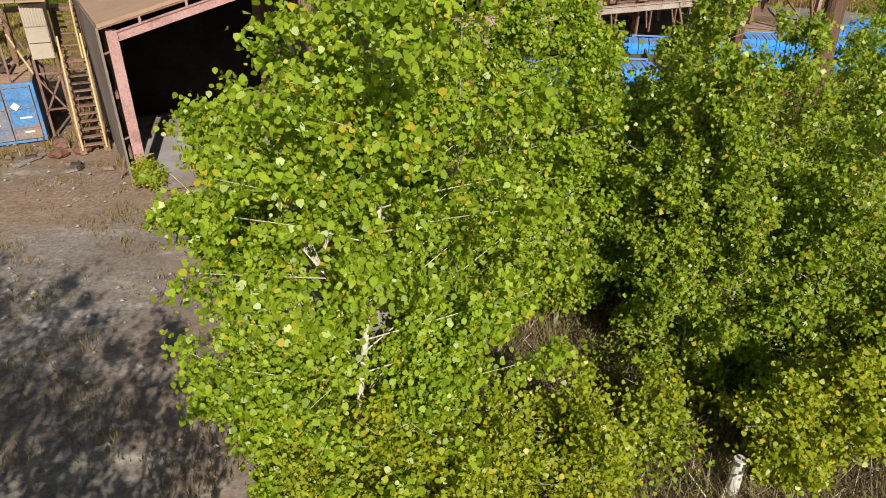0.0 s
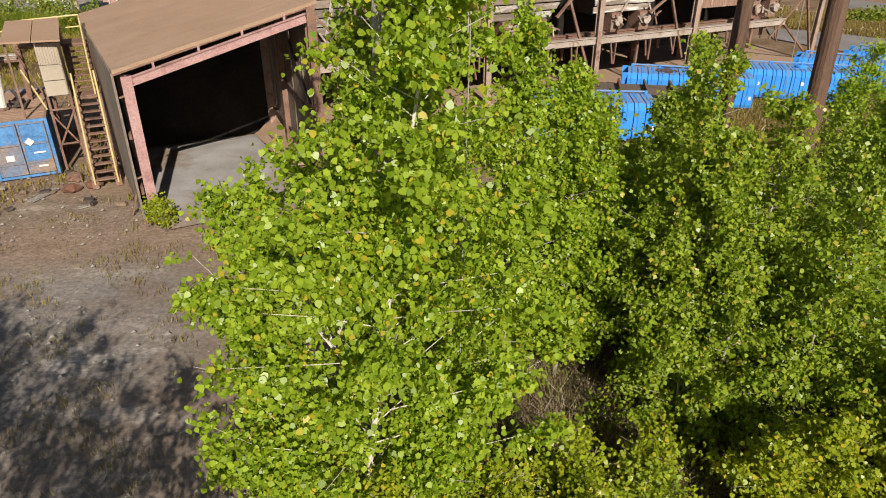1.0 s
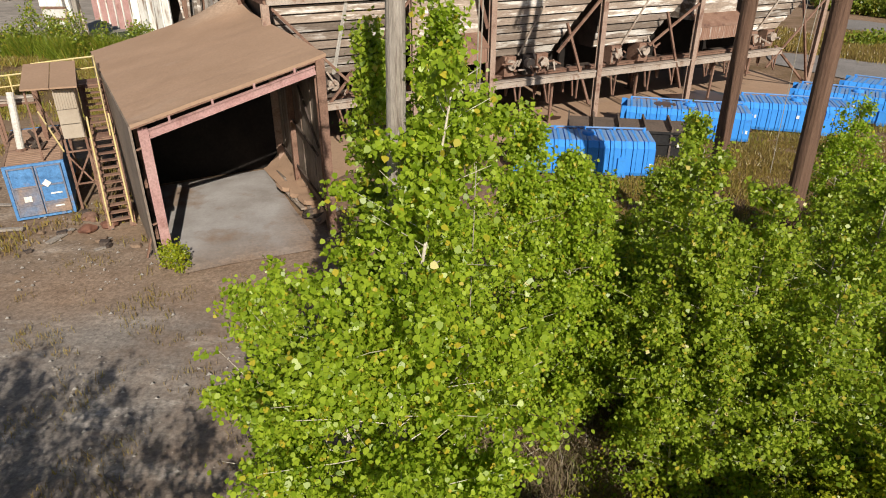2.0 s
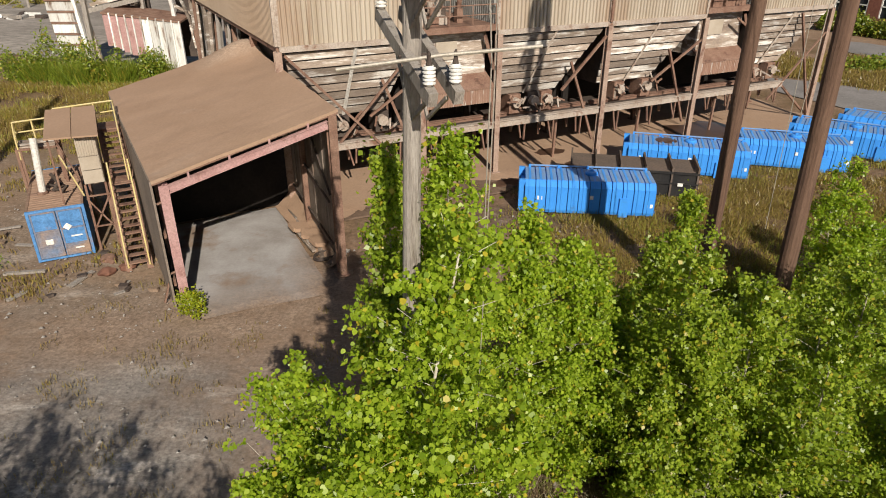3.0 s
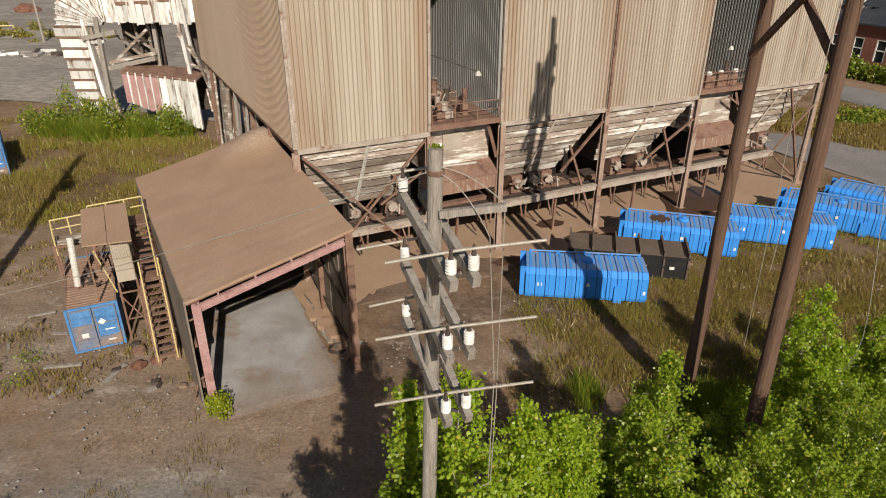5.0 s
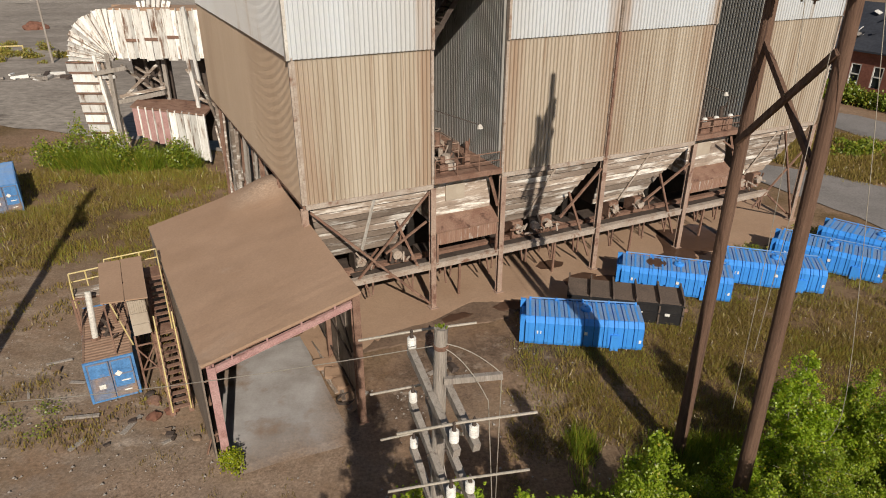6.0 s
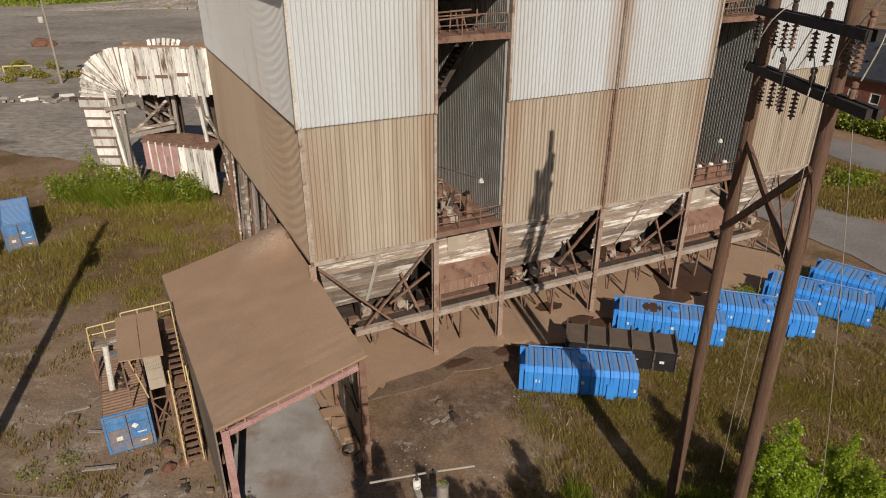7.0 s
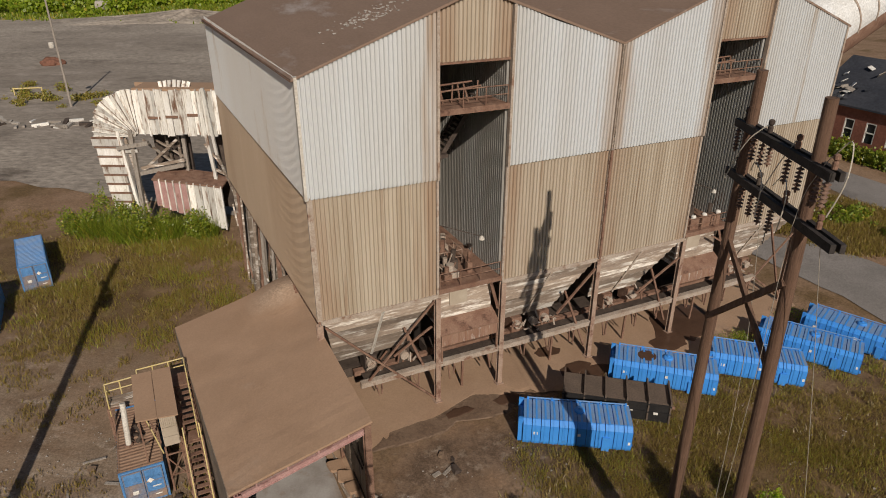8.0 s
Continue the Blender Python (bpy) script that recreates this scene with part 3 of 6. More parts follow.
    for i in range(120):
        u, v = rng.gauss(5.4, 1.0), rng.gauss(4.6, 0.8)
        s = rng.uniform(0.02, 0.07)
        if 0.2 < u < 9.5:
            box(bm, (-s, -s * 1.6, 0), (s, s * 1.6, 0.02), pose(u, v, roof_z(u) + 0.005, 0, -math.degrees(math.atan(RISE)), rng.uniform(0, 180)))
    part("bare_fleck", bm, STONE, mill, "bare pale flecks where the dust has gone", "stuff")
    bm = bmesh.new()
    bar(bm, (20.1, -0.2, roof_z(20.1) - 0.3), (20.1, -0.2, Z_LOW), 0.16)
    part("downpipe", bm, RUST, mill)


build_mill()


def build_understructure():
    posts = (-0.1, 7.55, 12.35, 20.1, 28.0, 32.6, 40.4)
    for u in posts:
        for v in (-0.1, 5.5, 11.0):
            bm = bmesh.new()
            if v < 0 or u in (-0.1,):
                box(bm, (u - 0.17, v - 0.17, 0), (u + 0.17, v - 0.13, Z_LOW - 0.2))
                box(bm, (u - 0.17, v + 0.13, 0), (u + 0.17, v + 0.17, Z_LOW - 0.2))
                box(bm, (u - 0.025, v - 0.13, 0), (u + 0.025, v + 0.13, Z_LOW - 0.2))
            else:
                box(bm, (u - 0.15, v - 0.15, 0), (u + 0.15, v + 0.15, Z_LOW - 0.2))
            box(bm, (u - 0.28, v - 0.28, 0), (u + 0.28, v + 0.28, 0.12))
            part("leg", bm, LEG_STEEL if v < 0 else RUST, mill, "dust-coated rusty steel leg" if v < 0 else "rusty steel leg")
    # hoppers with lapped planks
    for (a, b), (c, d) in zip(SILO, ((1.0, 5.6), (13.0, 17.3), (20.6, 24.9), (33.6, 37.4))):
        z0, z1, v1 = Z_LOW - 0.35, 4.35, 1.35
        bm = bmesh.new()
        tl, tr, bl, br = (a + 0.25, 0.12, z0), (b - 0.25, 0.12, z0), (c, v1, z1), (d, v1, z1)
        btl, btr, bbl, bbr = (a + 0.25, 7.5, z0), (b - 0.25, 7.5, z0), (c, 6.0, z1), (d, 6.0, z1)
        vs = [bm.verts.new(p) for p in (tl, tr, br, bl, btl, btr, bbr, bbl)]
        for f in ((0, 1, 2, 3), (5, 4, 7, 6), (4, 0, 3, 7), (1, 5, 6, 2), (3, 2, 6, 7), (4, 5, 1, 0)):
            bm.faces.new([vs[i] for i in f])
        # core coloured dark to paint shade into the gaps between planks
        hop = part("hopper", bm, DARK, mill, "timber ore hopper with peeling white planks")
        n = 8
        for k in range(n):
            f0, f1 = k / n + 0.004, (k + 1) / n - 0.014
            pl = lambda f, s: Vector(tl if s == 0 else tr).lerp(Vector(bl if s == 0 else br), f)
            out0, out1 = Vector((0, -0.02, 0.01)), Vector((0, -0.15, 0.04))
            pts = [pl(f0, 0) + out0, pl(f0, 1) + out0, pl(f1, 1) + out1, pl(f1, 0) + out1]
            back = [p + Vector((0, 0.08, -0.02)) for p in pts]
            bm = bmesh.new()
            vv = [bm.verts.new(p) for p in pts + back]
            for f in ((0, 1, 2, 3), (7, 6, 5, 4), (0, 4, 5, 1), (1, 5, 6, 2), (2, 6, 7, 3), (3, 7, 4, 0)):
                bm.faces.new([vv[i] for i in f])
            part("plank", bm, PLANK, hop)
            # right slope
            q = lambda f, s: Vector(tr if s == 0 else btr).lerp(Vector(br if s == 0 else bbr), f)
            bm = bmesh.new()
            o0, o1 = Vector((0.02, 0, 0.01)), Vector((0.1, 0, 0.03))
            pts = [q(f0, 0) + o0, q(f0, 1) + o0, q(f1, 1) + o1, q(f1, 0) + o1]
            back = [p + Vector((-0.08, 0, -0.02)) for p in pts]
            vv = [bm.verts.new(p) for p in pts + back]
            for f in ((0, 1, 2, 3), (7, 6, 5, 4), (0, 4, 5, 1), (1, 5, 6, 2), (2, 6, 7, 3), (3, 7, 4, 0)):
                bm.faces.new([vv[i] for i in f])
            part("plank", bm, PLANK, hop)
        # the strut nailed up the planks
        um = a + (b - a) * 0.52
        bm = bmesh.new()
        bar(bm, (um, 0.0, z0 + 0.05), (um - 0.55 if b < 20 else um - 1.4, v1 - 0.22, z1 + 0.05), 0.16, 0.1)
        part("strut", bm, WHITE if a < 1 else TRIM, mill)
    # the long conveyor frame at knee of the hoppers
    for v in (-0.05, 1.35):
        for a, b in ((2.2, 7.4), (7.75, 12.2), (12.5, 19.9), (20.3, 27.8), (28.2, 36.8)):
            bm = made(box, (a, v - 0.12, 2.85), (b, v + 0.12, 3.21))
            box(bm, (a, v - 0.2, 3.21), (b, v + 0.2, 3.27))
            part("conveyor_beam", bm, TRIM if v < 0 else RUST, mill, "dusty steel conveyor beam")
    bm = bmesh.new()
    box(bm, (2.6, 0.2, 3.02), (36.5, 1.1, 3.08))
    part("belt", bm, DARK, mill, "dark conveyor belt")
    rng = random.Random(5)
    for u in (3.4, 6.0, 8.6, 11.6, 14.2, 16.3, 18.4, 21.4, 24.2, 26.3, 29.4, 31.4, 33.4, 36.2):
        for du, v, lean in ((-0.22, -0.05, 0.28), (0.22, -0.05, -0.05), (0.0, 1.35, 0.2), (0.3, 1.35, -0.2)):
            part("hanger", made(bar, (u + du, v, 2.86), (u + du + lean * rng.uniform(0.4, 1.2), v, 1.5 + rng.uniform(0, 0.5)), 0.09), RUST, mill)
    # diagonal braces between legs
    for p, q, w in (((0.2, -0.22, 8.0), (7.3, -0.22, 0.5), 0.13), ((2.4, -0.1, 2.9), (7.3, -0.15, 8.0), 0.12), ((5.4, 0.3, 6.3), (6.6, 0.0, 3.2), 0.15), ((4.6, 0.2, 4.4), (7.2, 0.0, 6.1), 0.12),
                    ((16.9, -0.1, 4.6), (19.9, -0.15, 7.6), 0.14), ((17.6, 0.1, 6.2), (19.6, -0.1, 1.2), 0.14), ((25.2, -0.1, 6.4), (27.3, -0.1, 1.4), 0.14), ((24.2, 0.1, 4.4), (27.8, -0.15, 6.8), 0.13),
                    ((32.9, -0.2, 6.8), (30.9, -0.1, 8.0), 0.12), ((37.2, -0.2, 8.0), (40.2, -0.2, 0.6), 0.14), ((40.2, -0.2, 6.5), (35.5, -0.1, 2.0), 0.12), ((36.4, 0.2, 3.4), (40.3, 0.2, 0.5), 0.14)):
        part("brace", made(bar, p, q, w), RUST, mill, "rusty diagonal brace")
    # chutes and gates under the hoppers
    for u in (3.3, 5.6, 14.3, 15.6, 16.6, 22.3, 24.6, 34.8, 36.6):
        z = 4.3
        gate = part("discharge_gate", made(box, (u - 0.45, 0.9, z - 1.05), (u + 0.35, 2.0, z + 0.1)), RUST if u % 2 < 1 else DARK, mill, "rusty hopper discharge gate")
        part("hand_wheel", made(rod, [(u - 0.1, 0.55, z - 0.35), (u - 0.1, 0.9, z - 0.35)], 0.3, n=10), TRIM, gate)
        for k in range(6):
            x, zz = u + rng.uniform(-0.7, 0.7), z - rng.uniform(0.0, 1.0)
            part("lever", made(bar, (x, rng.uniform(0.2, 0.7), zz), (x + rng.uniform(-0.6, 0.6), rng.uniform(0.3, 0.9), zz + rng.uniform(-0.5, 0.7)), 0.09), (RUST, TRIM)[k % 2], gate)
    # back closure below the silos, coloured dark in place of deep shade
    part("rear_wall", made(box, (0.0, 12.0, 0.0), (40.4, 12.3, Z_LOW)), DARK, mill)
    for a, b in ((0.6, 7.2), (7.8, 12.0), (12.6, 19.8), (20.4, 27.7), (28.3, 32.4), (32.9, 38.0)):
        # black sheets and dark boxes added here to stand in for shade
        part("inner_partition", made(box, (a, 4.4, 2.3), (b, 4.6, Z_LOW - 0.3)), SHADE_BLACK, mill, "added black sheet for the shade behind the hoppers")
        part("return_conveyor", made(box, (a, 2.2, 2.2), (b, 3.6, 2.9)), DARK, mill, "added dark box for the shade under the hoppers")
    for u in (9.8, 17.2, 24.0, 31.0):
        part("conveyor_leg", made(bar, (u, 0.6, 2.9), (u, 0.7, 0.0), 0.14), RUST, mill)
    # control rooms under the lower platforms
    for a, b in GAPS:
        cabin = part("wall_panel", made(box, (a + 0.2, 0.75, 5.6), (b - 0.3, 4.0, 8.3)), PLANK, mill, "grey boarded cabin under the platform")
        bm = bmesh.new()
        slab(bm, [(a + 0.15, -0.25, 5.35), (b - 0.15, -0.25, 5.35), (b - 0.15, 1.0, 6.15), (a + 0.15, 1.0, 6.15)], 0.1)
        part("ledge", bm, RUST, mill, "sloping ledge thick with rust-brown dust")
        bm = made(ribbed, (a + 0.2, -0.2), (b - 0.2, -0.2), lambda s: 4.45, lambda s: 5.27, (0, -1), 0.16, 0.03)
        part("apron_panel", bm, STREAKED, mill, "rust-streaked white panel")
        bm = bmesh.new()
        box(bm, (a + 1.2, 0.66, 6.9), (a + 2.5, 0.75, 7.9))
        part("hatch", bm, PANEL, mill)
        for u in (a + 0.25, b - 0.25):
            part("bracket", made(bar, (u, -0.15, 4.5), (u, -0.15, 3.1), 0.12), RUST, mill)
        part("bracket", made(bar, (b - 0.6, 0.3, 8.2), (b - 0.2, -0.1, 6.3), 0.16), RUST, mill)
    # timber posts and props along the left flank
    rng = random.Random(12)
    for i in range(17):
        v = 9.5 + 19 * (i + rng.uniform(0.1, 0.9)) / 17
        u = -0.1 - 0.65 * v / DEPTH + rng.uniform(-0.15, 0.5)
        lean = rng.uniform(-0.5, 0.3)
        part("flank_post", made(bar, (u + lean, v + rng.uniform(-0.7, 0.7), 0), (u, v, Z_LOW - 0.2), rng.uniform(0.16, 0.34), None, rng.uniform(0, 40)), (PLANK, RUST, WOOD_GREY)[i % 3], mill, "old timber post under the flank")
    for i in range(12):
        v = 9.5 + 18 * i / 12
        z = rng.uniform(0.5, 4.5)
        part("flank_brace", made(bar, (-0.25 - 0.65 * v / DEPTH, v, z), (-0.25 - 0.65 * v / DEPTH, v + rng.uniform(-2.2, 2.8), z + rng.uniform(0.3, 3.4)), 0.14), (RUST, PLANK)[i % 2], mill)


build_understructure()


def railing(name, pts, height, material, parent, label="", mid=True, r=0.025, step=1.4):
    """Posts and rails along plan points with heights, each a part of its own."""
    up = Vector((0, 0, height))
    last = None
    for a, b in zip(pts, pts[1:]):
        a, b = Vector(a), Vector(b)
        part(name, made(rod, [a + up, b + up], r, n=6), material, parent, label)
        if mid:
            part("mid_rail", made(rod, [a + up * 0.52, b + up * 0.52], r * 0.85, n=6), material, parent)
        n = max(1, round((b - a).length / step))
        for i in range(n + 1):
            p = a.lerp(b, i / n)
            if last is None or (p - last).length > 0.05:
                part("rail_post", made(rod, [p, p + up], r, n=6), material, parent)
            last = p


def build_platforms():
    rng = random.Random(8)
    for k, (a, b) in enumerate(GAPS):
        for z, depth in ((8.75, 9.0), (20.15, 2.2)):
            bm = bmesh.new()
            box(bm, (a + 0.05, -0.12, z - 0.1), (b - 0.05, depth, z))
            box(bm, (a + 0.05, -0.2, z - 0.32), (b - 0.05, -0.12, z + 0.02))
            part("platform_deck", bm, RUST, mill, "rust-red platform deck")
            railing("railing", [(a + 0.15, -0.1, z), (b - 0.15, -0.1, z)], 1.05, RUST, mill, r=0.035)
        # stair flights crossing the bay
        bm = bmesh.new()
        for p, q in (((a + 0.3, 3.2, 14.2), (b - 0.4, 3.2, 19.9)), ((a + 0.3, 4.3, 14.2), (b - 0.4, 4.3, 19.9))):
            bar(bm, p, q, 0.08, 0.3)
        for i in range(22):
            f = i / 21
            u, z = a + 0.3 + (b - a - 0.7) * f, 14.2 + 5.7 * f
            box(bm, (u - 0.13, 3.2, z - 0.03), (u + 0.13, 4.3, z + 0.02))
        box(bm, (a + 0.05, 1.2, 16.9), (a + 1.3, 1.6, 17.1))
        # stair darkened in its colour for the shade of the bay
        part("stair_flight", bm, DARK, mill, "steel stair crossing the open bay")
        # gear on the lower deck
        for i in range(15):
            x, y, h = rng.uniform(a + 0.4, b - 1.4), rng.uniform(0.8, 4.5), rng.uniform(0.6, 1.8)
            bm = bmesh.new()
            w = rng.uniform(0.15, 0.45)
            box(bm, (x - w, y - w, 8.75), (x + w, y + w, 8.75 + h * 0.5))
            rod(bm, [(x, y, 8.75 + h * 0.5), (x, y, 8.75 + h)], w * 0.6, n=10)
            bar(bm, (x, y, 8.8), (x + rng.uniform(-1, 1), y + 0.3, 8.8 + h), 0.06)
            part("pump_unit", bm, (RUST, TRIM, DARK)[i % 3], mill)
        railing("railing", [(a + 0.4, 2.6, 8.75), (b - 1.6, 2.6, 8.75), (b - 1.6, 5.2, 8.75)], 1.05, LEG_STEEL, mill, r=0.03)
        # doors on the bay's wall
        for v0, h in ((6.2, 2.1), (3.4, 2.0), (0.8, 2.2)):
            bm = bmesh.new()
            box(bm, (b - 0.12, v0, 8.75), (b - 0.05, v0 + 0.95, 8.75 + h))
            part("door", bm, RUST, mill, "rust-brown steel door")
        bm = bmesh.new()
        part("lamp_cable", made(rod, [(a + 0.1, 2.0, 12.6), (b - 0.9, 1.2, 11.2)], 0.03, n=5), DARK, mill)
        turned(bm, [(0.05, 0.25), (0.12, 0.2), (0.2, 0.0), (0.18, -0.03)], (b - 0.9, 1.2, 11.0), 10)
        part("lamp", bm, WHITE, mill, "white bell lamp")
        # things on the upper deck
        bm = bmesh.new()
        for i in range(6):
            u = a + 0.4 + i * 0.55
            bar(bm, (u, 1.2, 20.15), (u + rng.uniform(-0.3, 0.3), 1.4, 21.3), 0.07)
        bar(bm, (a + 0.3, 1.3, 20.8), (b - 1.2, 1.3, 21.0), 0.08)
        bar(bm, (a + 0.3, 1.3, 21.2), (b - 1.8, 1.3, 21.3), 0.08)
        part("pipework", bm, RUST, mill)


build_platforms()
bm = bmesh.new()
for i, (u, h) in enumerate(((29.2, 0.8), (30.3, 0.9), (31.3, 0.75))):
    box(bm, (u - 0.45, 0.2, 8.75), (u + 0.45, 0.9, 8.75 + h))
part("switch_box", bm, RUST, mill, "rust-brown switch boxes on the deck")
for u in (29.2, 30.3, 31.7):
    bm = bmesh.new()
    turned(bm, [(0.17, 0), (0.2, 0.06), (0.2, 0.2), (0.14, 0.28), (0.08, 0.3)], (u, 0.45, 9.52), 12)
    part("vent_cap", bm, CERAMIC, mill, "white vent cap")


# ---- open shed ----
shed = thing("open_shed", YARD, "lean-to shed with dust-covered roof and faded red frame", "shed")


def build_shed():
    u0, u1, v0, v1 = -7.02, 0.12, -8.47, 8.3
    z0 = 5.55
    z1 = lambda v: 7.36 - 0.06 * (v - v0) / (v1 - v0)
    rz = lambda u, v: z0 + (z1(v) - z0) * (u - u0) / (u1 - u0)
    bm = bmesh.new()
    nu, nv = 14, 40
    rows = []
    for j in range(nv + 1):
        v = v0 + (v1 - v0) * j / nv
        row = []
        for i in range(nu + 1):
            u = u0 + (u1 - u0) * i / nu
            slip = -0.85 * (j / nv) * (1 - i / nu)
            sag = -0.25 * (j / nv) * (1 - i / nu)
            d = math.hypot(u + 0.6, (v - 6.6) * 0.8)
            h = 0.68 * math.exp(-(d / 1.5) ** 2) + 0.03 * noise.noise((u * 0.8, v * 0.8, 1)) + 0.009 * math.sin(v * 6 + u * 0.8 + 3.0 * noise.noise((u * 0.5, v * 0.5, 7))) * max(0.0, min(1.0, (-3.5 - v) / 3.0))
            row.append(bm.verts.new((u + slip, v, rz(u, v) + h + sag)))
        rows.append(row)
    for a, b in zip(rows, rows[1:]):
        for i in range(nu):
            bm.faces.new((a[i], a[i + 1], b[i + 1], b[i]))
    roof = part("roof", bm, DUST, shed, "roof thick with smooth brown dust")
    sol = roof.modifiers.new("thickness", "SOLIDIFY")
    sol.thickness, sol.offset = 0.12, -1
    # steel angle under the front edge of the roof
    part("fascia", made(bar, (u0 + 0.02, v0 + 0.03, z0 - 0.15), (u1, v0 + 0.03, z1(v0) - 0.15), 0.05, 0.06), RUST, shed)
    # front frame: H posts and a beam hung a hand below the roof, so that a slit of light passes between
    y = v0 + 0.16
    for u, z, m in ((u0 + 0.4, z0, PINK), (u1 - 0.25, z1(v0), RUST)):
        bm = bmesh.new()
        box(bm, (u - 0.17, y - 0.2, 0), (u + 0.17, y - 0.16, z - 0.22))
        box(bm, (u - 0.17, y + 0.16, 0), (u + 0.17, y + 0.2, z - 0.22))
        box(bm, (u - 0.03, y - 0.16, 0), (u + 0.03, y + 0.16, z - 0.22))
        box(bm, (u - 0.28, y - 0.3, 0), (u + 0.28, y + 0.3, 0.08))
        part("post", bm, m, shed, "faded red steel post" if m is PINK else "rust-brown steel post")
    bm = bmesh.new()
    a, b = Vector((u0 + 0.58, y - 0.08, z0 - 0.4)), Vector((u1 - 0.43, y - 0.08, z1(v0) - 0.58))
    bar(bm, a, b, 0.05, 0.24)
    bar(bm, a + Vector((0, 0, 0.14)), b + Vector((0, 0, 0.14)), 0.16, 0.04)
    bar(bm, a - Vector((0, 0, 0.14)), b - Vector((0, 0, 0.14)), 0.16, 0.04)
    part("front_beam", bm, PINK, shed, "faded red steel beam")
    for f in (0.12, 0.37, 0.62, 0.87):
        p = a.lerp(b, f) + Vector((0, -0.04, 0.16))
        part("cleat", made(bar, p, p + Vector((0, 0, 0.22)), 0.08), PINK, shed)
    for z in (1.7, 4.6):
        part("bracket", made(bar, (u0 + 0.06, y, z), (u0 + 0.36, y, z + 0.1), 0.06), RUST, shed)
    # inner posts and rafters
    for v in (-3.0, 2.5, 7.8):
        for u, z in ((u0 + 0.25, z0), (u1 - 0.2, z1(v))):
            part("post", made(box, (u - 0.12, v - 0.12, 0), (u + 0.12, v + 0.12, z - 0.2)), RUST, shed)
        part("rafter", made(bar, (u0 + 0.2, v, z0 - 0.35), (u1, v, z1(v) - 0.35), 0.2, 0.3), RUST, shed)
    # left wall, clad outside, with girts inside
    bm = bmesh.new()
    edge = ((u0 - 0.04, v0 + 0.4), (u0 - 0.86, v1), (u0 - 0.78, v1), (u0 + 0.04, v0 + 0.4))
    low = [bm.verts.new((u, v, 0)) for u, v in edge]
    top = [bm.verts.new((u, v, z0 - 0.16 - 0.25 * (v > 0))) for u, v in edge]
    bm.faces.new(top)
    bm.faces.new(low[::-1])
    for k in range(4):
        bm.faces.new((low[k], low[(k + 1) % 4], top[(k + 1) % 4], top[k]))
    part("side_wall", bm, SHED_SHEET, shed, "dusty brown side cladding")
    for z, k in ((0.9, 0.3), (3.0, 0.2)):
        part("girt", made(box, (u0 + 0.1, v0 + 0.6, z), (u0 + 0.2, v1 - 0.4, z + k)), RUST, shed)
    # back wall, its black standing in for the shade inside the shed
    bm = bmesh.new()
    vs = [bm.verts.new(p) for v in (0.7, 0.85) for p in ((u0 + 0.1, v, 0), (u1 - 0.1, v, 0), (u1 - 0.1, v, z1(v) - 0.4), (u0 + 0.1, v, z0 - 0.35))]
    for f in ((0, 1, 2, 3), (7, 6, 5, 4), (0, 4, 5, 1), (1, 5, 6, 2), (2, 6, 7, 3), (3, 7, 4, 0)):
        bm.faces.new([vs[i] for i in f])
    part("back_wall", bm, SHADE_BLACK, shed, "back wall blackened for the shade inside")
    # black sheets added under roof and along left wall to paint inner shade
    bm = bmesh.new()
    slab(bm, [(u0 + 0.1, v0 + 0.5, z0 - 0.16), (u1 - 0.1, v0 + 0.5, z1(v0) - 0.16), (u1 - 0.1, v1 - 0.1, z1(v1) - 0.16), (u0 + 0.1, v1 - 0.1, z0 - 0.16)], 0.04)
    part("ceiling_lining", bm, SHADE_BLACK, shed)
    part("wall_lining", made(box, (u0 + 0.07, v0 + 0.7, 0.05), (u0 + 0.1, 0.7, z0 - 0.3)), SHADE_BLACK, shed)
    # right wall of upright steel sheets, with thin dark diagonal bars across it
    rng = random.Random(14)
    n = 9
    for k in range(n):
        va, vb = v0 + 0.75 + 7.9 * k / n, v0 + 0.75 + 7.9 * (k + 1) / n - 0.03
        x = 0.02 + 0.04 * (k % 2) + rng.uniform(0, 0.02)
        part("wall_sheet", made(box, (x, va, 0.0), (x + 0.05, vb, z1(va) - 0.25)), SHED_SHEET, shed, "dull grey-brown steel sheet")
    for p, q in (((-0.06, -2.4, 3.6), (-0.06, -6.9, 2.9)), ((-0.06, -0.4, 1.5), (-0.06, -7.0, 0.9)), ((-0.06, -4.6, 5.4), (-0.06, -7.1, 3.3))):
        part("stay", made(bar, p, q, 0.08), DARK, shed)
    # a bank of spilt dust against that wall
    bm = bmesh.new()
    grid = []
    for j in range(15):
        v = -7.6 + 8.0 * j / 14
        reach = 0.55 + 0.5 * j / 14 + 0.2 * noise.noise((v * 0.6, 2, 0))
        top = 0.25 + 0.75 * (j / 14) ** 1.5
        grid.append([bm.verts.new((0.03 - reach * k / 5, v, 0.08 + top * (1 - k / 5) ** 1.4 + 0.05 * noise.noise((k * 0.9, v * 1.5, 3)) * (k < 5))) for k in range(6)])
    for a, b in zip(grid, grid[1:]):
        for i in range(5):
            bm.faces.new((a[i], b[i], b[i + 1], a[i + 1]))
    part("dust_bank", bm, DUST, shed, "bank of spilt brown dust along the wall")
    for i, (u, v, t, w) in enumerate(((-0.65, -3.4, 8, 0.5), (-0.35, -4.5, -14, 0.55), (-0.25, -5.5, 10, 0.45))):
        bm = bmesh.new()
        box(bm, (-w, -0.4, 0), (w, 0.4, 0.2), pose(u, v, 0.28 + i * 0.02, 4, 10, t))
        bmesh.ops.bevel(bm, geom=bm.edges[:], offset=0.07, segments=2)
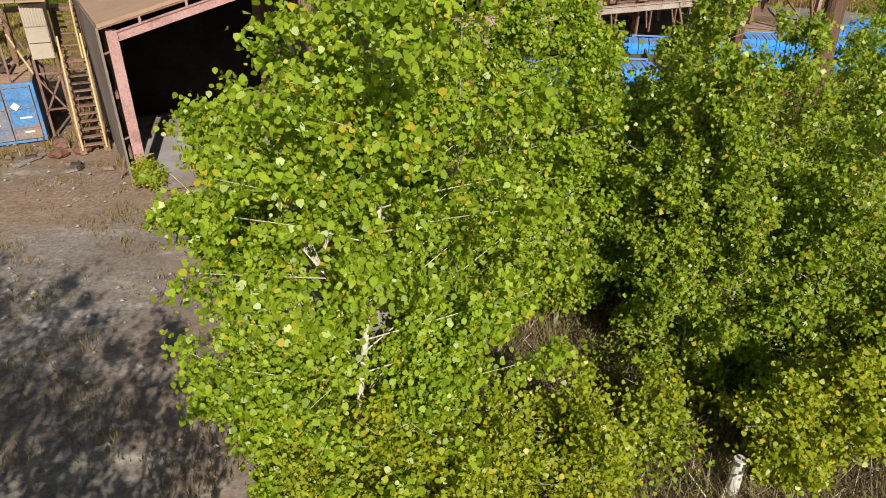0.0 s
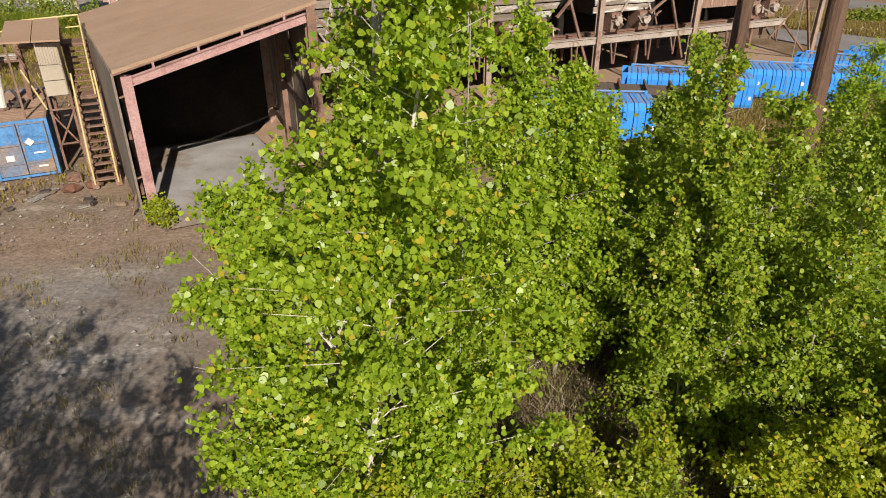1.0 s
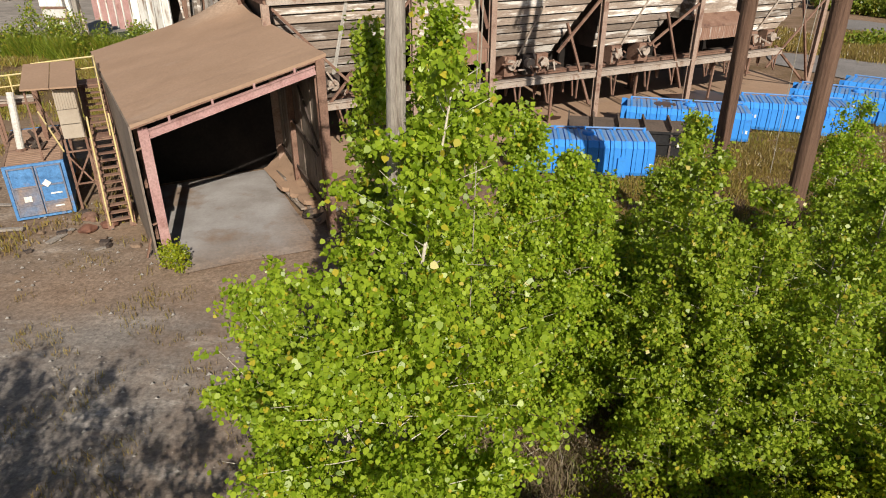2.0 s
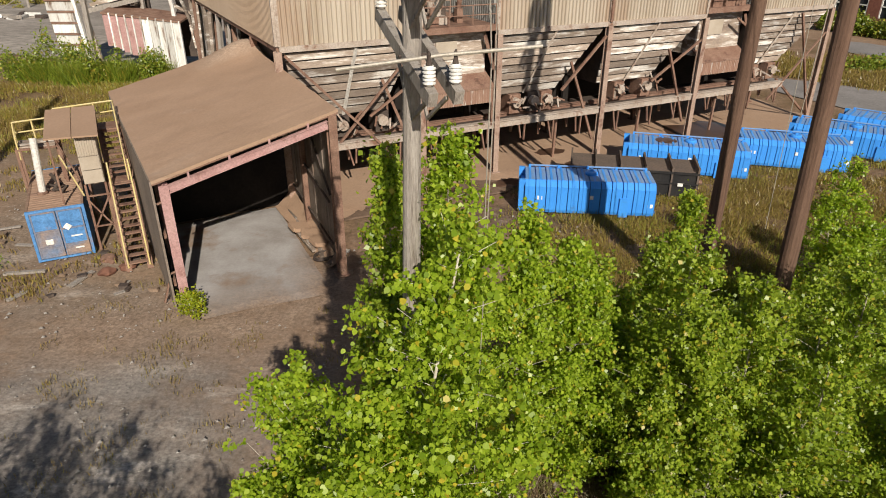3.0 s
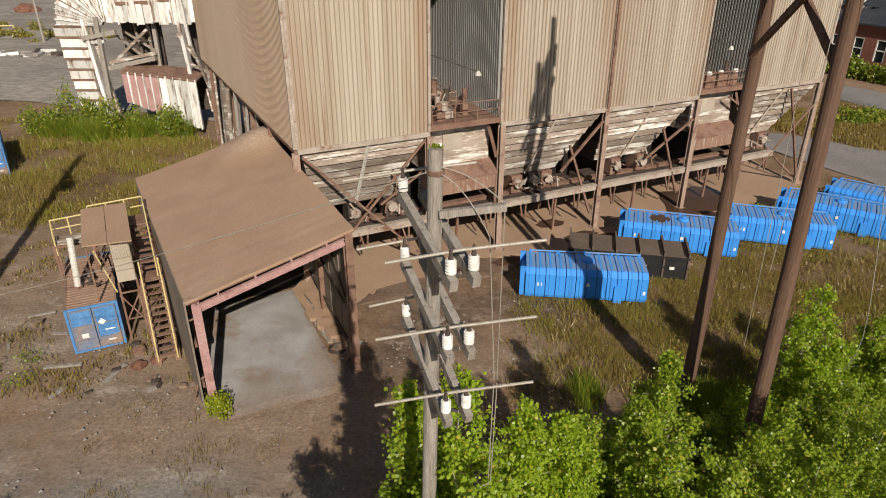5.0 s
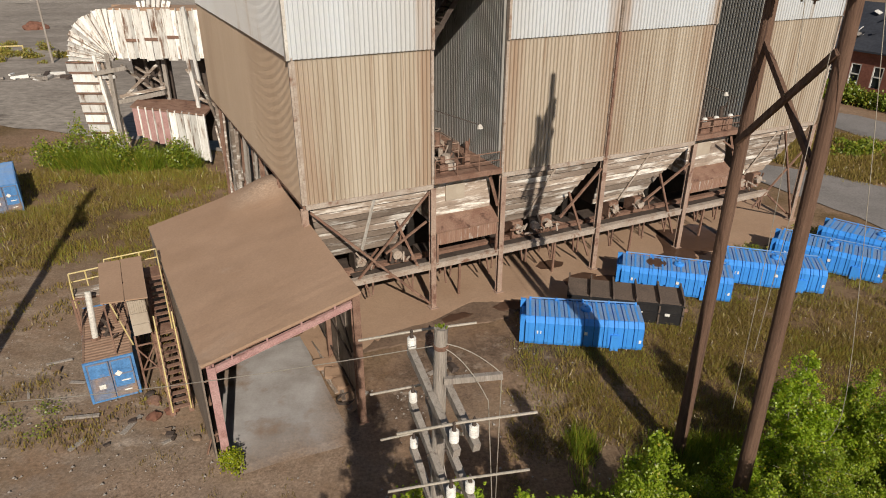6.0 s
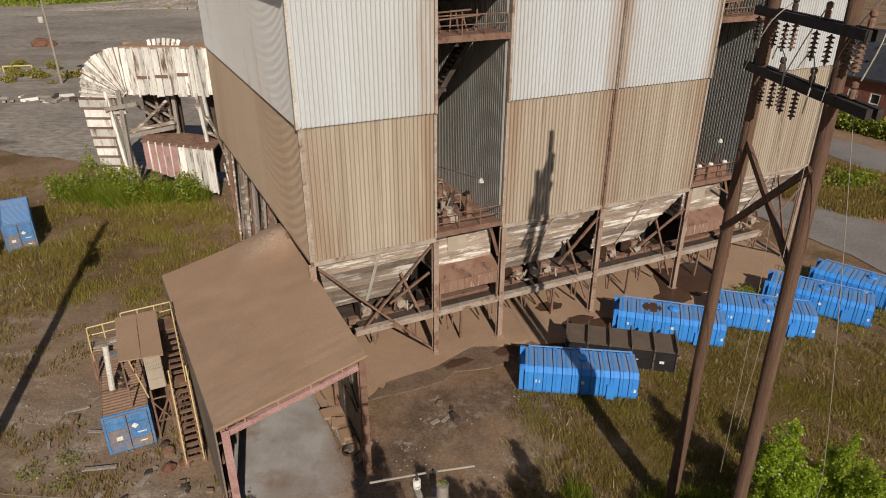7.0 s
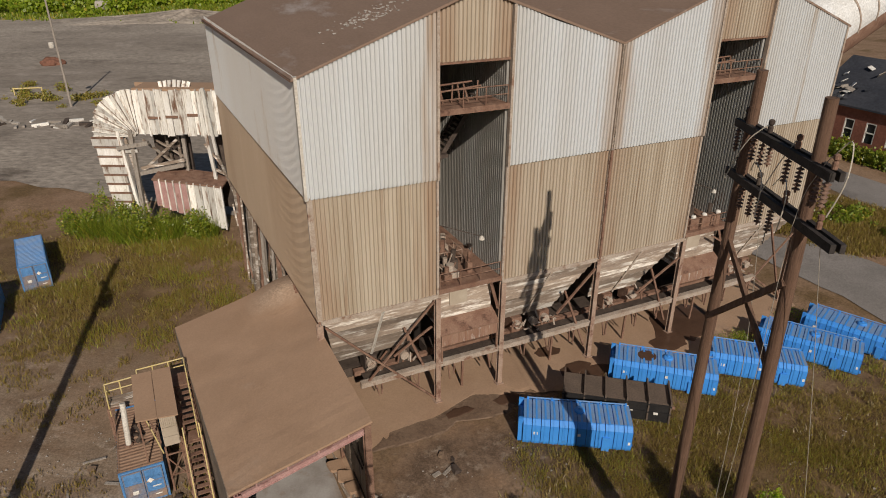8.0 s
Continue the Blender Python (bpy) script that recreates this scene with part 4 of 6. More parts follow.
        part("sandbag", bm, DUST, shed)


build_shed()


# ---- shipping containers ----
def shipping_container(m, label, length=6.06, roof=None, group="containers"):
    w, h = 2.34, 2.45
    c = thing("shipping_container", m, label, "container", group)
    body = bmesh.new()
    ribbed(body, (0.02, 0.1), (0.02, length - 0.1), lambda s: 0.15, lambda s: h - 0.08, (-1, 0), 0.28, 0.035)
    ribbed(body, (w - 0.02, 0.1), (w - 0.02, length - 0.1), lambda s: 0.15, lambda s: h - 0.08, (1, 0), 0.28, 0.035)
    box(body, (0.05, 0.06, 0.12), (w - 0.05, length - 0.06, h - 0.1))
    part("body", body, BLUE_BOX, c)
    for y in (0.0, length - 0.12):
        fr = bmesh.new()
        for x in (0.0, w - 0.12):
            box(fr, (x, y, 0), (x + 0.12, y + 0.12, h))
        for z in (0.0, h - 0.1):
            box(fr, (0.12, y + 0.01, z), (w - 0.12, y + 0.11, z + 0.1))
        part("end_frame", fr, BLUE_BOX, c)
    for z in (0.0, h - 0.1):
        for x in (0.01, w - 0.11):
            part("side_rail", made(box, (x, 0.12, z), (x + 0.1, length - 0.12, z + 0.1)), BLUE_BOX if z == 0.0 or roof else RUST_ROOF, c)
    rf = bmesh.new()
    n = 22
    rows = []
    for i in range(n * 4 + 1):
        y = 0.1 + (length - 0.2) * i / (n * 4)
        z = h - 0.05 + (0.045 if i % 4 in (2, 3) else 0.0)
        rows.append([rf.verts.new((x, y, z + 0.02 * noise.noise((x, y, 1)))) for x in (0.08, w * 0.35, w * 0.65, w - 0.08)])
    for p, q in zip(rows, rows[1:]):
        for i in range(3):
            rf.faces.new((p[i], p[i + 1], q[i + 1], q[i]))
    part("roof", rf, roof or RUST_ROOF, c, "rust-brown ribbed roof")
    for k, x in enumerate((0.14, 1.19)):
        d = part("door", made(box, (x, -0.03, 0.14), (x + 1.01, 0.03, h - 0.1)), BLUE_WORN, c, "dust-stained blue door leaf")
        for j, (z0, z1) in enumerate(((0.22, 0.62), (0.72, 1.42), (1.5, h - 0.16))):
            sheet_mat = BLUE_BOX if j == 2 or (j == 1 and k == 1) else BLUE_WORN
            part("door_panel", made(box, (x + 0.07, -0.036, z0), (x + 0.94, -0.03, z1)), sheet_mat, d)
            part("rib", made(box, (x + 0.02, -0.075, z1 + 0.005), (x + 0.99, -0.03, z1 + 0.07)), BLUE_WORN, d)
        for dx in (0.02, 0.95):
            part("stile", made(box, (x + dx, -0.06, 0.16), (x + dx + 0.05, -0.03, h - 0.14)), BLUE_WORN, d)
    bm = bmesh.new()
    box(bm, (-0.13, -0.012, -0.13), (0.13, 0, 0.13), pose(1.5, -0.08, 1.55, 0, 45, 0))
    part("placard", bm, CERAMIC, c, "white diamond placard")
    for x0, x1, z0, z1 in ((1.55, 2.0, 1.02, 1.09), (1.6, 1.95, 0.42, 0.49), (0.5, 0.8, 0.8, 1.05)):
        part("marking", made(box, (x0, -0.066, z0), (x1, -0.056, z1)), CERAMIC, c, "white marking bar")
    return c


shipping_container(yard(-12.13, -1.2, 0), "faded blue shipping container with rusty roof beside the stair")
shipping_container(yard(-19.5, 29.4, 0, 7), "blue shipping container standing alone in the grass", 7.0, roof=BLUE_TOP)
shipping_container(yard(-23.0, 22.5, 0, 2), "blue shipping container at the edge of the yard", roof=BLUE_TOP)


# ---- stair, platform, booth and canopy beside the shed ----
def build_stair():
    s = thing("access_stair", YARD, "rusty steel stair with yellow handrails and platform", "stair")
    ua, ub = -8.5, -7.62
    flights = (((-3.75, 0.05), (-0.75, 3.1), 12), ((-0.1, 3.15), (2.35, 4.75), 8))
    for (va, za), (vb, zb), n in flights:
        for u in (ua, ub):
            part("stringer", made(bar, (u, va - 0.1, za - 0.1), (u, vb + 0.1, zb), 0.24, 0.05), RUST, s)
        for i in range(n):
            f = (i + 0.5) / n
            v, z = va + (vb - va) * f, za + (zb - za) * (i + 1) / n
            part("tread", made(box, (ua + 0.04, v - 0.15, z - 0.05), (ub - 0.04, v + 0.12, z)), RUST, s)
    part("landing", made(box, (ua, -0.85, 3.06), (ub, 0.0, 3.13)), RUST, s)
    part("deck", made(box, (-10.45, 2.3, 4.72), (-7.55, 3.6, 4.82)), RUST, s, "rust-brown steel deck")
    part("deck", made(box, (-12.25, 2.4, 4.18), (-10.5, 3.6, 4.28)), RUST, s, "rust-brown steel deck")
    railing("handrail", [(ua, -3.75, 0.1), (ua, -0.75, 3.12)], 0.95, YELLOW, s, "yellow handrail", False, 0.04, 4.5)
    railing("handrail", [(ub, -3.75, 0.1), (ub, -0.75, 3.12)], 1.0, YELLOW, s, "yellow handrail", False, 0.04, 4.5)
    railing("handrail", [(ub - 0.12, -0.8, 3.15), (ub - 0.12, 2.4, 4.8), (ub - 0.12, 3.5, 4.82)], 1.05, YELLOW, s, "yellow handrail", True, 0.035, 3.4)
    railing("guard_rail", [(ub - 0.12, 3.5, 4.82), (-10.4, 3.6, 4.68)], 1.05, YELLOW, s, "pale yellow guard rail", True, 0.04, 1.0)
    railing("guard_rail", [(-10.6, 3.55, 4.3), (-12.2, 3.5, 4.25), (-12.12, 2.45, 3.75)], 1.05, YELLOW, s, "pale yellow guard rail", True, 0.04, 0.9)
    rng = random.Random(3)
    for u, z in ((-12.2, 4.2), (-10.45, 4.7), (-8.55, 4.7), (-7.65, 4.7)):
        for v in (2.45, 3.5):
            part("post", made(box, (u - 0.06, v - 0.06, 0), (u + 0.06, v + 0.06, z)), RUST, s)
    for u in (ua, ub):
        for v, z in ((-0.8, 3.0), (-2.2, 1.5)):
            part("post", made(box, (u - 0.05, v - 0.05, 0), (u + 0.05, v + 0.05, z)), RUST, s)
    for p, q in (((-9.5, 1.8, 0.2), (-9.5, 3.3, 4.6)), ((-9.6, -1.0, 1.0), (-8.7, -1.0, 2.6)), ((-8.7, -1.0, 1.0), (-9.6, -1.0, 2.6)), ((-9.6, -1.0, 1.2), (-8.6, -1.0, 1.2)), ((-9.6, -1.0, 2.7), (-8.6, -1.0, 2.7)),
                 ((ub, -0.8, 0.3), (ub, -2.2, 1.4)), ((ua, 0.0, 3.0), (ua, 2.4, 0.6))):
        part("brace", made(bar, p, q, 0.07), RUST, s)
    for i in range(9):
        bm = bmesh.new()
        x, y = -9.0 + rng.uniform(-0.5, 0.9), -2.4 + rng.uniform(-1.2, 1.0)
        bmesh.ops.create_icosphere(bm, subdivisions=2, radius=rng.uniform(0.2, 0.38), matrix=pose(x, y, 0.1, rng.uniform(0, 90), rng.uniform(0, 90)))
        for v in bm.verts:
            v.co += Vector((noise.noise(v.co * 3), noise.noise(v.co * 3 + Vector((5, 0, 0))), 0)) * 0.2
            v.co.z *= 0.55
        part("rubble_lump", bm, (RUST, EARTH_RED, DARK)[i % 3], s)


build_stair()


def build_booth():
    b = thing("control_booth", YARD, "small panelled booth on steel legs under a dusty canopy", "booth")
    u0, u1, v0, v1, z0 = -9.55, -8.72, -0.95, 1.9, 3.25
    part("body", made(box, (u0, v0 + 0.05, z0), (u1, v1, 5.35)), PANEL, b)
    bm = made(ribbed, (u0, v0 + 0.02), (u1, v0 + 0.02), lambda s: 4.55, lambda s: 5.4, (0, -1), 0.1, 0.02)
    part("panel", bm, PANEL, b, "pale ribbed front panel")
    for z in (3.28, 3.92):
        part("panel", made(box, (u0 + 0.03, v0 - 0.02, z), (u1 - 0.03, v0 + 0.03, z + 0.6)), PANEL, b, "dust-stained pale panel")
    for u in (u0, u1):
        for v in (v0, v1):
            part("leg", made(box, (u - 0.05, v - 0.05, 0), (u + 0.05, v + 0.05, z0)), RUST, b)
    for k, (ua, ub) in enumerate(((-10.66, -9.6), (-9.57, -8.55))):
        bm = bmesh.new()
        slab(bm, [(ua, -1.15 - 0.15 * k, 5.58), (ub, -1.3 - 0.15 * k, 5.58), (ub, 2.95, 5.85), (ua, 2.97, 5.85)], 0.07)
        part("canopy_sheet", bm, DUST, b, "flat canopy sheet under brown dust")
    for u, v in ((-10.55, -0.9), (-10.55, 2.7), (-8.65, 2.7)):
        part("canopy_post", made(bar, (u, v, 2.5), (u, v, 5.55 if v < 0 else 5.76), 0.08), RUST, b)
    part("canopy_post", made(bar, (-10.55, 2.4, 4.6), (-9.7, -0.7, 3.4), 0.06), RUST, b)
    part("handrail", made(bar, (-9.7, -0.8, 2.7), (-10.5, 1.9, 3.9), 0.06), YELLOW, b)


build_booth()
post = thing("white_pipe", yard(-11.48, 1.08, 2.45), "slanting whitewashed pipe standing on the container roof", "pipe")
part("pipe", made(rod, [(0, 0, 0), (0.13, 0.72, 2.45)], 0.16, n=12), WHITE, post)
part("collar", made(turned, [(0.24, 0), (0.24, 0.06), (0.19, 0.1)]), RUST, post)
gear = thing("broken_machine", yard(-10.95, 1.5, 2.45), "dark tangled machine parts on the container roof", "scrap")
rng0 = random.Random(12)
for i in range(7):
    bm = bmesh.new()
    p = Vector((rng0.uniform(-0.35, 0.35), rng0.uniform(-0.9, 0.9), 0.03))
    bar(bm, p, p + Vector((rng0.uniform(-0.5, 0.5), rng0.uniform(-0.5, 0.5), rng0.uniform(0.1, 0.6))), 0.14, 0.08)
    part("scrap_piece", bm, DARK, gear)
deck_junk = thing("stacked_boards", yard(-11.35, 3.0, 4.28), "loose dark boards stacked on the deck", "boards")
for i in range(6):
    bm = bmesh.new()
    box(bm, (-0.8, -0.1, 0), (0.8, 0.1, 0.06), pose(0, -0.45 + i * 0.16, 0.07 * (i % 2), 0, 2 * (i % 3), -8 + 3 * i))
    part("board", bm, PLANK, deck_junk)


# ---- sludge tanks ----
def sludge_tank(m, label, length=6.9, width=2.35, height=1.62, ribs=12, step=True):
    t = thing("sludge_tank", m, label, "tank", "blue tanks")
    c = 0.28
    prof = [(0.06, 0.12), (0.0, 0.3), (0.0, height - c), (c, height), (width - c, height), (width, height - c), (width, 0.3), (width - 0.06, 0.12)]

    def skin(bm, x0, x1, grow, cut=None):
        pr = [(max(-grow, y - grow) if y < width / 2 else y + grow, z + (grow if z > height / 2 else 0)) for y, z in prof]
        a = [bm.verts.new((x0, y, z)) for y, z in pr]
        b = [bm.verts.new((x1, y, z)) for y, z in pr]
        k = len(pr)
        for i in range(k):
            bm.faces.new((a[i], a[(i + 1) % k], b[(i + 1) % k], b[i]))
        bm.faces.new(a[::-1])
        bm.faces.new(b)

    # the shell's darker blue paints shade into the grooves between panels
    part("shell", made(skin, 0.1, length - 0.1, 0.0), BLUE_SHADED, t, "blue shell darkened to put shade into the grooves")
    pitch = (length - 0.2) / ribs
    for i in range(ribs):
        x = 0.1 + pitch * i
        seg = part("panel", made(skin, x, x + pitch - 0.045, 0.09), BLUE, t, "bright blue pressed steel panel")
        part("rib", made(skin, x + pitch * 0.5 - 0.1, x + pitch * 0.5 + 0.02, 0.118), BLUE, seg)
        part("lid", made(box, (x + 0.01, c - 0.02, height + 0.085), (x + pitch - 0.05, width - c + 0.02, height + 0.102)), BLUE_TOP, seg, "dust-greyed blue lid")
    # tapered rear end, skids, bumper
    bm = bmesh.new()
    box(bm, (-0.12, 0.25, 0.15), (0.12, width - 0.25, height - 0.35))
    box(bm, (-0.22, 0.1, 0.1), (0.1, 0.3, height + 0.1))
    box(bm, (-0.22, width - 0.3, 0.1), (0.1, width - 0.1, height + 0.1))
    part("end_gate", bm, BLUE, t)
    bm = bmesh.new()
    for y in (0.45, width - 0.65):
        box(bm, (-0.1, y, 0.0), (length + 0.05, y + 0.2, 0.16))
    part("skid", bm, BLUE, t)
    bm = bmesh.new()
    turned(bm, [(0.34, 0), (0.34, 0.1), (0.28, 0.16), (0.1, 0.18), (0.09, 0.26)], (length * 0.52, width * 0.55, height + 0.1), 14)
    part("hatch", bm, BLUE, t, "round blue hatch")
    if step:
        bm = bmesh.new()
        x = length * 0.72
        box(bm, (x, -0.2, 0.05), (x + 0.45, 0.02, height * 0.62))
        part("foot", bm, BLUE, t)
    for x, z in ((0.75, 0.85), (length * 0.5, 0.95), (length * 0.93, 0.6)):
        part("sticker", made(box, (x, -0.112, z), (x + 0.26, -0.095, z + 0.2)), CERAMIC, t, "white sticker")
    bm = made(rod, [(length + 0.02, width * 0.5, 0.5), (length + 0.22, width * 0.5, 0.5)], 0.1, n=10)
    part("valve", bm, DARK, t)
    # walkway rail and pipe along the rear edge of the lid
    part("lid_pipe", made(rod, [(0.3, width - 0.2, height + 0.2), (length - 0.3, width - 0.2, height + 0.2)], 0.05, n=8), BLUE_TOP, t)
    for k in range(5):
        x = 0.35 + (length - 0.7) * k / 4
        part("pipe_lug", made(box, (x - 0.06, width - 0.27, height + 0.09), (x + 0.06, width - 0.13, height + 0.24)), BLUE, t)
    return t


sludge_tank(pose(1.85, 32.6, 0, 0, 0, -1.5), "bright blue ribbed sludge tank lying in the dry grass", height=1.74)
stained = sludge_tank(pose(8.4, 39.75, 0, 0, 0, -10.5), "blue ribbed sludge tank with a dark stain on its lid", 7.2)
part("stain", made(turned, [(0.66, 0), (0.62, 0.012), (0.3, 0.014), (0.05, 0.014)], (2.3, 1.25, 1.725), 18), WET, stained, "dark sludge stain")
sludge_tank(pose(15.6, 41.3, 0, 0, 0, -11), "blue ribbed sludge tank end to end with another", 6.5, ribs=12)
sludge_tank(pose(20.2, 45.0, 0, 0, 0, -27), "blue ribbed sludge tank parked askew by the road", 7.0)
sludge_tank(pose(24.5, 47.6, 0, 0, 0, -36), "blue ribbed sludge tank behind its neighbour by the road", 7.2, ribs=9)


def black_tank(m):
    t = thing("black_tank", m, "black steel roll-off tank with rust-brown dusty cover", "tank")
    L, W, H = 7.0, 2.3, 1.5
    part("shell", made(box, (0, 0, 0.12), (L, W, H)), BLACK, t)
    part("cover", made(box, (0.05, 0.06, H), (L - 0.05, W - 0.06, H + 0.05)), BLACK_TOP, t, "dusty brown cover")
    for i in range(6):
        x = i * (L - 0.12) / 5
        bm = bmesh.new()
        box(bm, (x, -0.09, 0.1), (x + 0.1, W + 0.09, H + 0.32))
        part("rib", bm, BLACK_TOP, t)
    bm = bmesh.new()
    box(bm, (0, -0.1, H * 0.55), (L, 0.0, H * 0.55 + 0.1))
    box(bm, (0, -0.1, H - 0.08), (L, 0.0, H + 0.04))
    part("rail", bm, BLACK, t)
    for x0, x1, z0, z1 in ((3.9, 4.3, 0.98, 1.22), (3.6, 4.6, 0.85, 0.92)):
        part("marking", made(box, (x0, -0.11, z0), (x1, -0.1, z1)), CERAMIC, t, "white marking bar")
    for x in (1.4, 3.1, 5.9):
        part("sticker", made(box, (x, -0.12, 0.75), (x + 0.28, -0.1, 0.93)), CERAMIC, t)
    part("valve", made(rod, [(L, W * 0.4, 0.7), (L + 0.35, W * 0.4, 0.7)], 0.12, n=10), RUST, t)
    part("skid", made(box, (-0.05, 0.4, 0), (L + 0.05, 0.65, 0.14)), BLACK, t)
    part("skid", made(box, (-0.05, W - 0.65, 0), (L + 0.05, W - 0.4, 0.14)), BLACK, t)


black_tank(pose(4.6, 36.05, 0, 0, 0, -7.0))


# ---- near power pole ----
def insulator(bm, at, h=0.36, r=0.1):
    pr = [(r * 0.45, 0)]
    for k in range(5):
        z = 0.03 + h * 0.8 * k / 5
        pr += [(r, z), (r, z + h * 0.06), (r * 0.72, z + h * 0.085), (r * 0.72, z + h * 0.155)]
    pr += [(r * 0.6, h * 0.86), (r * 0.45, h * 0.9)]
    turned(bm, pr, at, 14)


def cap(bm, at, r=0.05):
    turned(bm, [(r * 1.3, 0), (r, 0.04), (r * 0.6, 0.1), (r * 0.8, 0.13), (r * 0.3, 0.17)], at, 8)


def near_pole():
    p = thing("utility_pole", pose(-0.92, 8.82, 0), "weathered grey wooden power pole with three tiers of crossarms", "power pole")
    part("pole", made(rod, [(-0.38, 0, 0), (-0.25, 0, 5), (-0.13, 0, 10), (0.0, 0.0, 16.25)], 0.175, 0.11, 14), WOOD_GREY, p)
    # each tier: two timbers either side of the pole, falling towards the insulators at their lower ends
    d = Vector((-0.44, 0.898, 0))
    n = Vector((0.898, 0.44, 0))
    along = Vector((0.98, 0.2, 0))
    h = 0.27
    for k, (z, back, reach) in enumerate(((14.78, 15.25, 1.0), (13.5, 14.05, 0.9), (12.28, 12.95, 0.85))):
        slope = (back - z) / (reach + 1.0)
        mid_z = z + slope * reach
        for side in (-1, 1):
            mid = n * (0.17 * side)
            a, b = mid - d * (reach + 0.12), mid + d * 1.1
            arm = part("crossarm", made(bar, (a.x, a.y, z - 0.1 - 0.12 * slope), (b.x, b.y, back - 0.1 + 0.1 * slope), 0.12, 0.18), WOOD_GREY, p, "grey timber crossarm")
            for e, zz in ((mid - d * reach, z), (mid + d, back)):
                if k > 0 and side > 0 and zz == back:
                    continue
                dark = side > 0 and zz == back
                part("insulator", made(insulator, (e.x, e.y, zz), h, 0.08), BROWN_GLAZE if dark else CERAMIC, arm, "brown ribbed insulator" if dark else "white ribbed porcelain insulator")
                part("insulator_cap", made(cap, (e.x, e.y, zz + h * 0.88), 0.032), DARK, arm)
        # bars lying across the insulators
        for at, zz, left, right in ((-reach, z, (1.05, 1.2, 1.25)[k], (1.15, 1.15, 1.2)[k]), (1.0, back, (1.1, 0.95, 0.8)[k], (1.0, 0.15, 0.15)[k])):
            c = d * at
            a, b = c - along * left, c + along * right
            bm = made(rod, [(a.x, a.y, zz + h - 0.06), (c.x, c.y, zz + h + 0.08), (b.x, b.y, zz + h + 0.16)], 0.024, n=8)
            part("bus_bar", bm, WIRE, p, "pale bus bar tied across the insulators")
        for side in (-1, 1):
            q = n * (0.12 * side)
            part("arm_brace", made(bar, (q.x, q.y, mid_z - 0.95), (q.x + d.x * 0.7, q.y + d.y * 0.7, mid_z - 0.1 + slope * 0.7), 0.035, 0.05), WOOD_GREY, p)
            part("arm_brace", made(bar, (q.x, q.y, mid_z - 0.95), (q.x - d.x * 0.7, q.y - d.y * 0.7, mid_z - 0.25 - slope * 0.7), 0.035, 0.05), WOOD_GREY, p)
        part("bolt", made(rod, [(-0.24, -0.11, mid_z - 0.1), (0.24, 0.11, mid_z - 0.1)], 0.022, n=6), DARK, p)
        part("bolt", made(rod, [(-0.03, -0.16, mid_z - 0.35), (-0.03, 0.16, mid_z - 0.35)], 0.03, n=6), DARK, p)
    part("side_arm", made(bar, (0.06, -0.12, 15.3), (1.02, -0.05, 15.42), 0.09, 0.11), WOOD_GREY, p, "short grey side arm")
    part("pole_strap", made(turned, [(0.12, 0), (0.127, 0.01), (0.127, 0.07), (0.12, 0.08)], (0, 0, 15.86), 14), RUST, p)
    curve = lambda a, b, sag, k=10: [Vector(a).lerp(Vector(b), i / k) - Vector((0, 0, sag * 4 * (i / k) * (1 - i / k))) for i in range(k + 1)]
    for pts in (curve((0.08, -0.08, 16.0), (1.0, -0.06, 15.46), -0.1), curve((0.08, -0.08, 15.9), (0.8, -0.2, 15.0), -0.15),
                [(1.0, -0.06, 15.4), (1.0, -0.1, 12), (0.9, -0.1, 6), (0.85, 0, 0.0)], [(0.8, -0.2, 15.0), (0.95, -0.2, 12.5), (0.92, -0.1, 9.0)],
                curve((-0.1, 0, 15.9), (-15.5, 5.0, 9.5), 0.25)):
        part("wire", made(rod, pts, 0.009, n=5), WIRE, p, "slack old wire")
    bm = bmesh.new()
    for i in range(22):
        a = rng0.uniform(0, 6.28)
        r = rng0.uniform(0, 0.07)
        bar(bm, (r * math.cos(a), r * math.sin(a), 16.23), (1.5 * r * math.cos(a), 1.5 * r * math.sin(a), 16.27 + rng0.uniform(0, 0.05)), 0.018)
    part("moss", bm, WEED, p, "moss on the pole top")


near_pole()


# ---- H-frame pylon ----
def suspension(bm, at, n=6, r=0.12):
    pr = [(0.02, 0.0)]
    for k in range(n):
        z = -0.06 - 0.13 * k
        pr += [(0.04, z), (r, z - 0.04), (r, z - 0.06), (0.04, z - 0.08)]
    pr += [(0.03, -0.13 * n - 0.1)]
    turned(bm, pr[::-1], at, 10)


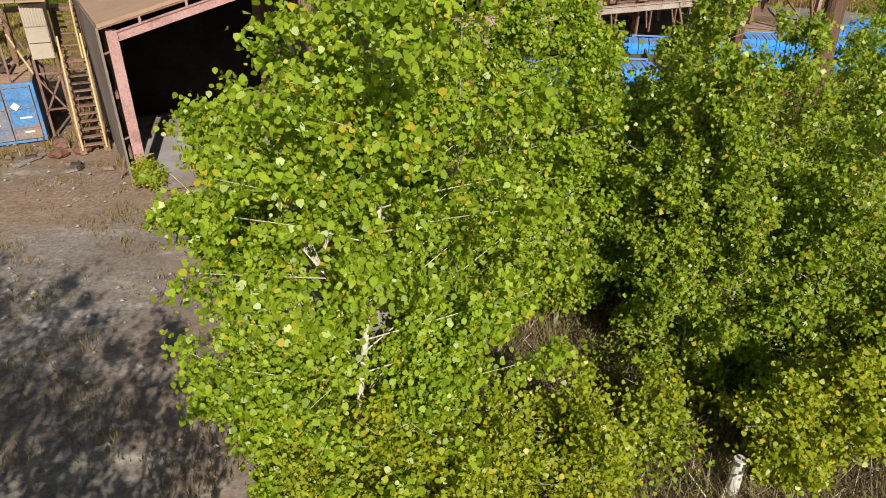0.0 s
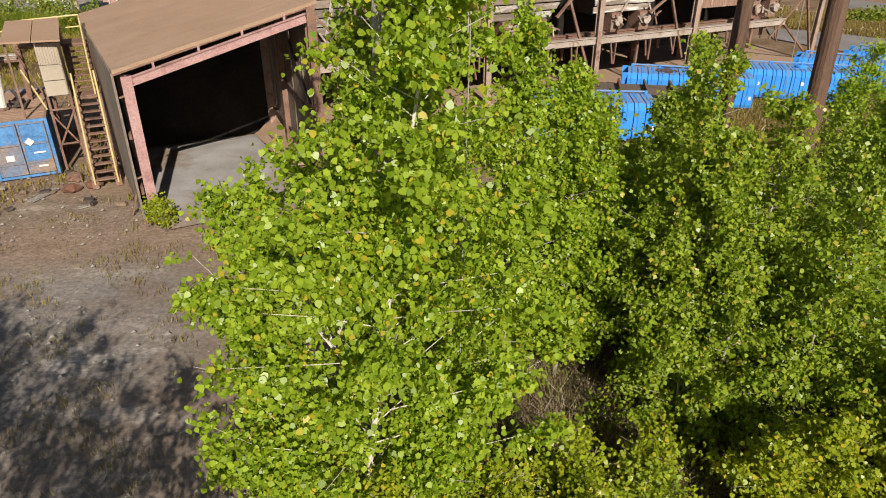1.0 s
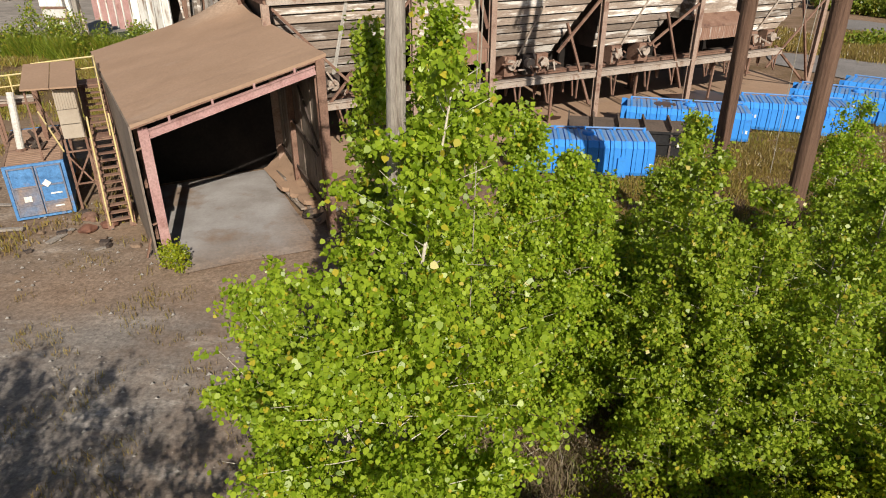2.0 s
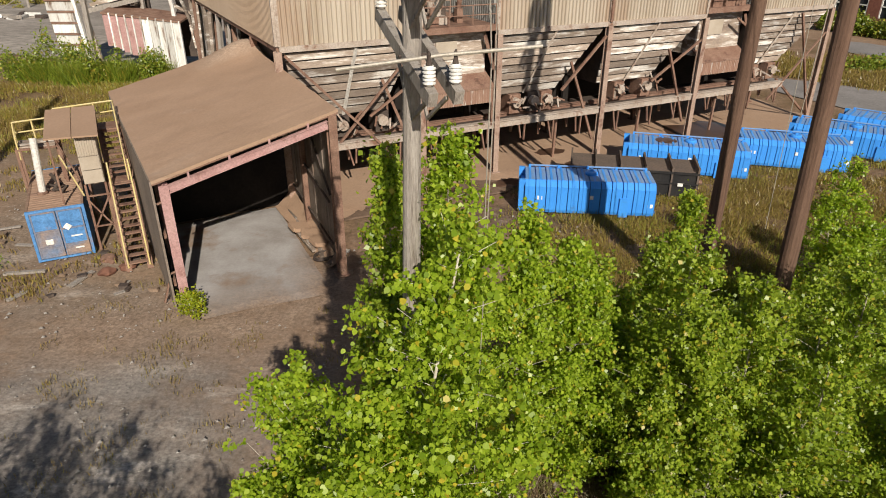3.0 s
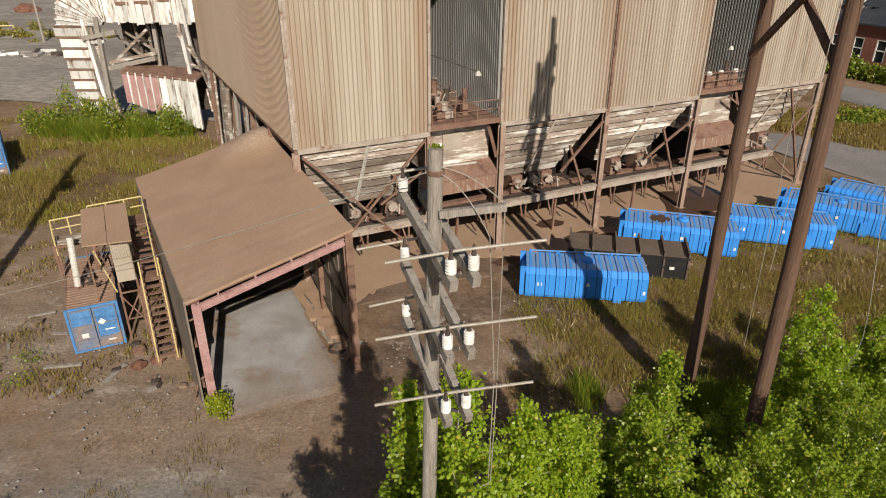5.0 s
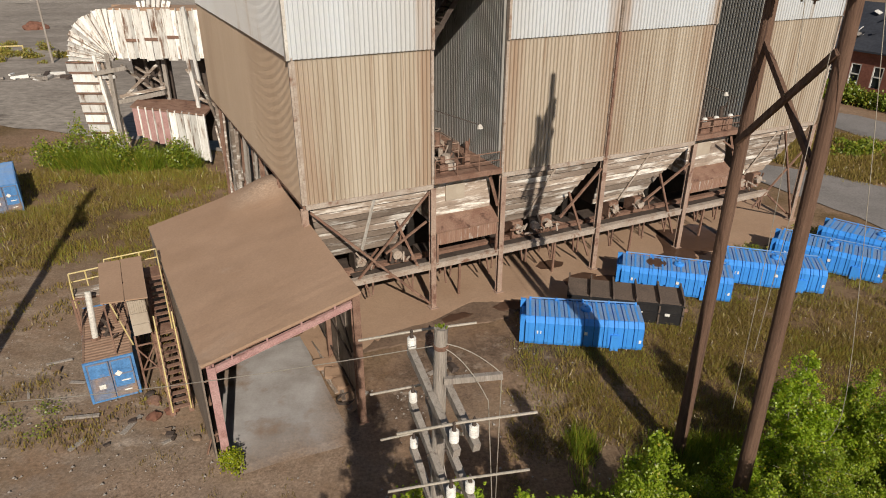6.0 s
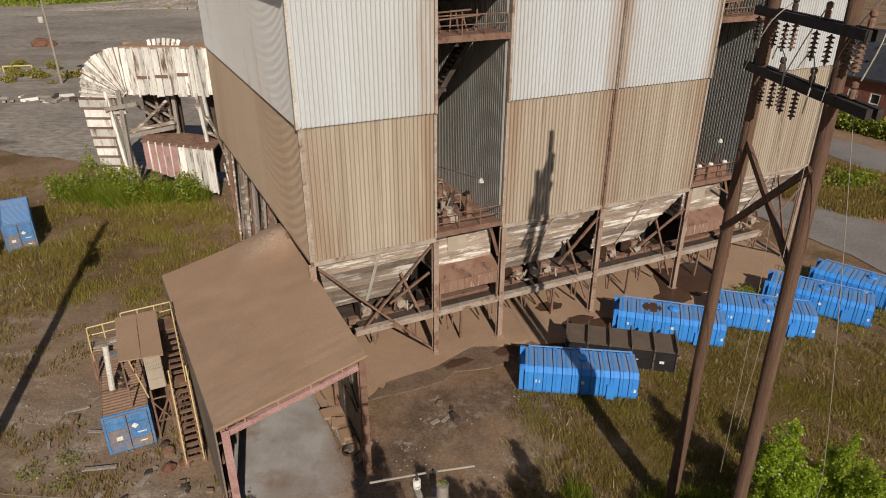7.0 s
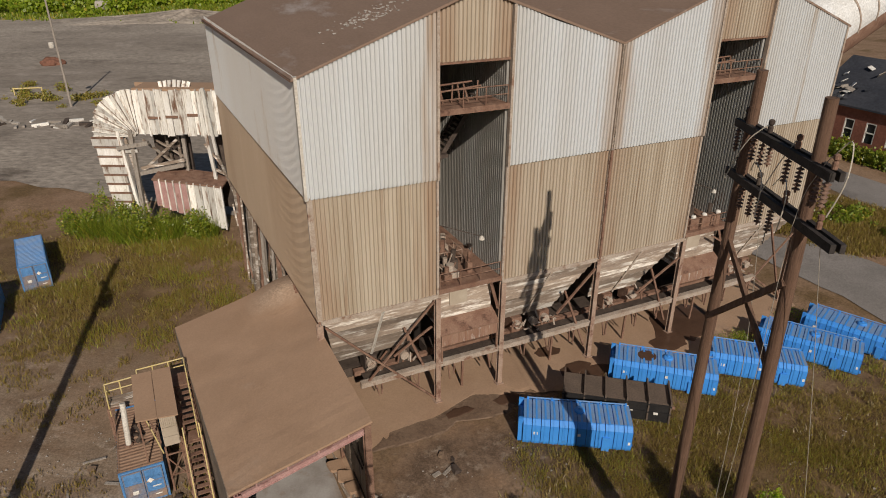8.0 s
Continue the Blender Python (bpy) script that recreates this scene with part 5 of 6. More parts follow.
def h_frame():
    f1, f2 = Vector((8.75, 24.1, 0)), Vector((9.95, 20.0, 0))
    p1, p2 = Vector((8.7, 23.85, 0)), Vector((9.25, 19.7, 0))
    d = (p2 - p1).normalized()
    n = Vector((d.y, -d.x, 0))
    h = thing("h_frame_pylon", pose(0, 0, 0), "tall H-frame pylon of brown wooden poles with black crossarms", "pylon")
    for f, p in ((f1, p1), (f2, p2)):
        q = p + Vector((0, 0, 24.9))
        part("pole", made(rod, [f, f.lerp(q, 0.33), f.lerp(q, 0.66), q], 0.29, 0.19, 16), WOOD_BROWN, h, "creosoted brown wooden pole")
    for z in (22.9, 21.05):
        for s in (-0.15, 0.15):
            a, b = p1 - d * 0.8 + n * s, p2 + d * (1.15 if z > 22 else 2.0) + n * s
            arm = part("crossarm", made(bar, (a.x, a.y, z), (b.x, b.y, z), 0.16, 0.28), ARM_BLACK, h, "tarred black crossarm")
        for at in ((-0.55, 0.7, 1.3, 3.0, 3.75, 4.75, 5.15) if z > 22 else (0.6, 1.3, 2.0, 2.7)):
            q = p1 + d * at
            for s in (-0.15, 0.15):
                e = q + n * s
                if (at not in (-0.55, 4.75, 1.3)) and s < 0:
                    continue
                part("insulator_string", made(suspension, (e.x, e.y, z - 0.17)), BROWN_GLAZE, h, "string of brown disc insulators")
        for at in (-0.4, 1.3, 3.1, 5.1):
            q = p1 + d * at
            bm = made(turned, [(0.09, 0), (0.09, 0.2), (0.05, 0.25), (0.1, 0.3), (0.1, 0.42), (0.03, 0.46)], (q.x, q.y, z + 0.17), 10)
            part("pin", bm, RUST if at > 3 else DARK, h)
    part("cross_brace", made(bar, p1 + Vector((0, 0.05, 18.6)), p2 + Vector((0.2, 0.1, 15.4)), 0.14, 0.22), WOOD_BROWN, h, "brown timber brace")
    part("cross_brace", made(bar, p1 + Vector((0, 0.1, 15.0)) + n * 0.2, p2 + Vector((0.15, 0, 18.9)) + n * 0.2, 0.14, 0.22), WOOD_BROWN, h, "brown timber brace")

    def hang(pts, r=0.02):
        bm = bmesh.new()
        k = 14
        out = []
        for i in range(k + 1):
            f = i / k * (len(pts) - 1)
            j = min(int(f), len(pts) - 2)
            g = f - j
            q = [Vector(pts[max(0, min(len(pts) - 1, j + o))]) for o in (-1, 0, 1, 2)]
            out.append(0.5 * ((2 * q[1]) + (q[2] - q[0]) * g + (2 * q[0] - 5 * q[1] + 4 * q[2] - q[3]) * g * g + (3 * q[1] - q[0] - 3 * q[2] + q[3]) * g ** 3))
        rod(bm, out, r, n=5)
        part("jumper_wire", bm, WIRE if r < 0.018 else JUMPER, h, "pale loose jumper wire")

    P = lambda at, z, s=0.0: (p1 + d * at + n * s + Vector((0, 0, z)))
    hang([P(1.3, 23.4), P(0.9, 22.8, 0.4), P(0.4, 22.0, 0.5), P(0.0, 21.0, 0.6)])
    hang([P(0.6, 21.5), P(1.2, 22.0, 0.2), P(2.0, 21.6, 0.3), P(2.2, 20.4, 0.4)])
    hang([P(2.2, 21.5), P(2.9, 22.1, 0.1), P(3.6, 21.6, 0.3), P(3.5, 20.4, 0.3)])
    hang([P(3.1, 23.5), P(2.6, 22.4, 0.2), P(2.2, 21.2, 0.4)])
    hang([P(5.1, 23.6), P(5.6, 24.0, 0.0), P(5.9, 23.0, 0.1), P(5.6, 21.8, 0.2)])
    hang([P(5.1, 23.6), P(4.6, 22.8, 0.1), P(4.3, 21.0, 0.3), P(4.35, 15.0, 0.3), P(4.3, 9.0, 0.35)], 0.012)
    hang([P(5.4, 20.8), P(5.7, 15.0, -1.0), P(6.0, 8.5, -2.0), P(5.6, 6.2, -2.3), P(5.2, 5.7, -2.2)], 0.012)
    hang([P(1.8, 20.6), P(1.6, 14.0, -0.8), P(1.4, 4.0, -1.2)], 0.012)


h_frame()
bm = made(rod, [(0, 0, 0), (0.02, 0.02, 0.8)], 0.115, 0.105, 12)
stub = part("pole_stub", bm, WHITE, None)
stub.matrix_world = pose(4.75, 8.75, 0)
tagged(stub, "pale sawn-off post in the brush", "post")


# the pole whose long shadow lies over the yard, beyond the picture's edge
lone = thing("yard_pole", pose(-24.75, 18.63, 0), "tall brown wooden pole at the yard's edge", "power pole")
part("pole", made(rod, [(0, 0, 0), (0, 0, 12), (0, 0, 24)], 0.34, 0.26, 14), WOOD_BROWN, lone)
part("crossarm", made(bar, (-1.0, 0.9, 20.4), (1.0, -0.9, 20.4), 0.22, 0.3), WOOD_BROWN, lone, "brown timber crossarm")
part("transformer", made(turned, [(0.3, 0), (0.42, 0.15), (0.42, 1.2), (0.25, 1.4)], (0.6, 0.2, 18.0), 12), DARK, lone)


# ---- small things in the yard ----
def log(m, length, r, label, material=WOOD_GREY, name="plank"):
    ob = part(name, made(box, (0, -r, 0), (length, r, r * 1.2)), material, None)
    ob.matrix_world = m
    return tagged(ob, label, "timber")


log(pose(-21.0, 24.0, 0.0, 0, 0, 14), 1.7, 0.09, "grey plank lying before the container")
log(pose(-24.6, 28.2, 0.0, 0, 0, 30), 1.3, 0.07, "short grey board in the dirt")
log(pose(-12.9, 22.3, 0.0, 0, -70, 40), 1.4, 0.05, "stick leaning by the shed post", RUST, "stick")
hose = thing("hose_coil", yard(-0.35, -6.6, 0.1), "dark coiled hose beside the shed floor", "hose")
part("coil", made(rod, [(0.55 * math.cos(a * 0.42) * (1 + 0.05 * math.sin(a)), 0.4 * math.sin(a * 0.42), 0.02 + 0.004 * a) for a in range(46)], 0.03, n=6), DARK, hose)
for i in range(8):
    r = random.Random(60 + i)
    bm = bmesh.new()
    box(bm, (0, -0.1, 0), (r.uniform(1.2, 2.6), 0.1, 0.09))
    ob = part("timber", bm, PLANK, None)
    ob.matrix_world = yard(-0.55 + r.uniform(-0.2, 0.2), -7.4 + i * 0.75, 0.1 + 0.02 * i, 50 + r.uniform(-35, 45))
    tagged(ob, "dusty loose timber along the shed's open side", "timber", "loose timbers")


# ---- trees ----
def leaves(rng, centres, size, spread, round_tip=False):
    """Folded diamond leaves about the given points, turned mostly to the sun: arrays of verts and quads."""
    n = len(centres)
    c = centres + rng.normal(0, 1, (n, 3)) * spread
    to_sun = np.array([SUN_X * 0.85, SUN_Y * 0.85, 0.62])
    nrm = to_sun * 0.55 + rng.normal(0, 0.75, (n, 3))
    nrm /= np.linalg.norm(nrm, axis=1)[:, None]
    ax = rng.normal(0, 0.7, (n, 3)) + np.array([0, 0, -0.8])
    ax -= nrm * np.sum(ax * nrm, 1)[:, None]
    ax /= np.linalg.norm(ax, axis=1)[:, None]
    side = np.cross(ax, nrm)
    s = (size * rng.uniform(0.45, 1.3, n))[:, None]
    if round_tip:
        lift = nrm * s * 0.08
        v = np.stack([c, c + ax * s * 0.22 + side * s * 0.42 + lift, c + ax * s * 0.62 + side * s * 0.36 + lift, c + ax * s, c + ax * s * 0.62 - side * s * 0.36 + lift, c + ax * s * 0.22 - side * s * 0.42 + lift], 1).reshape(-1, 3)
        return v, np.arange(n * 6).reshape(-1, 6)
    w = 0.46 * s
    v = np.stack([c, c + ax * s * 0.38 + side * w + nrm * s * 0.09, c + ax * s, c + ax * s * 0.38 - side * w + nrm * s * 0.09], 1).reshape(-1, 3)
    return v, np.arange(n * 4).reshape(-1, 4)


def tree(base, height, spread, label, leaf, count, size=0.1, seed=1, start=0.12, lean=(0, 0), fullness=1.0, category="tree", lobes=(), bark=None, trunk_r=None, stems=1, name="tree", round_tip=False):
    """Tapered trunk(s), rising limbs with twigs, and a ragged crown of single leaves along the twigs."""
    rng = np.random.default_rng(seed)
    t = thing(name, pose(*base), label, category)
    wood = bmesh.new()
    r0 = trunk_r or 0.0062 * height + 0.015
    ends = []
    for st in range(stems):
        off = Vector((rng.normal(0, 0.35), rng.normal(0, 0.35), 0)) * (st > 0)
        out = Vector((rng.normal(0, 0.12), rng.normal(0, 0.12), 0)) * (st > 0)
        H = height * (1 - 0.16 * st)
        pts = []
        for i in range(9):
            f = i / 8
            pts.append(off + Vector((lean[0] * f + 0.1 * math.sin(3 * f + seed) + out.x * H * f, lean[1] * f + 0.1 * math.cos(4 * f + seed) - 0.1 + out.y * H * f, H * f)))
        rod(wood, pts, r0 * (1 - 0.3 * (st > 0)), 0.012, 9)
        at = lambda f: pts[min(int(f * 8), 7)].lerp(pts[min(int(f * 8) + 1, 8)], f * 8 - min(int(f * 8), 7))
        n = int(18 + height * 6.0)
        for i in range(n):
            f = start + (0.98 - start) * (i + rng.uniform(0, 1)) / n
            shape = (0.55 + 0.45 * min(1.0, (f - start) / 0.18)) * min(1.0, (1.04 - f) / 0.62) ** 0.75
            L = spread * shape * rng.uniform(0.55, 1.18) / (1 + 0.25 * (stems > 1))
            a = i * 2.4 + rng.uniform(-0.5, 0.5)
            rise = 0.35 + 0.5 * f + rng.normal(0, 0.12)
            p0 = at(f)
            d = Vector((math.cos(a), math.sin(a), rise))
            mid = p0 + d * L * 0.5 + Vector((0, 0, -0.05 * L))
            end = p0 + d * L + Vector((rng.normal(0, 0.1), rng.normal(0, 0.1), -0.12 * L))
            rod(wood, [p0, mid, end], max(0.007, r0 * 0.26 * (1 - 0.7 * f)), 0.004, 4, False)
            ends.append((p0, mid, end, L))
    for c, r, k in lobes:
        c = Vector(c)
        p0 = Vector((0, 0, max(0.5, c.z - 1.4)))
        for j in range(k):
            e = c + Vector(tuple(rng.normal(0, r * 0.55, 3)))
            rod(wood, [p0, p0.lerp(e, 0.5) + Vector((0, 0, 0.2)), e], 0.007, 0.003, 4, False)
            ends.append((p0.lerp(e, 0.45), p0.lerp(e, 0.7), e, r * 2.0))
    part("trunk", wood, bark or BARK, t, "pale trunk with slender limbs")
    twig_pts, weights = [], []
    for p0, mid, end, L in ends:
        for k in range(max(4, int(L * 7))):
            f = rng.uniform(0.22, 1.05)
            q = p0.lerp(mid, f * 2) if f < 0.5 else mid.lerp(end, f * 2 - 1)
            tw = Vector(tuple(rng.normal(0, 1, 3))).normalized() * rng.uniform(0.2, 0.65) * min(1.0, 0.4 + L * 0.4)
            tw.z += 0.12
            twig_pts.append((q, q + tw))
    segs = np.array([[*a, *b] for a, b in twig_pts])
    odds = rng.gamma(0.8, 1.0, len(segs))
    pick = rng.choice(len(segs), count, p=odds / odds.sum())
    g = rng.uniform(0, 1.0, (count, 1))
    c = segs[pick, :3] * (1 - g) + segs[pick, 3:] * g
    c = c[c[:, 2] > 0.12]
    v, f = leaves(rng, c, size, 0.09, round_tip)
    crown = soup("crown", v, f, leaf, t)
    return t


tree((-1.7, 7.75, 0), 10.5, 2.2, "leafy young poplar with a pale trunk, some leaves yellow", LEAF, 80000, 0.09, 3, 0.05, (1.5, 0.5), lobes=(((-2.1, 1.9, 6.1), 0.5, 16), ((0.2, 0.1, 6.5), 0.9, 16), ((-1.6, 0.5, 5.0), 0.8, 14), ((-1.3, 0.0, 3.2), 0.9, 14), ((2.1, 0.4, 3.4), 0.9, 14)), trunk_r=0.062, bark=BARK_PALE, round_tip=True)
for x, y, h, r, leaf, n, size, seed, low, stems, label in (
    (-0.9, 7.1, 3.0, 1.3, LEAF_GOLD, 12000, 0.08, 63, 0.05, 3, "yellowing poplar sapling at the foot of the tall poplar"),
    (0.9, 7.8, 2.8, 1.2, LEAF_GOLD, 9000, 0.08, 65, 0.05, 3, "yellow-green poplar sapling in dead brush"),
    (-2.1, 7.9, 3.2, 1.1, LEAF_GOLD, 10000, 0.08, 67, 0.05, 3, "yellowing poplar sapling beside the gravel"),
    (2.2, 7.9, 2.1, 0.9, LEAF_GOLD, 4500, 0.08, 91, 0.05, 3, "low yellowing sapling in dead brush"),
    (1.9, 9.0, 2.4, 1.0, LEAF_GOLD, 5500, 0.08, 93, 0.05, 3, "yellow-green sapling in dead brush"),
    (3.4, 9.9, 1.6, 0.9, LEAF_GOLD, 3000, 0.085, 105, 0.05, 3, "low sparse sapling in dead brush"),
    (6.2, 9.1, 2.7, 1.2, LEAF_GOLD, 14000, 0.085, 17, 0.1, 2, "yellowing poplar bush at the thicket's edge"),
    (7.9, 9.6, 3.9, 1.5, LEAF_GOLD, 24000, 0.085, 19, 0.06, 3, "yellow-green young poplar beside the birches"),
):
    tree((x, y, 0), h, r, label, leaf, n, size, seed, low, stems=stems, round_tip=True)
for x, y, h, r, leaf, n, size, seed, low, stems, label in (
    (-0.75, 11.0, 10.8, 1.5, LEAF, 32000, 0.09, 5, 0.08, 1, "slender young poplar behind the power pole"),
    (-1.75, 10.9, 10.6, 0.95, LEAF_DARK, 17000, 0.095, 6, 0.2, 1, "thin upright birch beside the power pole"),
    (2.1, 13.7, 7.5, 1.6, LEAF, 28000, 0.095, 7, 0.1, 1, "bushy young poplar in the thicket"),
    (0.9, 12.6, 8.7, 1.25, LEAF, 20000, 0.095, 73, 0.2, 1, "thin poplar top among the poplars"),
    (10.6, 21.6, 2.6, 1.4, LEAF, 12000, 0.085, 75, 0.03, 3, "bright green shrub in tall grass"),
    (12.9, 23.2, 6.3, 1.8, LEAF, 26000, 0.1, 77, 0.03, 3, "bright green shrub by the pylon"),
    (8.6, 20.4, 2.0, 1.2, LEAF_DARK, 9000, 0.08, 79, 0.03, 3, "low shrub in tall grass"),
    (2.9, 14.6, 6.7, 1.9, LEAF_DARK, 27200, 0.096, 9, 0.06, 2, "dense young birch in the thicket"),
    (4.2, 12.7, 8.1, 1.8, LEAF_DARK, 31280, 0.096, 11, 0.06, 2, "dense green birch in the thicket"),
    (5.3, 16.6, 7.6, 1.7, LEAF_DARK, 27200, 0.096, 13, 0.06, 2, "broad green birch in the thicket"),
    (6.0, 12.6, 7.3, 1.8, LEAF_DARK, 27200, 0.096, 15, 0.06, 2, "thin green birch in the thicket"),
    (5.0, 11.4, 4.4, 1.4, LEAF_DARK, 13600, 0.096, 69, 0.05, 3, "low sunlit birch at the thicket's edge"),
    (7.2, 11.6, 5.8, 1.7, LEAF_DARK, 20400, 0.096, 71, 0.05, 3, "sunlit birch bush at the thicket's edge"),
    (8.6, 13.4, 7.2, 2.1, LEAF_DARK, 27200, 0.096, 21, 0.05, 2, "dense green birch beside the pylon"),
    (10.2, 11.6, 6.2, 2.0, LEAF_DARK, 32000, 0.08, 61, 0.05, 2, "sunlit birch at the edge of the thicket"),
    (11.4, 15.8, 6.4, 2.2, LEAF_DARK, 40000, 0.08, 23, 0.04, 2, "round leafy birch bush near the pylon"),
    (12.6, 19.6, 4.6, 1.9, LEAF_DARK, 30000, 0.08, 25, 0.03, 3, "tall leafy shrub by the pylon foot"),
    (16.0, 23.8, 5.0, 1.9, LEAF_DARK, 24000, 0.10, 27, 0.03, 3, "young birch shrub standing in tall grass"),
    (15.2, 17.6, 4.8, 2.3, LEAF_DARK, 26000, 0.10, 29, 0.03, 3, "spreading green shrub beside the road verge"),
    (12.8, 12.4, 6.0, 2.2, LEAF_GOLD, 28000, 0.09, 31, 0.05, 2, "leafy birch at the thicket's edge"),
    (4.8, 17.4, 4.6, 1.7, LEAF_DARK, 17680, 0.096, 33, 0.03, 3, "low leafy bush in the thicket"),
    (1.0, 14.4, 3.6, 1.5, LEAF, 16000, 0.09, 35, 0.03, 3, "low leafy bush under the poplars"),
    (9.6, 17.6, 5.0, 1.7, LEAF_DARK, 17680, 0.096, 37, 0.03, 3, "low birch bush in front of the pylon"),
    (18.5, 20.5, 4.6, 2.2, LEAF_DARK, 22000, 0.10, 39, 0.03, 3, "broad shrub at the edge of the grass"),
):
    tree((x, y, 0), h, r, label, leaf, n, size, seed, low, stems=stems)
# trees behind the start of the flight, whose shade falls on the yard
for i, (x, y, h) in enumerate(((-3.8, -2.6, 10.5), (-5.8, 0.6, 10.0), (-8.8, 2.0, 9.0), (-12.5, 1.2, 10.0), (-5.5, -4.5, 12.0), (-16.5, 2.5, 9.5), (-10.5, -3.5, 12.5), (-20.5, 3.0, 9.5), (-7.2, -1.6, 11.0), (-14.5, -1.5, 11.0), (-3.0, 1.2, 8.0), (-11.0, 4.2, 6.0), (-18.0, -0.5, 10.0))):
    tree((x, y, 0), h, 2.6, "tall leafy poplar at the edge of the yard", LEAF_DARK, 6000, 0.11, 81 + i, 0.15)
tree((-11.4, 21.45, 0), 1.0, 0.75, "small yellow-green bush at the shed post", LEAF_GOLD, 1500, 0.1, 51, 0.02, stems=3, category="bush", name="bush")


# ---- far side: conveyor gallery, brick hall ----
def gallery():
    g = thing("conveyor_gallery", pose(-28.3, 63.3, 0, 0, 0, 4), "derelict white-boarded conveyor gallery bending to the ground", "conveyor")
    rng = random.Random(4)
    # top run: boards on the side facing the yard, elbow fan, then the leg
    zb, zt, W = 10.5, 15.0, 3.2
    x0, i = -0.2, 0
    ex = -8.84
    while x0 - 0.3 > ex:
        w = min(rng.uniform(0.42, 0.86), x0 - ex)
        lo, hi = zb - rng.uniform(0, 0.3), zt - rng.uniform(0, 0.25)
        y = 0.05 * (i % 2) + rng.uniform(0, 0.04)
        part("board", made(box, (x0 - w + 0.05, y - 0.05, lo), (x0, y + 0.05, hi)), GALLERY_BOARD, g)
        if i % 3 != 1:
            part("batten", made(box, (x0 - w - 0.03, -0.13, lo + rng.uniform(-0.2, 0.1)), (x0 - w + 0.06, 0.1, zt + 0.02)), GALLERY_BOARD, g)
        x0 -= w
        i += 1
    # dark sheet added behind the boards so their gaps look shaded
    part("backing", made(box, (ex - 0.1, 0.16, zb + 0.1), (-0.25, 0.28, zt - 0.4)), DARK, g, "added dark sheet for the shade between boards")
    # short hatches let into the boards
    for x, z in ((-6.9, 12.0), (-5.1, 12.1), (-2.9, 12.3)):
        part("hatch", made(box, (x - 0.62, -0.1, z), (x + 0.62, 0.0, z + 0.26)), RUST, g, "dark rusted slot in the boards")
    cz = zb - 0.35
    ro = zt - zb + 0.35

    def wedge(a0, a1, r0, r1, y0, y1):
        bm = bmesh.new()
        q = [(ex - r * math.sin(k), cz + r * math.cos(k)) for r, k in ((r1, a0), (r1, a1), (r0, a1), (r0, a0))]
        f = [bm.verts.new((x, y0, z)) for x, z in q]
        b = [bm.verts.new((x, y1, z)) for x, z in q]
        bm.faces.new(f)
        bm.faces.new(b[::-1])
        for k in range(4):
            bm.faces.new((f[k], b[k], b[(k + 1) % 4], f[(k + 1) % 4]))
        return bm

    step = math.pi / 2 / 15
    for i in range(15):
        r1 = ro - rng.uniform(0, 0.22)
        part("board", wedge(step * i, step * (i + 0.8), 0.35, r1, -0.06, 0.06), GALLERY_BOARD, g)
        part("batten", wedge(step * (i + 0.8), step * (i + 0.94), 0.6, r1 + 0.05, -0.17, 0.02), GALLERY_BOARD if i % 3 else PLANK, g)
        # the same dark fill, fanned behind the elbow
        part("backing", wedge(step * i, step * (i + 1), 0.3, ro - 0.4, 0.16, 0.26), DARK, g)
    for i in range(9):
        z = 10.1 - i
        bm = bmesh.new()
        box(bm, (ex - 4.9 + i * 0.12 + rng.uniform(-0.12, 0.12), -0.1, z - 0.95), (ex - 1.7 - 0.05 * i + rng.uniform(-0.3, 0.1), 0.05, z - 0.12 - 0.03 * (i % 3)))
        part("board", bm, GALLERY_BOARD, g)
        part("batten", made(box, (ex - 4.95 + i * 0.12, -0.2, z - 0.14), (ex - 1.65 - 0.05 * i, 0.0, z)), RUST, g)
    bm = bmesh.new()
    box(bm, (ex, 0.3, zt - 0.4), (0, W, zt))
    box(bm, (ex - 1, W, zb), (0, W + 0.15, zt))
    part("roof", bm, DUST, g, "dusty gallery roof")
    # fan of boards lying on the roof
    for i in range(7):
        part("loose_board", made(box, (-0.17, -0.03, 0), (0.17, 0.03, 0.78 - 0.05 * abs(i - 3)), pose(-6.2 + i * 0.45, 1.1 + 0.05 * (i % 2), zt - 0.06, -24, -15 + 5 * i, 0)), GALLERY_BOARD, g)
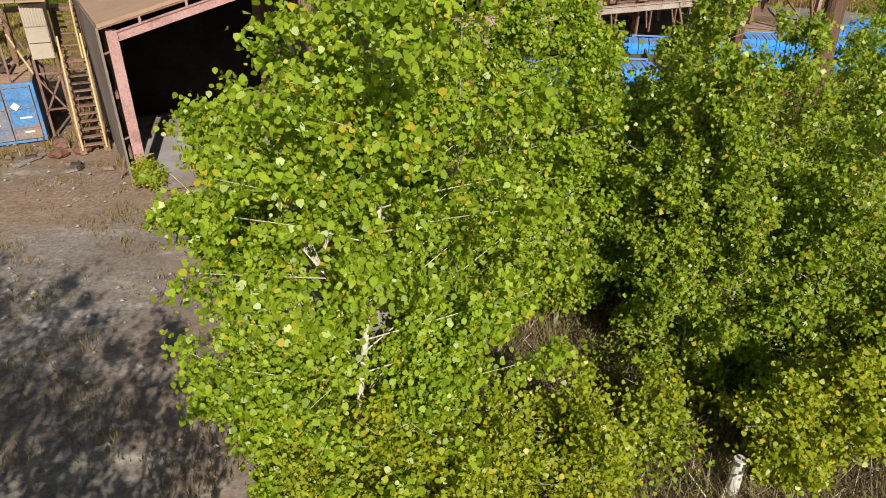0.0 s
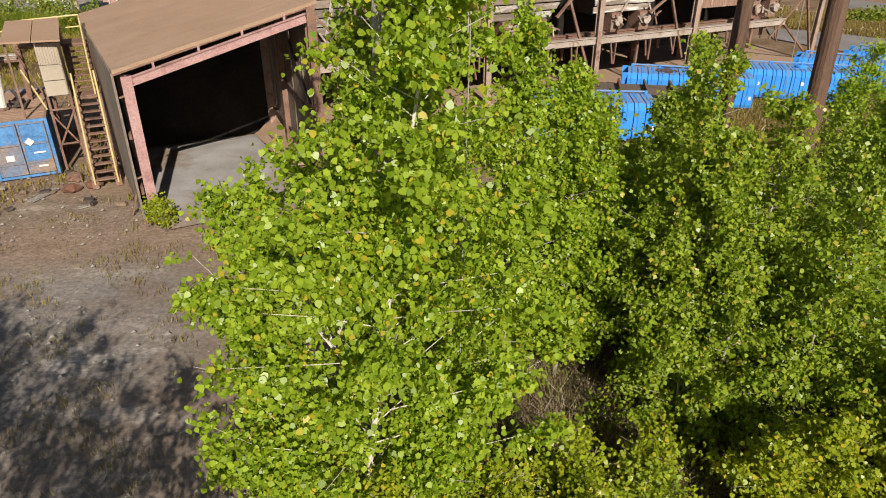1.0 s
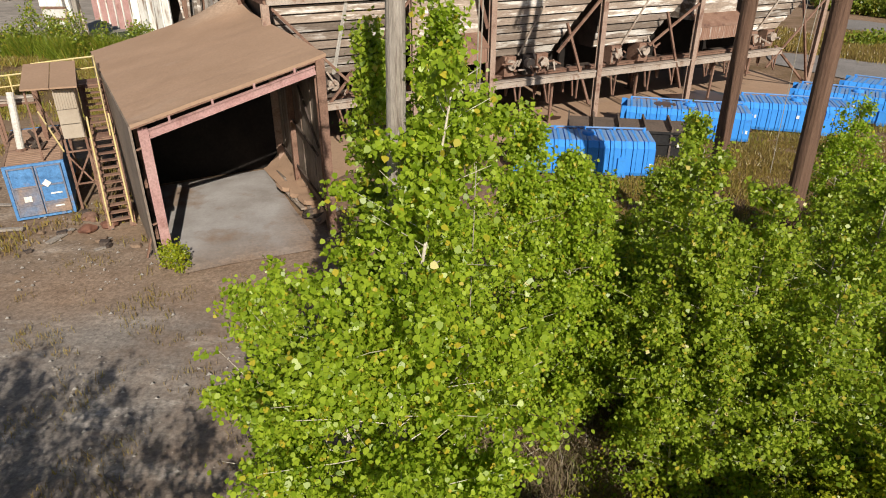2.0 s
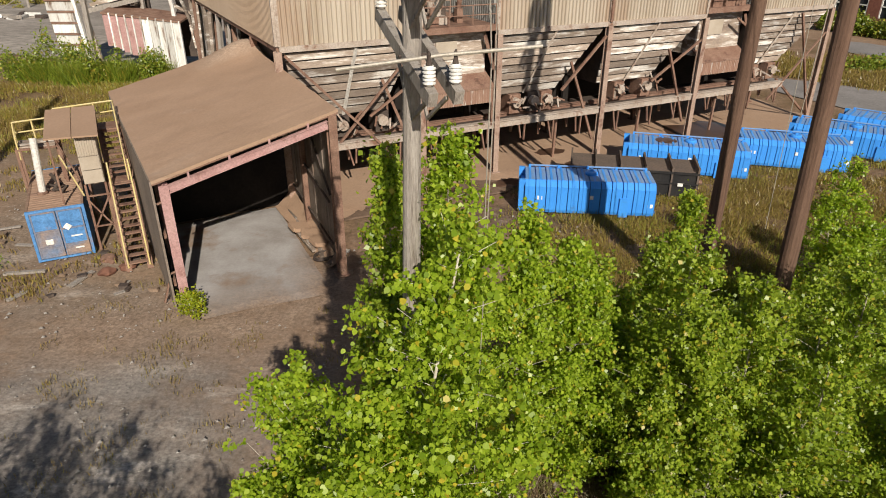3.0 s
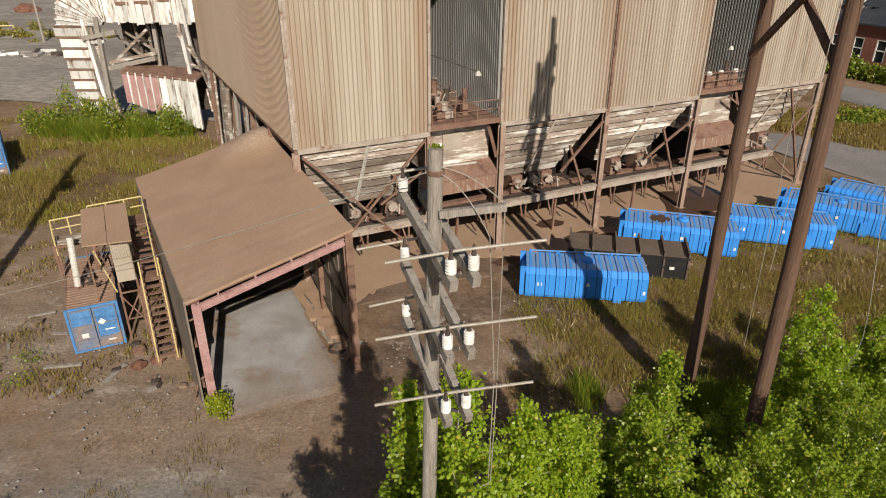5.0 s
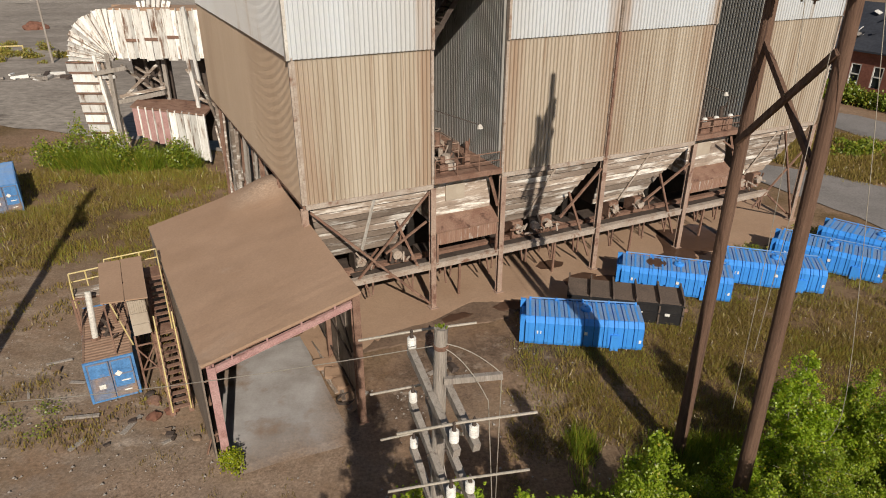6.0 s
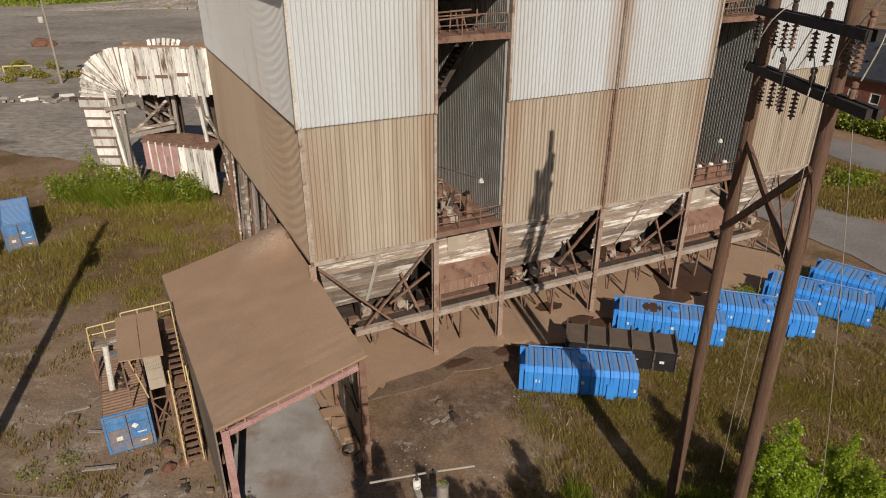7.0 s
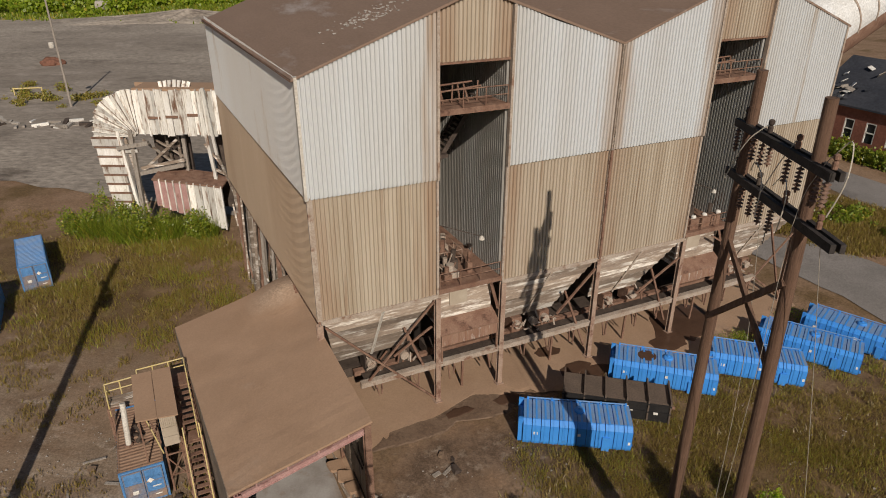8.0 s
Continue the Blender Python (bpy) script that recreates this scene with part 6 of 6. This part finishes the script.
    # timber trestle
    for p, q, w in (((-10.9, -0.2, 10.7), (-10.1, -0.2, 0.3), 0.3), ((-9.6, -0.1, 10.9), (-9.95, -0.1, 0.2), 0.4), ((-10.5, 0.3, 10.0), (-9.3, 0.3, 0.3), 0.26), ((-11.2, -0.3, 9.0), (-7.9, -0.3, 9.6), 0.4), ((-11.0, -0.1, 8.6), (-9.2, -0.1, 8.7), 0.3),
                    ((-9.6, 0.3, 6.1), (-4.8, 0.3, 7.1), 0.4), ((-9.5, 0.55, 6.6), (-4.8, 0.55, 7.55), 0.29), ((-9.3, 0.6, 6.4), (-5.3, 0.6, 9.7), 0.26), ((-9.0, 0.9, 9.6), (-5.6, 0.9, 6.6), 0.22), ((-8.0, 1.6, 9.4), (-5.0, 1.6, 7.4), 0.2), ((-7.0, 1.8, 10.4), (-6.2, 1.8, 3.0), 0.24),
                    ((-4.8, 1.2, 10.6), (-4.95, 1.2, 2.0), 0.36), ((-5.6, 1.6, 10.4), (-5.5, 1.6, 3.0), 0.26), ((-1.9, 0.0, 10.6), (-1.2, 0.0, 0.2), 0.32), ((-1.5, -0.25, 15.2), (-1.0, -0.25, 8.4), 0.28), ((-1.1, -0.25, 8.9), (0.3, -0.25, 4.0), 0.24),
                    ((-2.3, 0.2, 9.4), (-0.6, 0.2, 6.8), 0.2), ((-1.6, 0.3, 6.6), (0.9, 0.3, 5.4), 0.24), ((0.2, 0.3, 9.5), (1.6, 0.4, 0), 0.4), ((1.2, 0.3, 6), (0.9, 0.4, 0), 0.3), ((2.2, 0.0, 6.5), (2.4, 0.2, 0), 0.4)):
        part("timber", made(bar, p, q, w), (GALLERY_BOARD if w in (0.3, 0.32, 0.28) else WOOD_GREY if w in (0.36, 0.4) else PLANK), g, "weathered trestle timber")
    # dark boxes added behind the trestle for the gallery's shaded inside
    bm = bmesh.new()
    box(bm, (ex + 0.2, 2.6, 2.5), (ex + 4.0, 3.0, zb))
    box(bm, (ex + 6.6, 2.6, 1.5), (ex + 8.8, 3.0, zb))
    part("inner_wall", bm, DARK, g)
    # low lean-to run
    z0 = 6.1
    for i in range(10):
        x0 = ex + 1.3 + i * 0.7
        bm = bmesh.new()
        box(bm, (x0, -1.6 + 0.03 * (i % 2), max(0.1, 3.2 - 0.28 * i)), (x0 + 0.6, -1.5, z0 - 0.08 * i))
        part("board", bm, GALLERY_BOARD if i > 4 else PINK, g)
        part("batten", made(box, (x0 + 0.58, -1.72, max(0.1, 3.1 - 0.28 * i)), (x0 + 0.7, -1.48, z0 - 0.08 * i + 0.05)), GALLERY_BOARD, g)
    bm = bmesh.new()
    slab(bm, [(ex + 1.2, -1.7, z0 + 0.1), (ex + 8.4, -1.7, z0 - 0.7), (ex + 8.4, 1.4, z0 - 0.4), (ex + 1.2, 1.4, z0 + 0.5)], 0.15)
    part("lean_to_roof", bm, RUST, g)


gallery()


def brick_hall():
    h = thing("brick_hall", pose(46.5, 104.65, 0, 0, 0, -57), "long red brick hall with pale-framed windows and dark roof", "building")
    L, D, H = 19.0, 16.0, 6.7
    wall = bmesh.new()
    wins = [(2.3 + 3.2 * i, 2.3 + 3.2 * i + 1.5) for i in range(5)]
    z0, z1 = 1.9, 4.8
    edges = [0.0] + [e for w in wins for e in w] + [L]
    for i in range(0, len(edges) - 1, 2):
        box(wall, (edges[i], 0, 0), (edges[i + 1], 0.4, H))
    for a, b in wins:
        box(wall, (a, 0, 0), (b, 0.4, z0))
        box(wall, (a, 0, z1), (b, 0.4, H))
    box(wall, (0, 0.4, 0), (0.4, D, H))
    box(wall, (0.4, D - 0.4, 0), (L, D, H))
    box(wall, (0.5, 1.6, 0), (L, 1.8, H - 0.2))
    part("wall", wall, BRICK, h, "dark red brick wall")
    for a, b in wins:
        w = part("window", made(box, (a, 0.18, z0), (b, 0.22, z1)), GLASS, h, "tall pane behind pale frame")
        bm = bmesh.new()
        for x in (a, b - 0.16):
            box(bm, (x, 0.02, z0), (x + 0.16, 0.17, z1))
        for z in (z0 - 0.15, (z0 + z1) / 2 - 0.06, z1 - 0.15):
            box(bm, (a + 0.16, 0.02, z), (b - 0.16, 0.17, z + 0.15))
        part("frame", bm, CERAMIC, w)
    bm = bmesh.new()
    slab(bm, [(-0.6, -0.6, H), (L, -0.6, H), (L, D * 0.5, H + 5.5), (-0.6, D * 0.5, H + 5.5)], 0.25)
    slab(bm, [(-0.6, D * 0.5, H + 5.5), (L, D * 0.5, H + 5.5), (L, D + 0.6, H), (-0.6, D + 0.6, H)], 0.25)
    part("roof", bm, ROOF_DARK, h, "dark felt roof")
    rng = random.Random(9)
    for i in range(26):
        x, y = rng.gauss(3.2, 2.6), abs(rng.gauss(0.6, 2.0))
        k = rng.uniform(0.3, 1.0)
        bm = bmesh.new()
        box(bm, (-0.9 * k, -0.5 * k, 0), (0.9 * k, 0.5 * k, 0.08), pose(x, y, H + 0.35 + 5.5 * (y + 0.6) / (D * 0.5 + 0.6), rng.uniform(10, 50), rng.uniform(-25, 25), rng.uniform(-60, 60)))
        part("roof_scrap", bm, (CERAMIC, ROOF_DARK, WOOD_GREY)[i % 3], h, "torn sheet strewn on the roof")


brick_hall()
duct = thing("round_duct", pose(30.4, 68.1, 0), "large white round duct beside the mill", "duct")
axis = [Vector((-10.5, -8.2, 17.8)), Vector((8.1, 6.3, 26.2))]
part("pipe", made(rod, axis, 3.1, n=36), CHUTE_WHITE, duct)
run = (axis[1] - axis[0]).normalized()
for k in range(5):
    a = axis[0].lerp(axis[1], 0.5 + 0.11 * k)
    part("hoop", made(rod, [a - run * 0.1, a + run * 0.1], 3.16, n=36), TRIM, duct)
part("cradle", made(rod, [axis[0].lerp(axis[1], 0.1) + Vector((0, 0, -0.95)), axis[1] + Vector((0, 0, -0.95))], 2.95, n=36), RUST, duct, "rusty cradle plate under the duct")


# ---- grass, weeds, stones ----
def tufts(name, areas, count, h, w, material, label, seed=1, lean=0.35, blades=5, spread=0.12, category="grass", keep=None, scale_noise=0.25, cut=-0.1):
    """Blades in tufts, thrown over plan areas (boxes x0, y0, x1, y1) where a noise allows."""
    rng = np.random.default_rng(seed)
    sizes = np.array([(a[2] - a[0]) * (a[3] - a[1]) for a in areas], float)
    spots = []
    tries = 0
    while len(spots) < count and tries < count * 6:
        tries += 1
        a = areas[rng.choice(len(areas), p=sizes / sizes.sum())]
        x, y = rng.uniform(a[0], a[2]), rng.uniform(a[1], a[3])
        if noise.noise((x * scale_noise, y * scale_noise, seed)) < cut + rng.uniform(-0.15, 0.15):
            continue
        if keep and not keep(x, y):
            continue
        spots.append((x, y))
    n = len(spots) * blades
    p = np.repeat(np.array(spots), blades, 0) + rng.normal(0, spread, (n, 2))
    hh = h * rng.uniform(0.4, 1.2, n)
    a = rng.uniform(0, 2 * np.pi, n)
    b = rng.uniform(0, 2 * np.pi, n)
    ln = hh * lean * rng.uniform(0.2, 1.6, n)
    ww = w * rng.uniform(0.6, 1.3, n)
    z = np.full(n, -0.02)
    v = np.stack([np.stack([p[:, 0] - np.cos(a) * ww, p[:, 1] - np.sin(a) * ww, z], 1), np.stack([p[:, 0] + np.cos(a) * ww, p[:, 1] + np.sin(a) * ww, z], 1), np.stack([p[:, 0] + np.cos(b) * ln, p[:, 1] + np.sin(b) * ln, hh], 1)], 1).reshape(-1, 3)
    ob = soup(name, v, np.arange(n * 3).reshape(-1, 3), material)
    return tagged(ob, label, category, kind="stuff")


def to_uv(x, y):
    p = YARD.inverted() @ Vector((x, y, 0))
    return p.x, p.y


def open_ground(x, y):
    u, v = to_uv(x, y)
    if -7.2 < u < 0.6 and -10.5 < v < 8.5:
        return False
    if u > 0.6 and v > (-3.0 if u > 11 else -5.5):
        return False
    return True


def thicket(name, spots, leaf, per, size, label, seed=1, category="bushes"):
    """Leafy clumps at (x, y, radius, height), each a cloud of leaves thinner at its rim."""
    rng = np.random.default_rng(seed)
    pts = []
    for x, y, r, h in spots:
        n = int(per * r * r * max(h, 0.6))
        d = rng.normal(0, 1, (n, 3))
        d /= np.linalg.norm(d, axis=1)[:, None]
        k = rng.uniform(0.25, 1.0, (n, 1)) ** 0.5
        lump = 1 + 0.35 * np.sin(d[:, :1] * 5 + x) * np.cos(d[:, 1:2] * 4 + y)
        p = d * k * lump * np.array([r, r, h * 0.55]) + np.array([x, y, h * 0.5])
        pts.append(p[p[:, 2] > 0.02])
    v, f = leaves(rng, np.concatenate(pts), size, size * 0.4)
    return tagged(soup(name, v, f, leaf), label, category, kind="stuff")


rs = random.Random(77)
tufts("grass", [(1, 18, 30, 42)], 24000, 0.13, 0.018, GRASS, "dry yellow-green grass among the tanks", 2, keep=lambda x, y: open_ground(x, y) and noise.noise((x * 0.9, y * 0.9, 4)) > -0.2, cut=0.02, scale_noise=0.16, spread=0.2)
tufts("grass", [(-64, 22, -12, 66)], 7000, 0.27, 0.03, GRASS, "dry yellow-green grass beside the gallery", 3, keep=lambda x, y: open_ground(x, y) and noise.noise((x * 0.5, y * 0.5, 8)) > -0.25, cut=0.08, scale_noise=0.22, spread=0.16)
tufts("grass", [(-44, 40, -21, 59)], 2200, 0.45, 0.025, GRASS_FRESH, "fresh yellow-green grass beside the mill", 12, keep=open_ground, cut=0.15, scale_noise=0.3, spread=0.5)
tufts("grass", [(1.5, 31.3, 9.5, 32.4), (8, 38.4, 22, 40.6), (20, 40.5, 29, 44.5)], 900, 0.4, 0.02, GRASS_FRESH, "yellow-green grass along the tanks", 13, cut=-0.1, scale_noise=0.5, spread=0.2)
tufts("grass", [(2, 24, 26, 36)], 4200, 0.24, 0.02, GRASS_FRESH, "yellow-green grass in patches before the tanks", 15, keep=open_ground, cut=0.08, scale_noise=0.35, spread=0.35)
tufts("grass", [(-16, 4, -4, 24)], 800, 0.2, 0.012, GRASS, "thin grass sprouting in the gravel", 4, keep=open_ground, cut=0.12, scale_noise=0.5)
tufts("tall_grass", [(4, 14, 20, 25)], 9000, 0.9, 0.022, WEED, "tall green grass round the pylon", 5, spread=0.18, cut=-0.2)
tufts("dead_brush", [(-2, 5, 8, 15)], 5200, 0.45, 0.015, STRAW, "dead brown brush under the trees", 6, lean=0.9, spread=0.2, cut=-0.6)
tufts("weeds", [(-43.5, 59.6, -41.2, 61.4), (-39.8, 58.8, -36.6, 61.2), (-36.2, 59.8, -34.0, 61.8), (-32.3, 60.4, -30.6, 62.0)], 1300, 1.9, 0.05, WEED, "tall green weeds before the gallery", 7, spread=0.45, blades=8, cut=-0.3, scale_noise=0.8, lean=0.6)
tufts("weeds", [(-46, 56.5, -29, 62.0)], 900, 0.5, 0.045, GRASS_FRESH, "yellow-green weeds round the gallery foot", 14, spread=0.5, blades=7, cut=0.0, scale_noise=0.3, lean=0.5)
thicket("gallery_bushes", [(-45.5 + i * 1.35 + rs.uniform(-0.5, 0.5), 60.6 + rs.uniform(-1.6, 0.9) - 0.02 * i, rs.uniform(0.8, 1.6), rs.uniform(3.0, 5.2) if 2 < i < 8 else rs.uniform(1.4, 3.4)) for i in range(13) if i % 3 or i < 6], WEED, 210, 0.2, "dense green weeds before the gallery", 71)
tufts("road_grass", [(28, 63, 52, 82)], 7000, 0.45, 0.05, GRASS, "rank yellow grass between the roads", 8, spread=0.5, cut=-0.2, scale_noise=0.1, keep=lambda x, y: 97.5 < x + y < 120.0)
thicket("verge_bushes", [(34 + 13 * k + rs.uniform(-1, 1), 79 - 13.5 * k + rs.uniform(-4, 2), rs.uniform(0.7, 1.6), rs.uniform(0.5, 1.5)) for k in [rs.uniform(0.2, 1) for i in range(16)]] + [(46 + i * 0.8, 100.5 - i * 1.25, 1.5, rs.uniform(1.4, 2.8)) for i in range(9)], WEED, 150, 0.32, "green bushes along the road verge", 72)
thicket("far_scrub", [(rs.uniform(-300, -150), rs.uniform(245, 330), rs.uniform(4, 9), rs.uniform(2.5, 7)) for i in range(90)] + [(rs.uniform(-170, -60), rs.uniform(290, 340), rs.uniform(4, 9), rs.uniform(2.5, 6)) for i in range(60)], LEAF_DARK, 3.2, 1.3, "green scrub beyond the cinder yard", 73)
tufts("scrub_grass", [(-280, 235, -60, 330)], 6000, 1.2, 0.5, WEED, "rough grass beyond the cinder yard", 9, spread=2.5, cut=-0.6, scale_noise=0.02)
tufts("tussocks", [(-46, 38, -20, 60)], 1300, 0.42, 0.03, GRASS, "yellow-brown grass tussocks beside the mill", 16, keep=open_ground, cut=0.08, scale_noise=0.18, spread=0.22, blades=16, lean=0.7)
tufts("tussocks", [(1, 20, 30, 40)], 1700, 0.32, 0.025, GRASS, "yellow-brown grass tussocks before the tanks", 17, keep=open_ground, cut=0.0, scale_noise=0.3, spread=0.2, blades=16, lean=0.7)
thicket("undergrowth", [(rs.uniform(2.5, 14), rs.uniform(9, 19), rs.uniform(0.5, 1.0), rs.uniform(0.5, 1.5)) for i in range(46)], LEAF_DARK, 700, 0.09, "leafy undergrowth beneath the birches", 74)
thicket("grass_clumps", [(rs.uniform(-27, -21), rs.uniform(17, 26), 0.7, 0.6) for i in range(7)] + [(18.4 + rs.uniform(-1.4, 1.4), 45.9 + rs.uniform(-0.5, 0.5), 0.6, 0.8) for i in range(7)] + [(25.4 + rs.uniform(-1.5, 1.5), 49.7 + rs.uniform(-1, 1), 0.7, 0.9) for i in range(6)], WEED, 500, 0.1, "low green clumps in the dirt", 75)


# ---- far yard ----
def far_yard():
    p = thing("utility_pole", pose(-79.4, 113.6, 0), "thin grey utility pole far across the yard", "power pole")
    part("pole", made(rod, [(0.4, 0, 0), (0.3, 0, 22)], 0.22, 0.14, 10), WOOD_GREY, p)
    part("crossarm", made(bar, (-1.6, 0, 21), (1.0, 0, 21.1), 0.2), WOOD_GREY, p)
    part("transformer", made(turned, [(0.4, 0), (0.46, 0.2), (0.46, 0.9), (0.3, 1.0)], (-0.3, -0.4, 10.5), 12), WHITE, p)
    bm = bmesh.new()
    bmesh.ops.create_icosphere(bm, subdivisions=4, radius=1.0)
    for v in bm.verts:
        v.co = Vector((v.co.x * 2.8, v.co.y * 2.4, max(-0.2, v.co.z * 1.7))) * (1 + 0.25 * noise.noise(v.co * 2.5))
    ob = part("earth_pile", bm, EARTH_RED, None)
    ob.matrix_world = pose(-108.9, 153.5, 0)
    tagged(ob, "rust-red heap of earth in the yard", "heap")
    b = thing("barrier", pose(-95.6, 121.3, 0, 0, 0, 18), "pale yellow pipe barrier in the grass", "barrier")
    part("rail", made(rod, [(0, 0, 1.3), (5.2, 0, 1.3)], 0.14, n=8), YELLOW, b)
    for x in (0.1, 5.1):
        part("post", made(rod, [(x, 0, 0), (x, 0, 1.3)], 0.14, n=8), YELLOW, b)
    for i in range(26):
        r = random.Random(90 + i)
        bm = bmesh.new()
        s = r.uniform(0.3, 0.9)
        box(bm, (-s * r.uniform(0.8, 3.2), -s * 0.4, 0), (s, s * 0.4, s * 0.6))
        bmesh.ops.bevel(bm, geom=bm.edges[:], offset=s * 0.1, segments=1)
        ob = part("rubble_block", bm, (STONE, DARK, WOOD_GREY, CERAMIC)[i % 4], None)
        ob.matrix_world = pose(-80 + r.uniform(-6, 12), 101.5 + r.uniform(-2.5, 2.5) + i * 0.02, 0, r.uniform(-8, 8), r.uniform(-12, 12), r.uniform(0, 180))
        tagged(ob, "broken block in a heap of rubble", "rubble", "rubble heap")
    c = thing("concrete_pipe", pose(-165, 268, 0, 0, 0, 12), "pale concrete pipe lying in the scrub", "pipe")
    part("pipe", made(rod, [(0, 0, 1.9), (13, 0, 1.9)], 1.9, n=20, cap=False), STONE, c)
    # solid black plug stands in for the shaded hollow of the pipe
    part("bore", made(rod, [(0.05, 0, 1.9), (12.9, 0, 1.9)], 1.55, n=20), SHADE_BLACK, c)
    sheet("ground_berm", LOT, [(-165, 235), (-120, 250), (-85, 262), (-70, 250), (-100, 235), (-150, 222)], 0.4, "low grey berm of cinders", "berm", 4.0, 4.0, 41, swell=3.5)
    thicket("yard_weeds", [(-86 + rs.gauss(0, 9), 118 + rs.gauss(0, 4), rs.uniform(0.4, 1.5), rs.uniform(0.3, 1.7)) for i in range(34)], GRASS_FRESH, 170, 0.3, "dry weeds in the cinder yard", 76)


far_yard()


def debris():
    for i in range(22):
        r = random.Random(300 + i)
        s = r.uniform(0.1, 0.28)
        bm = bmesh.new()
        long = r.uniform(1, 4.5) if i % 3 == 0 else 1.0
        box(bm, (-s * long, -s * 0.6, 0), (s * long, s * 0.6, s * (0.3 if long > 1 else 0.8)))
        for v in bm.verts:
            v.co += Vector((r.uniform(-0.3, 0.3), r.uniform(-0.3, 0.3), r.uniform(-0.1, 0.2) * (v.co.z > 0))) * s * (0.2 if long > 1 else 1)
        bmesh.ops.bevel(bm, geom=bm.edges[:], offset=s * 0.08, segments=1)
        ob = part("debris_piece", bm, WOOD_GREY if long > 1 else (STONE, EARTH, DARK)[i % 3], None)
        x, y = ((-18.0, 23.4), (-15.5, 23.6), (-2.5, 30.5), (-22.5, 26.5))[i % 4]
        ob.matrix_world = pose(x + r.gauss(0, 1.0), y + r.gauss(0, 0.8), -0.03, 0, 0, r.uniform(0, 180))
        tagged(ob, "grey splintered board on the dirt" if long > 1 else "broken lump lying on the dirt", "debris", "yard debris")


debris()


def stones():
    rng = np.random.default_rng(3)
    v, f = [], []
    for i in range(9000):
        x, y = rng.uniform(-30, -3), rng.uniform(5, 36)
        if i > 6500:
            x, y = rng.uniform(-3, 26), rng.uniform(22, 40)
        if noise.noise((x * 0.4, y * 0.4, 9)) < rng.uniform(-0.3, 0.4) or not open_ground(x, y):
            continue
        s = 0.018 + 0.075 * rng.random() ** 4
        base = len(v)
        for dx, dy, dz in ((1, 0, 0), (-0.4, 0.9, 0), (-0.5, -0.8, 0), (0.1, 0.05, 0.9)):
            v.append((x + dx * s * rng.uniform(0.7, 1.4), y + dy * s * rng.uniform(0.7, 1.4), 0.01 + dz * s))
        f += [(base, base + 1, base + 3), (base + 1, base + 2, base + 3), (base + 2, base, base + 3)]
    tagged(soup("gravel", v, f, STONE), "pale loose stones on the yard ground", "gravel", kind="stuff")


stones()
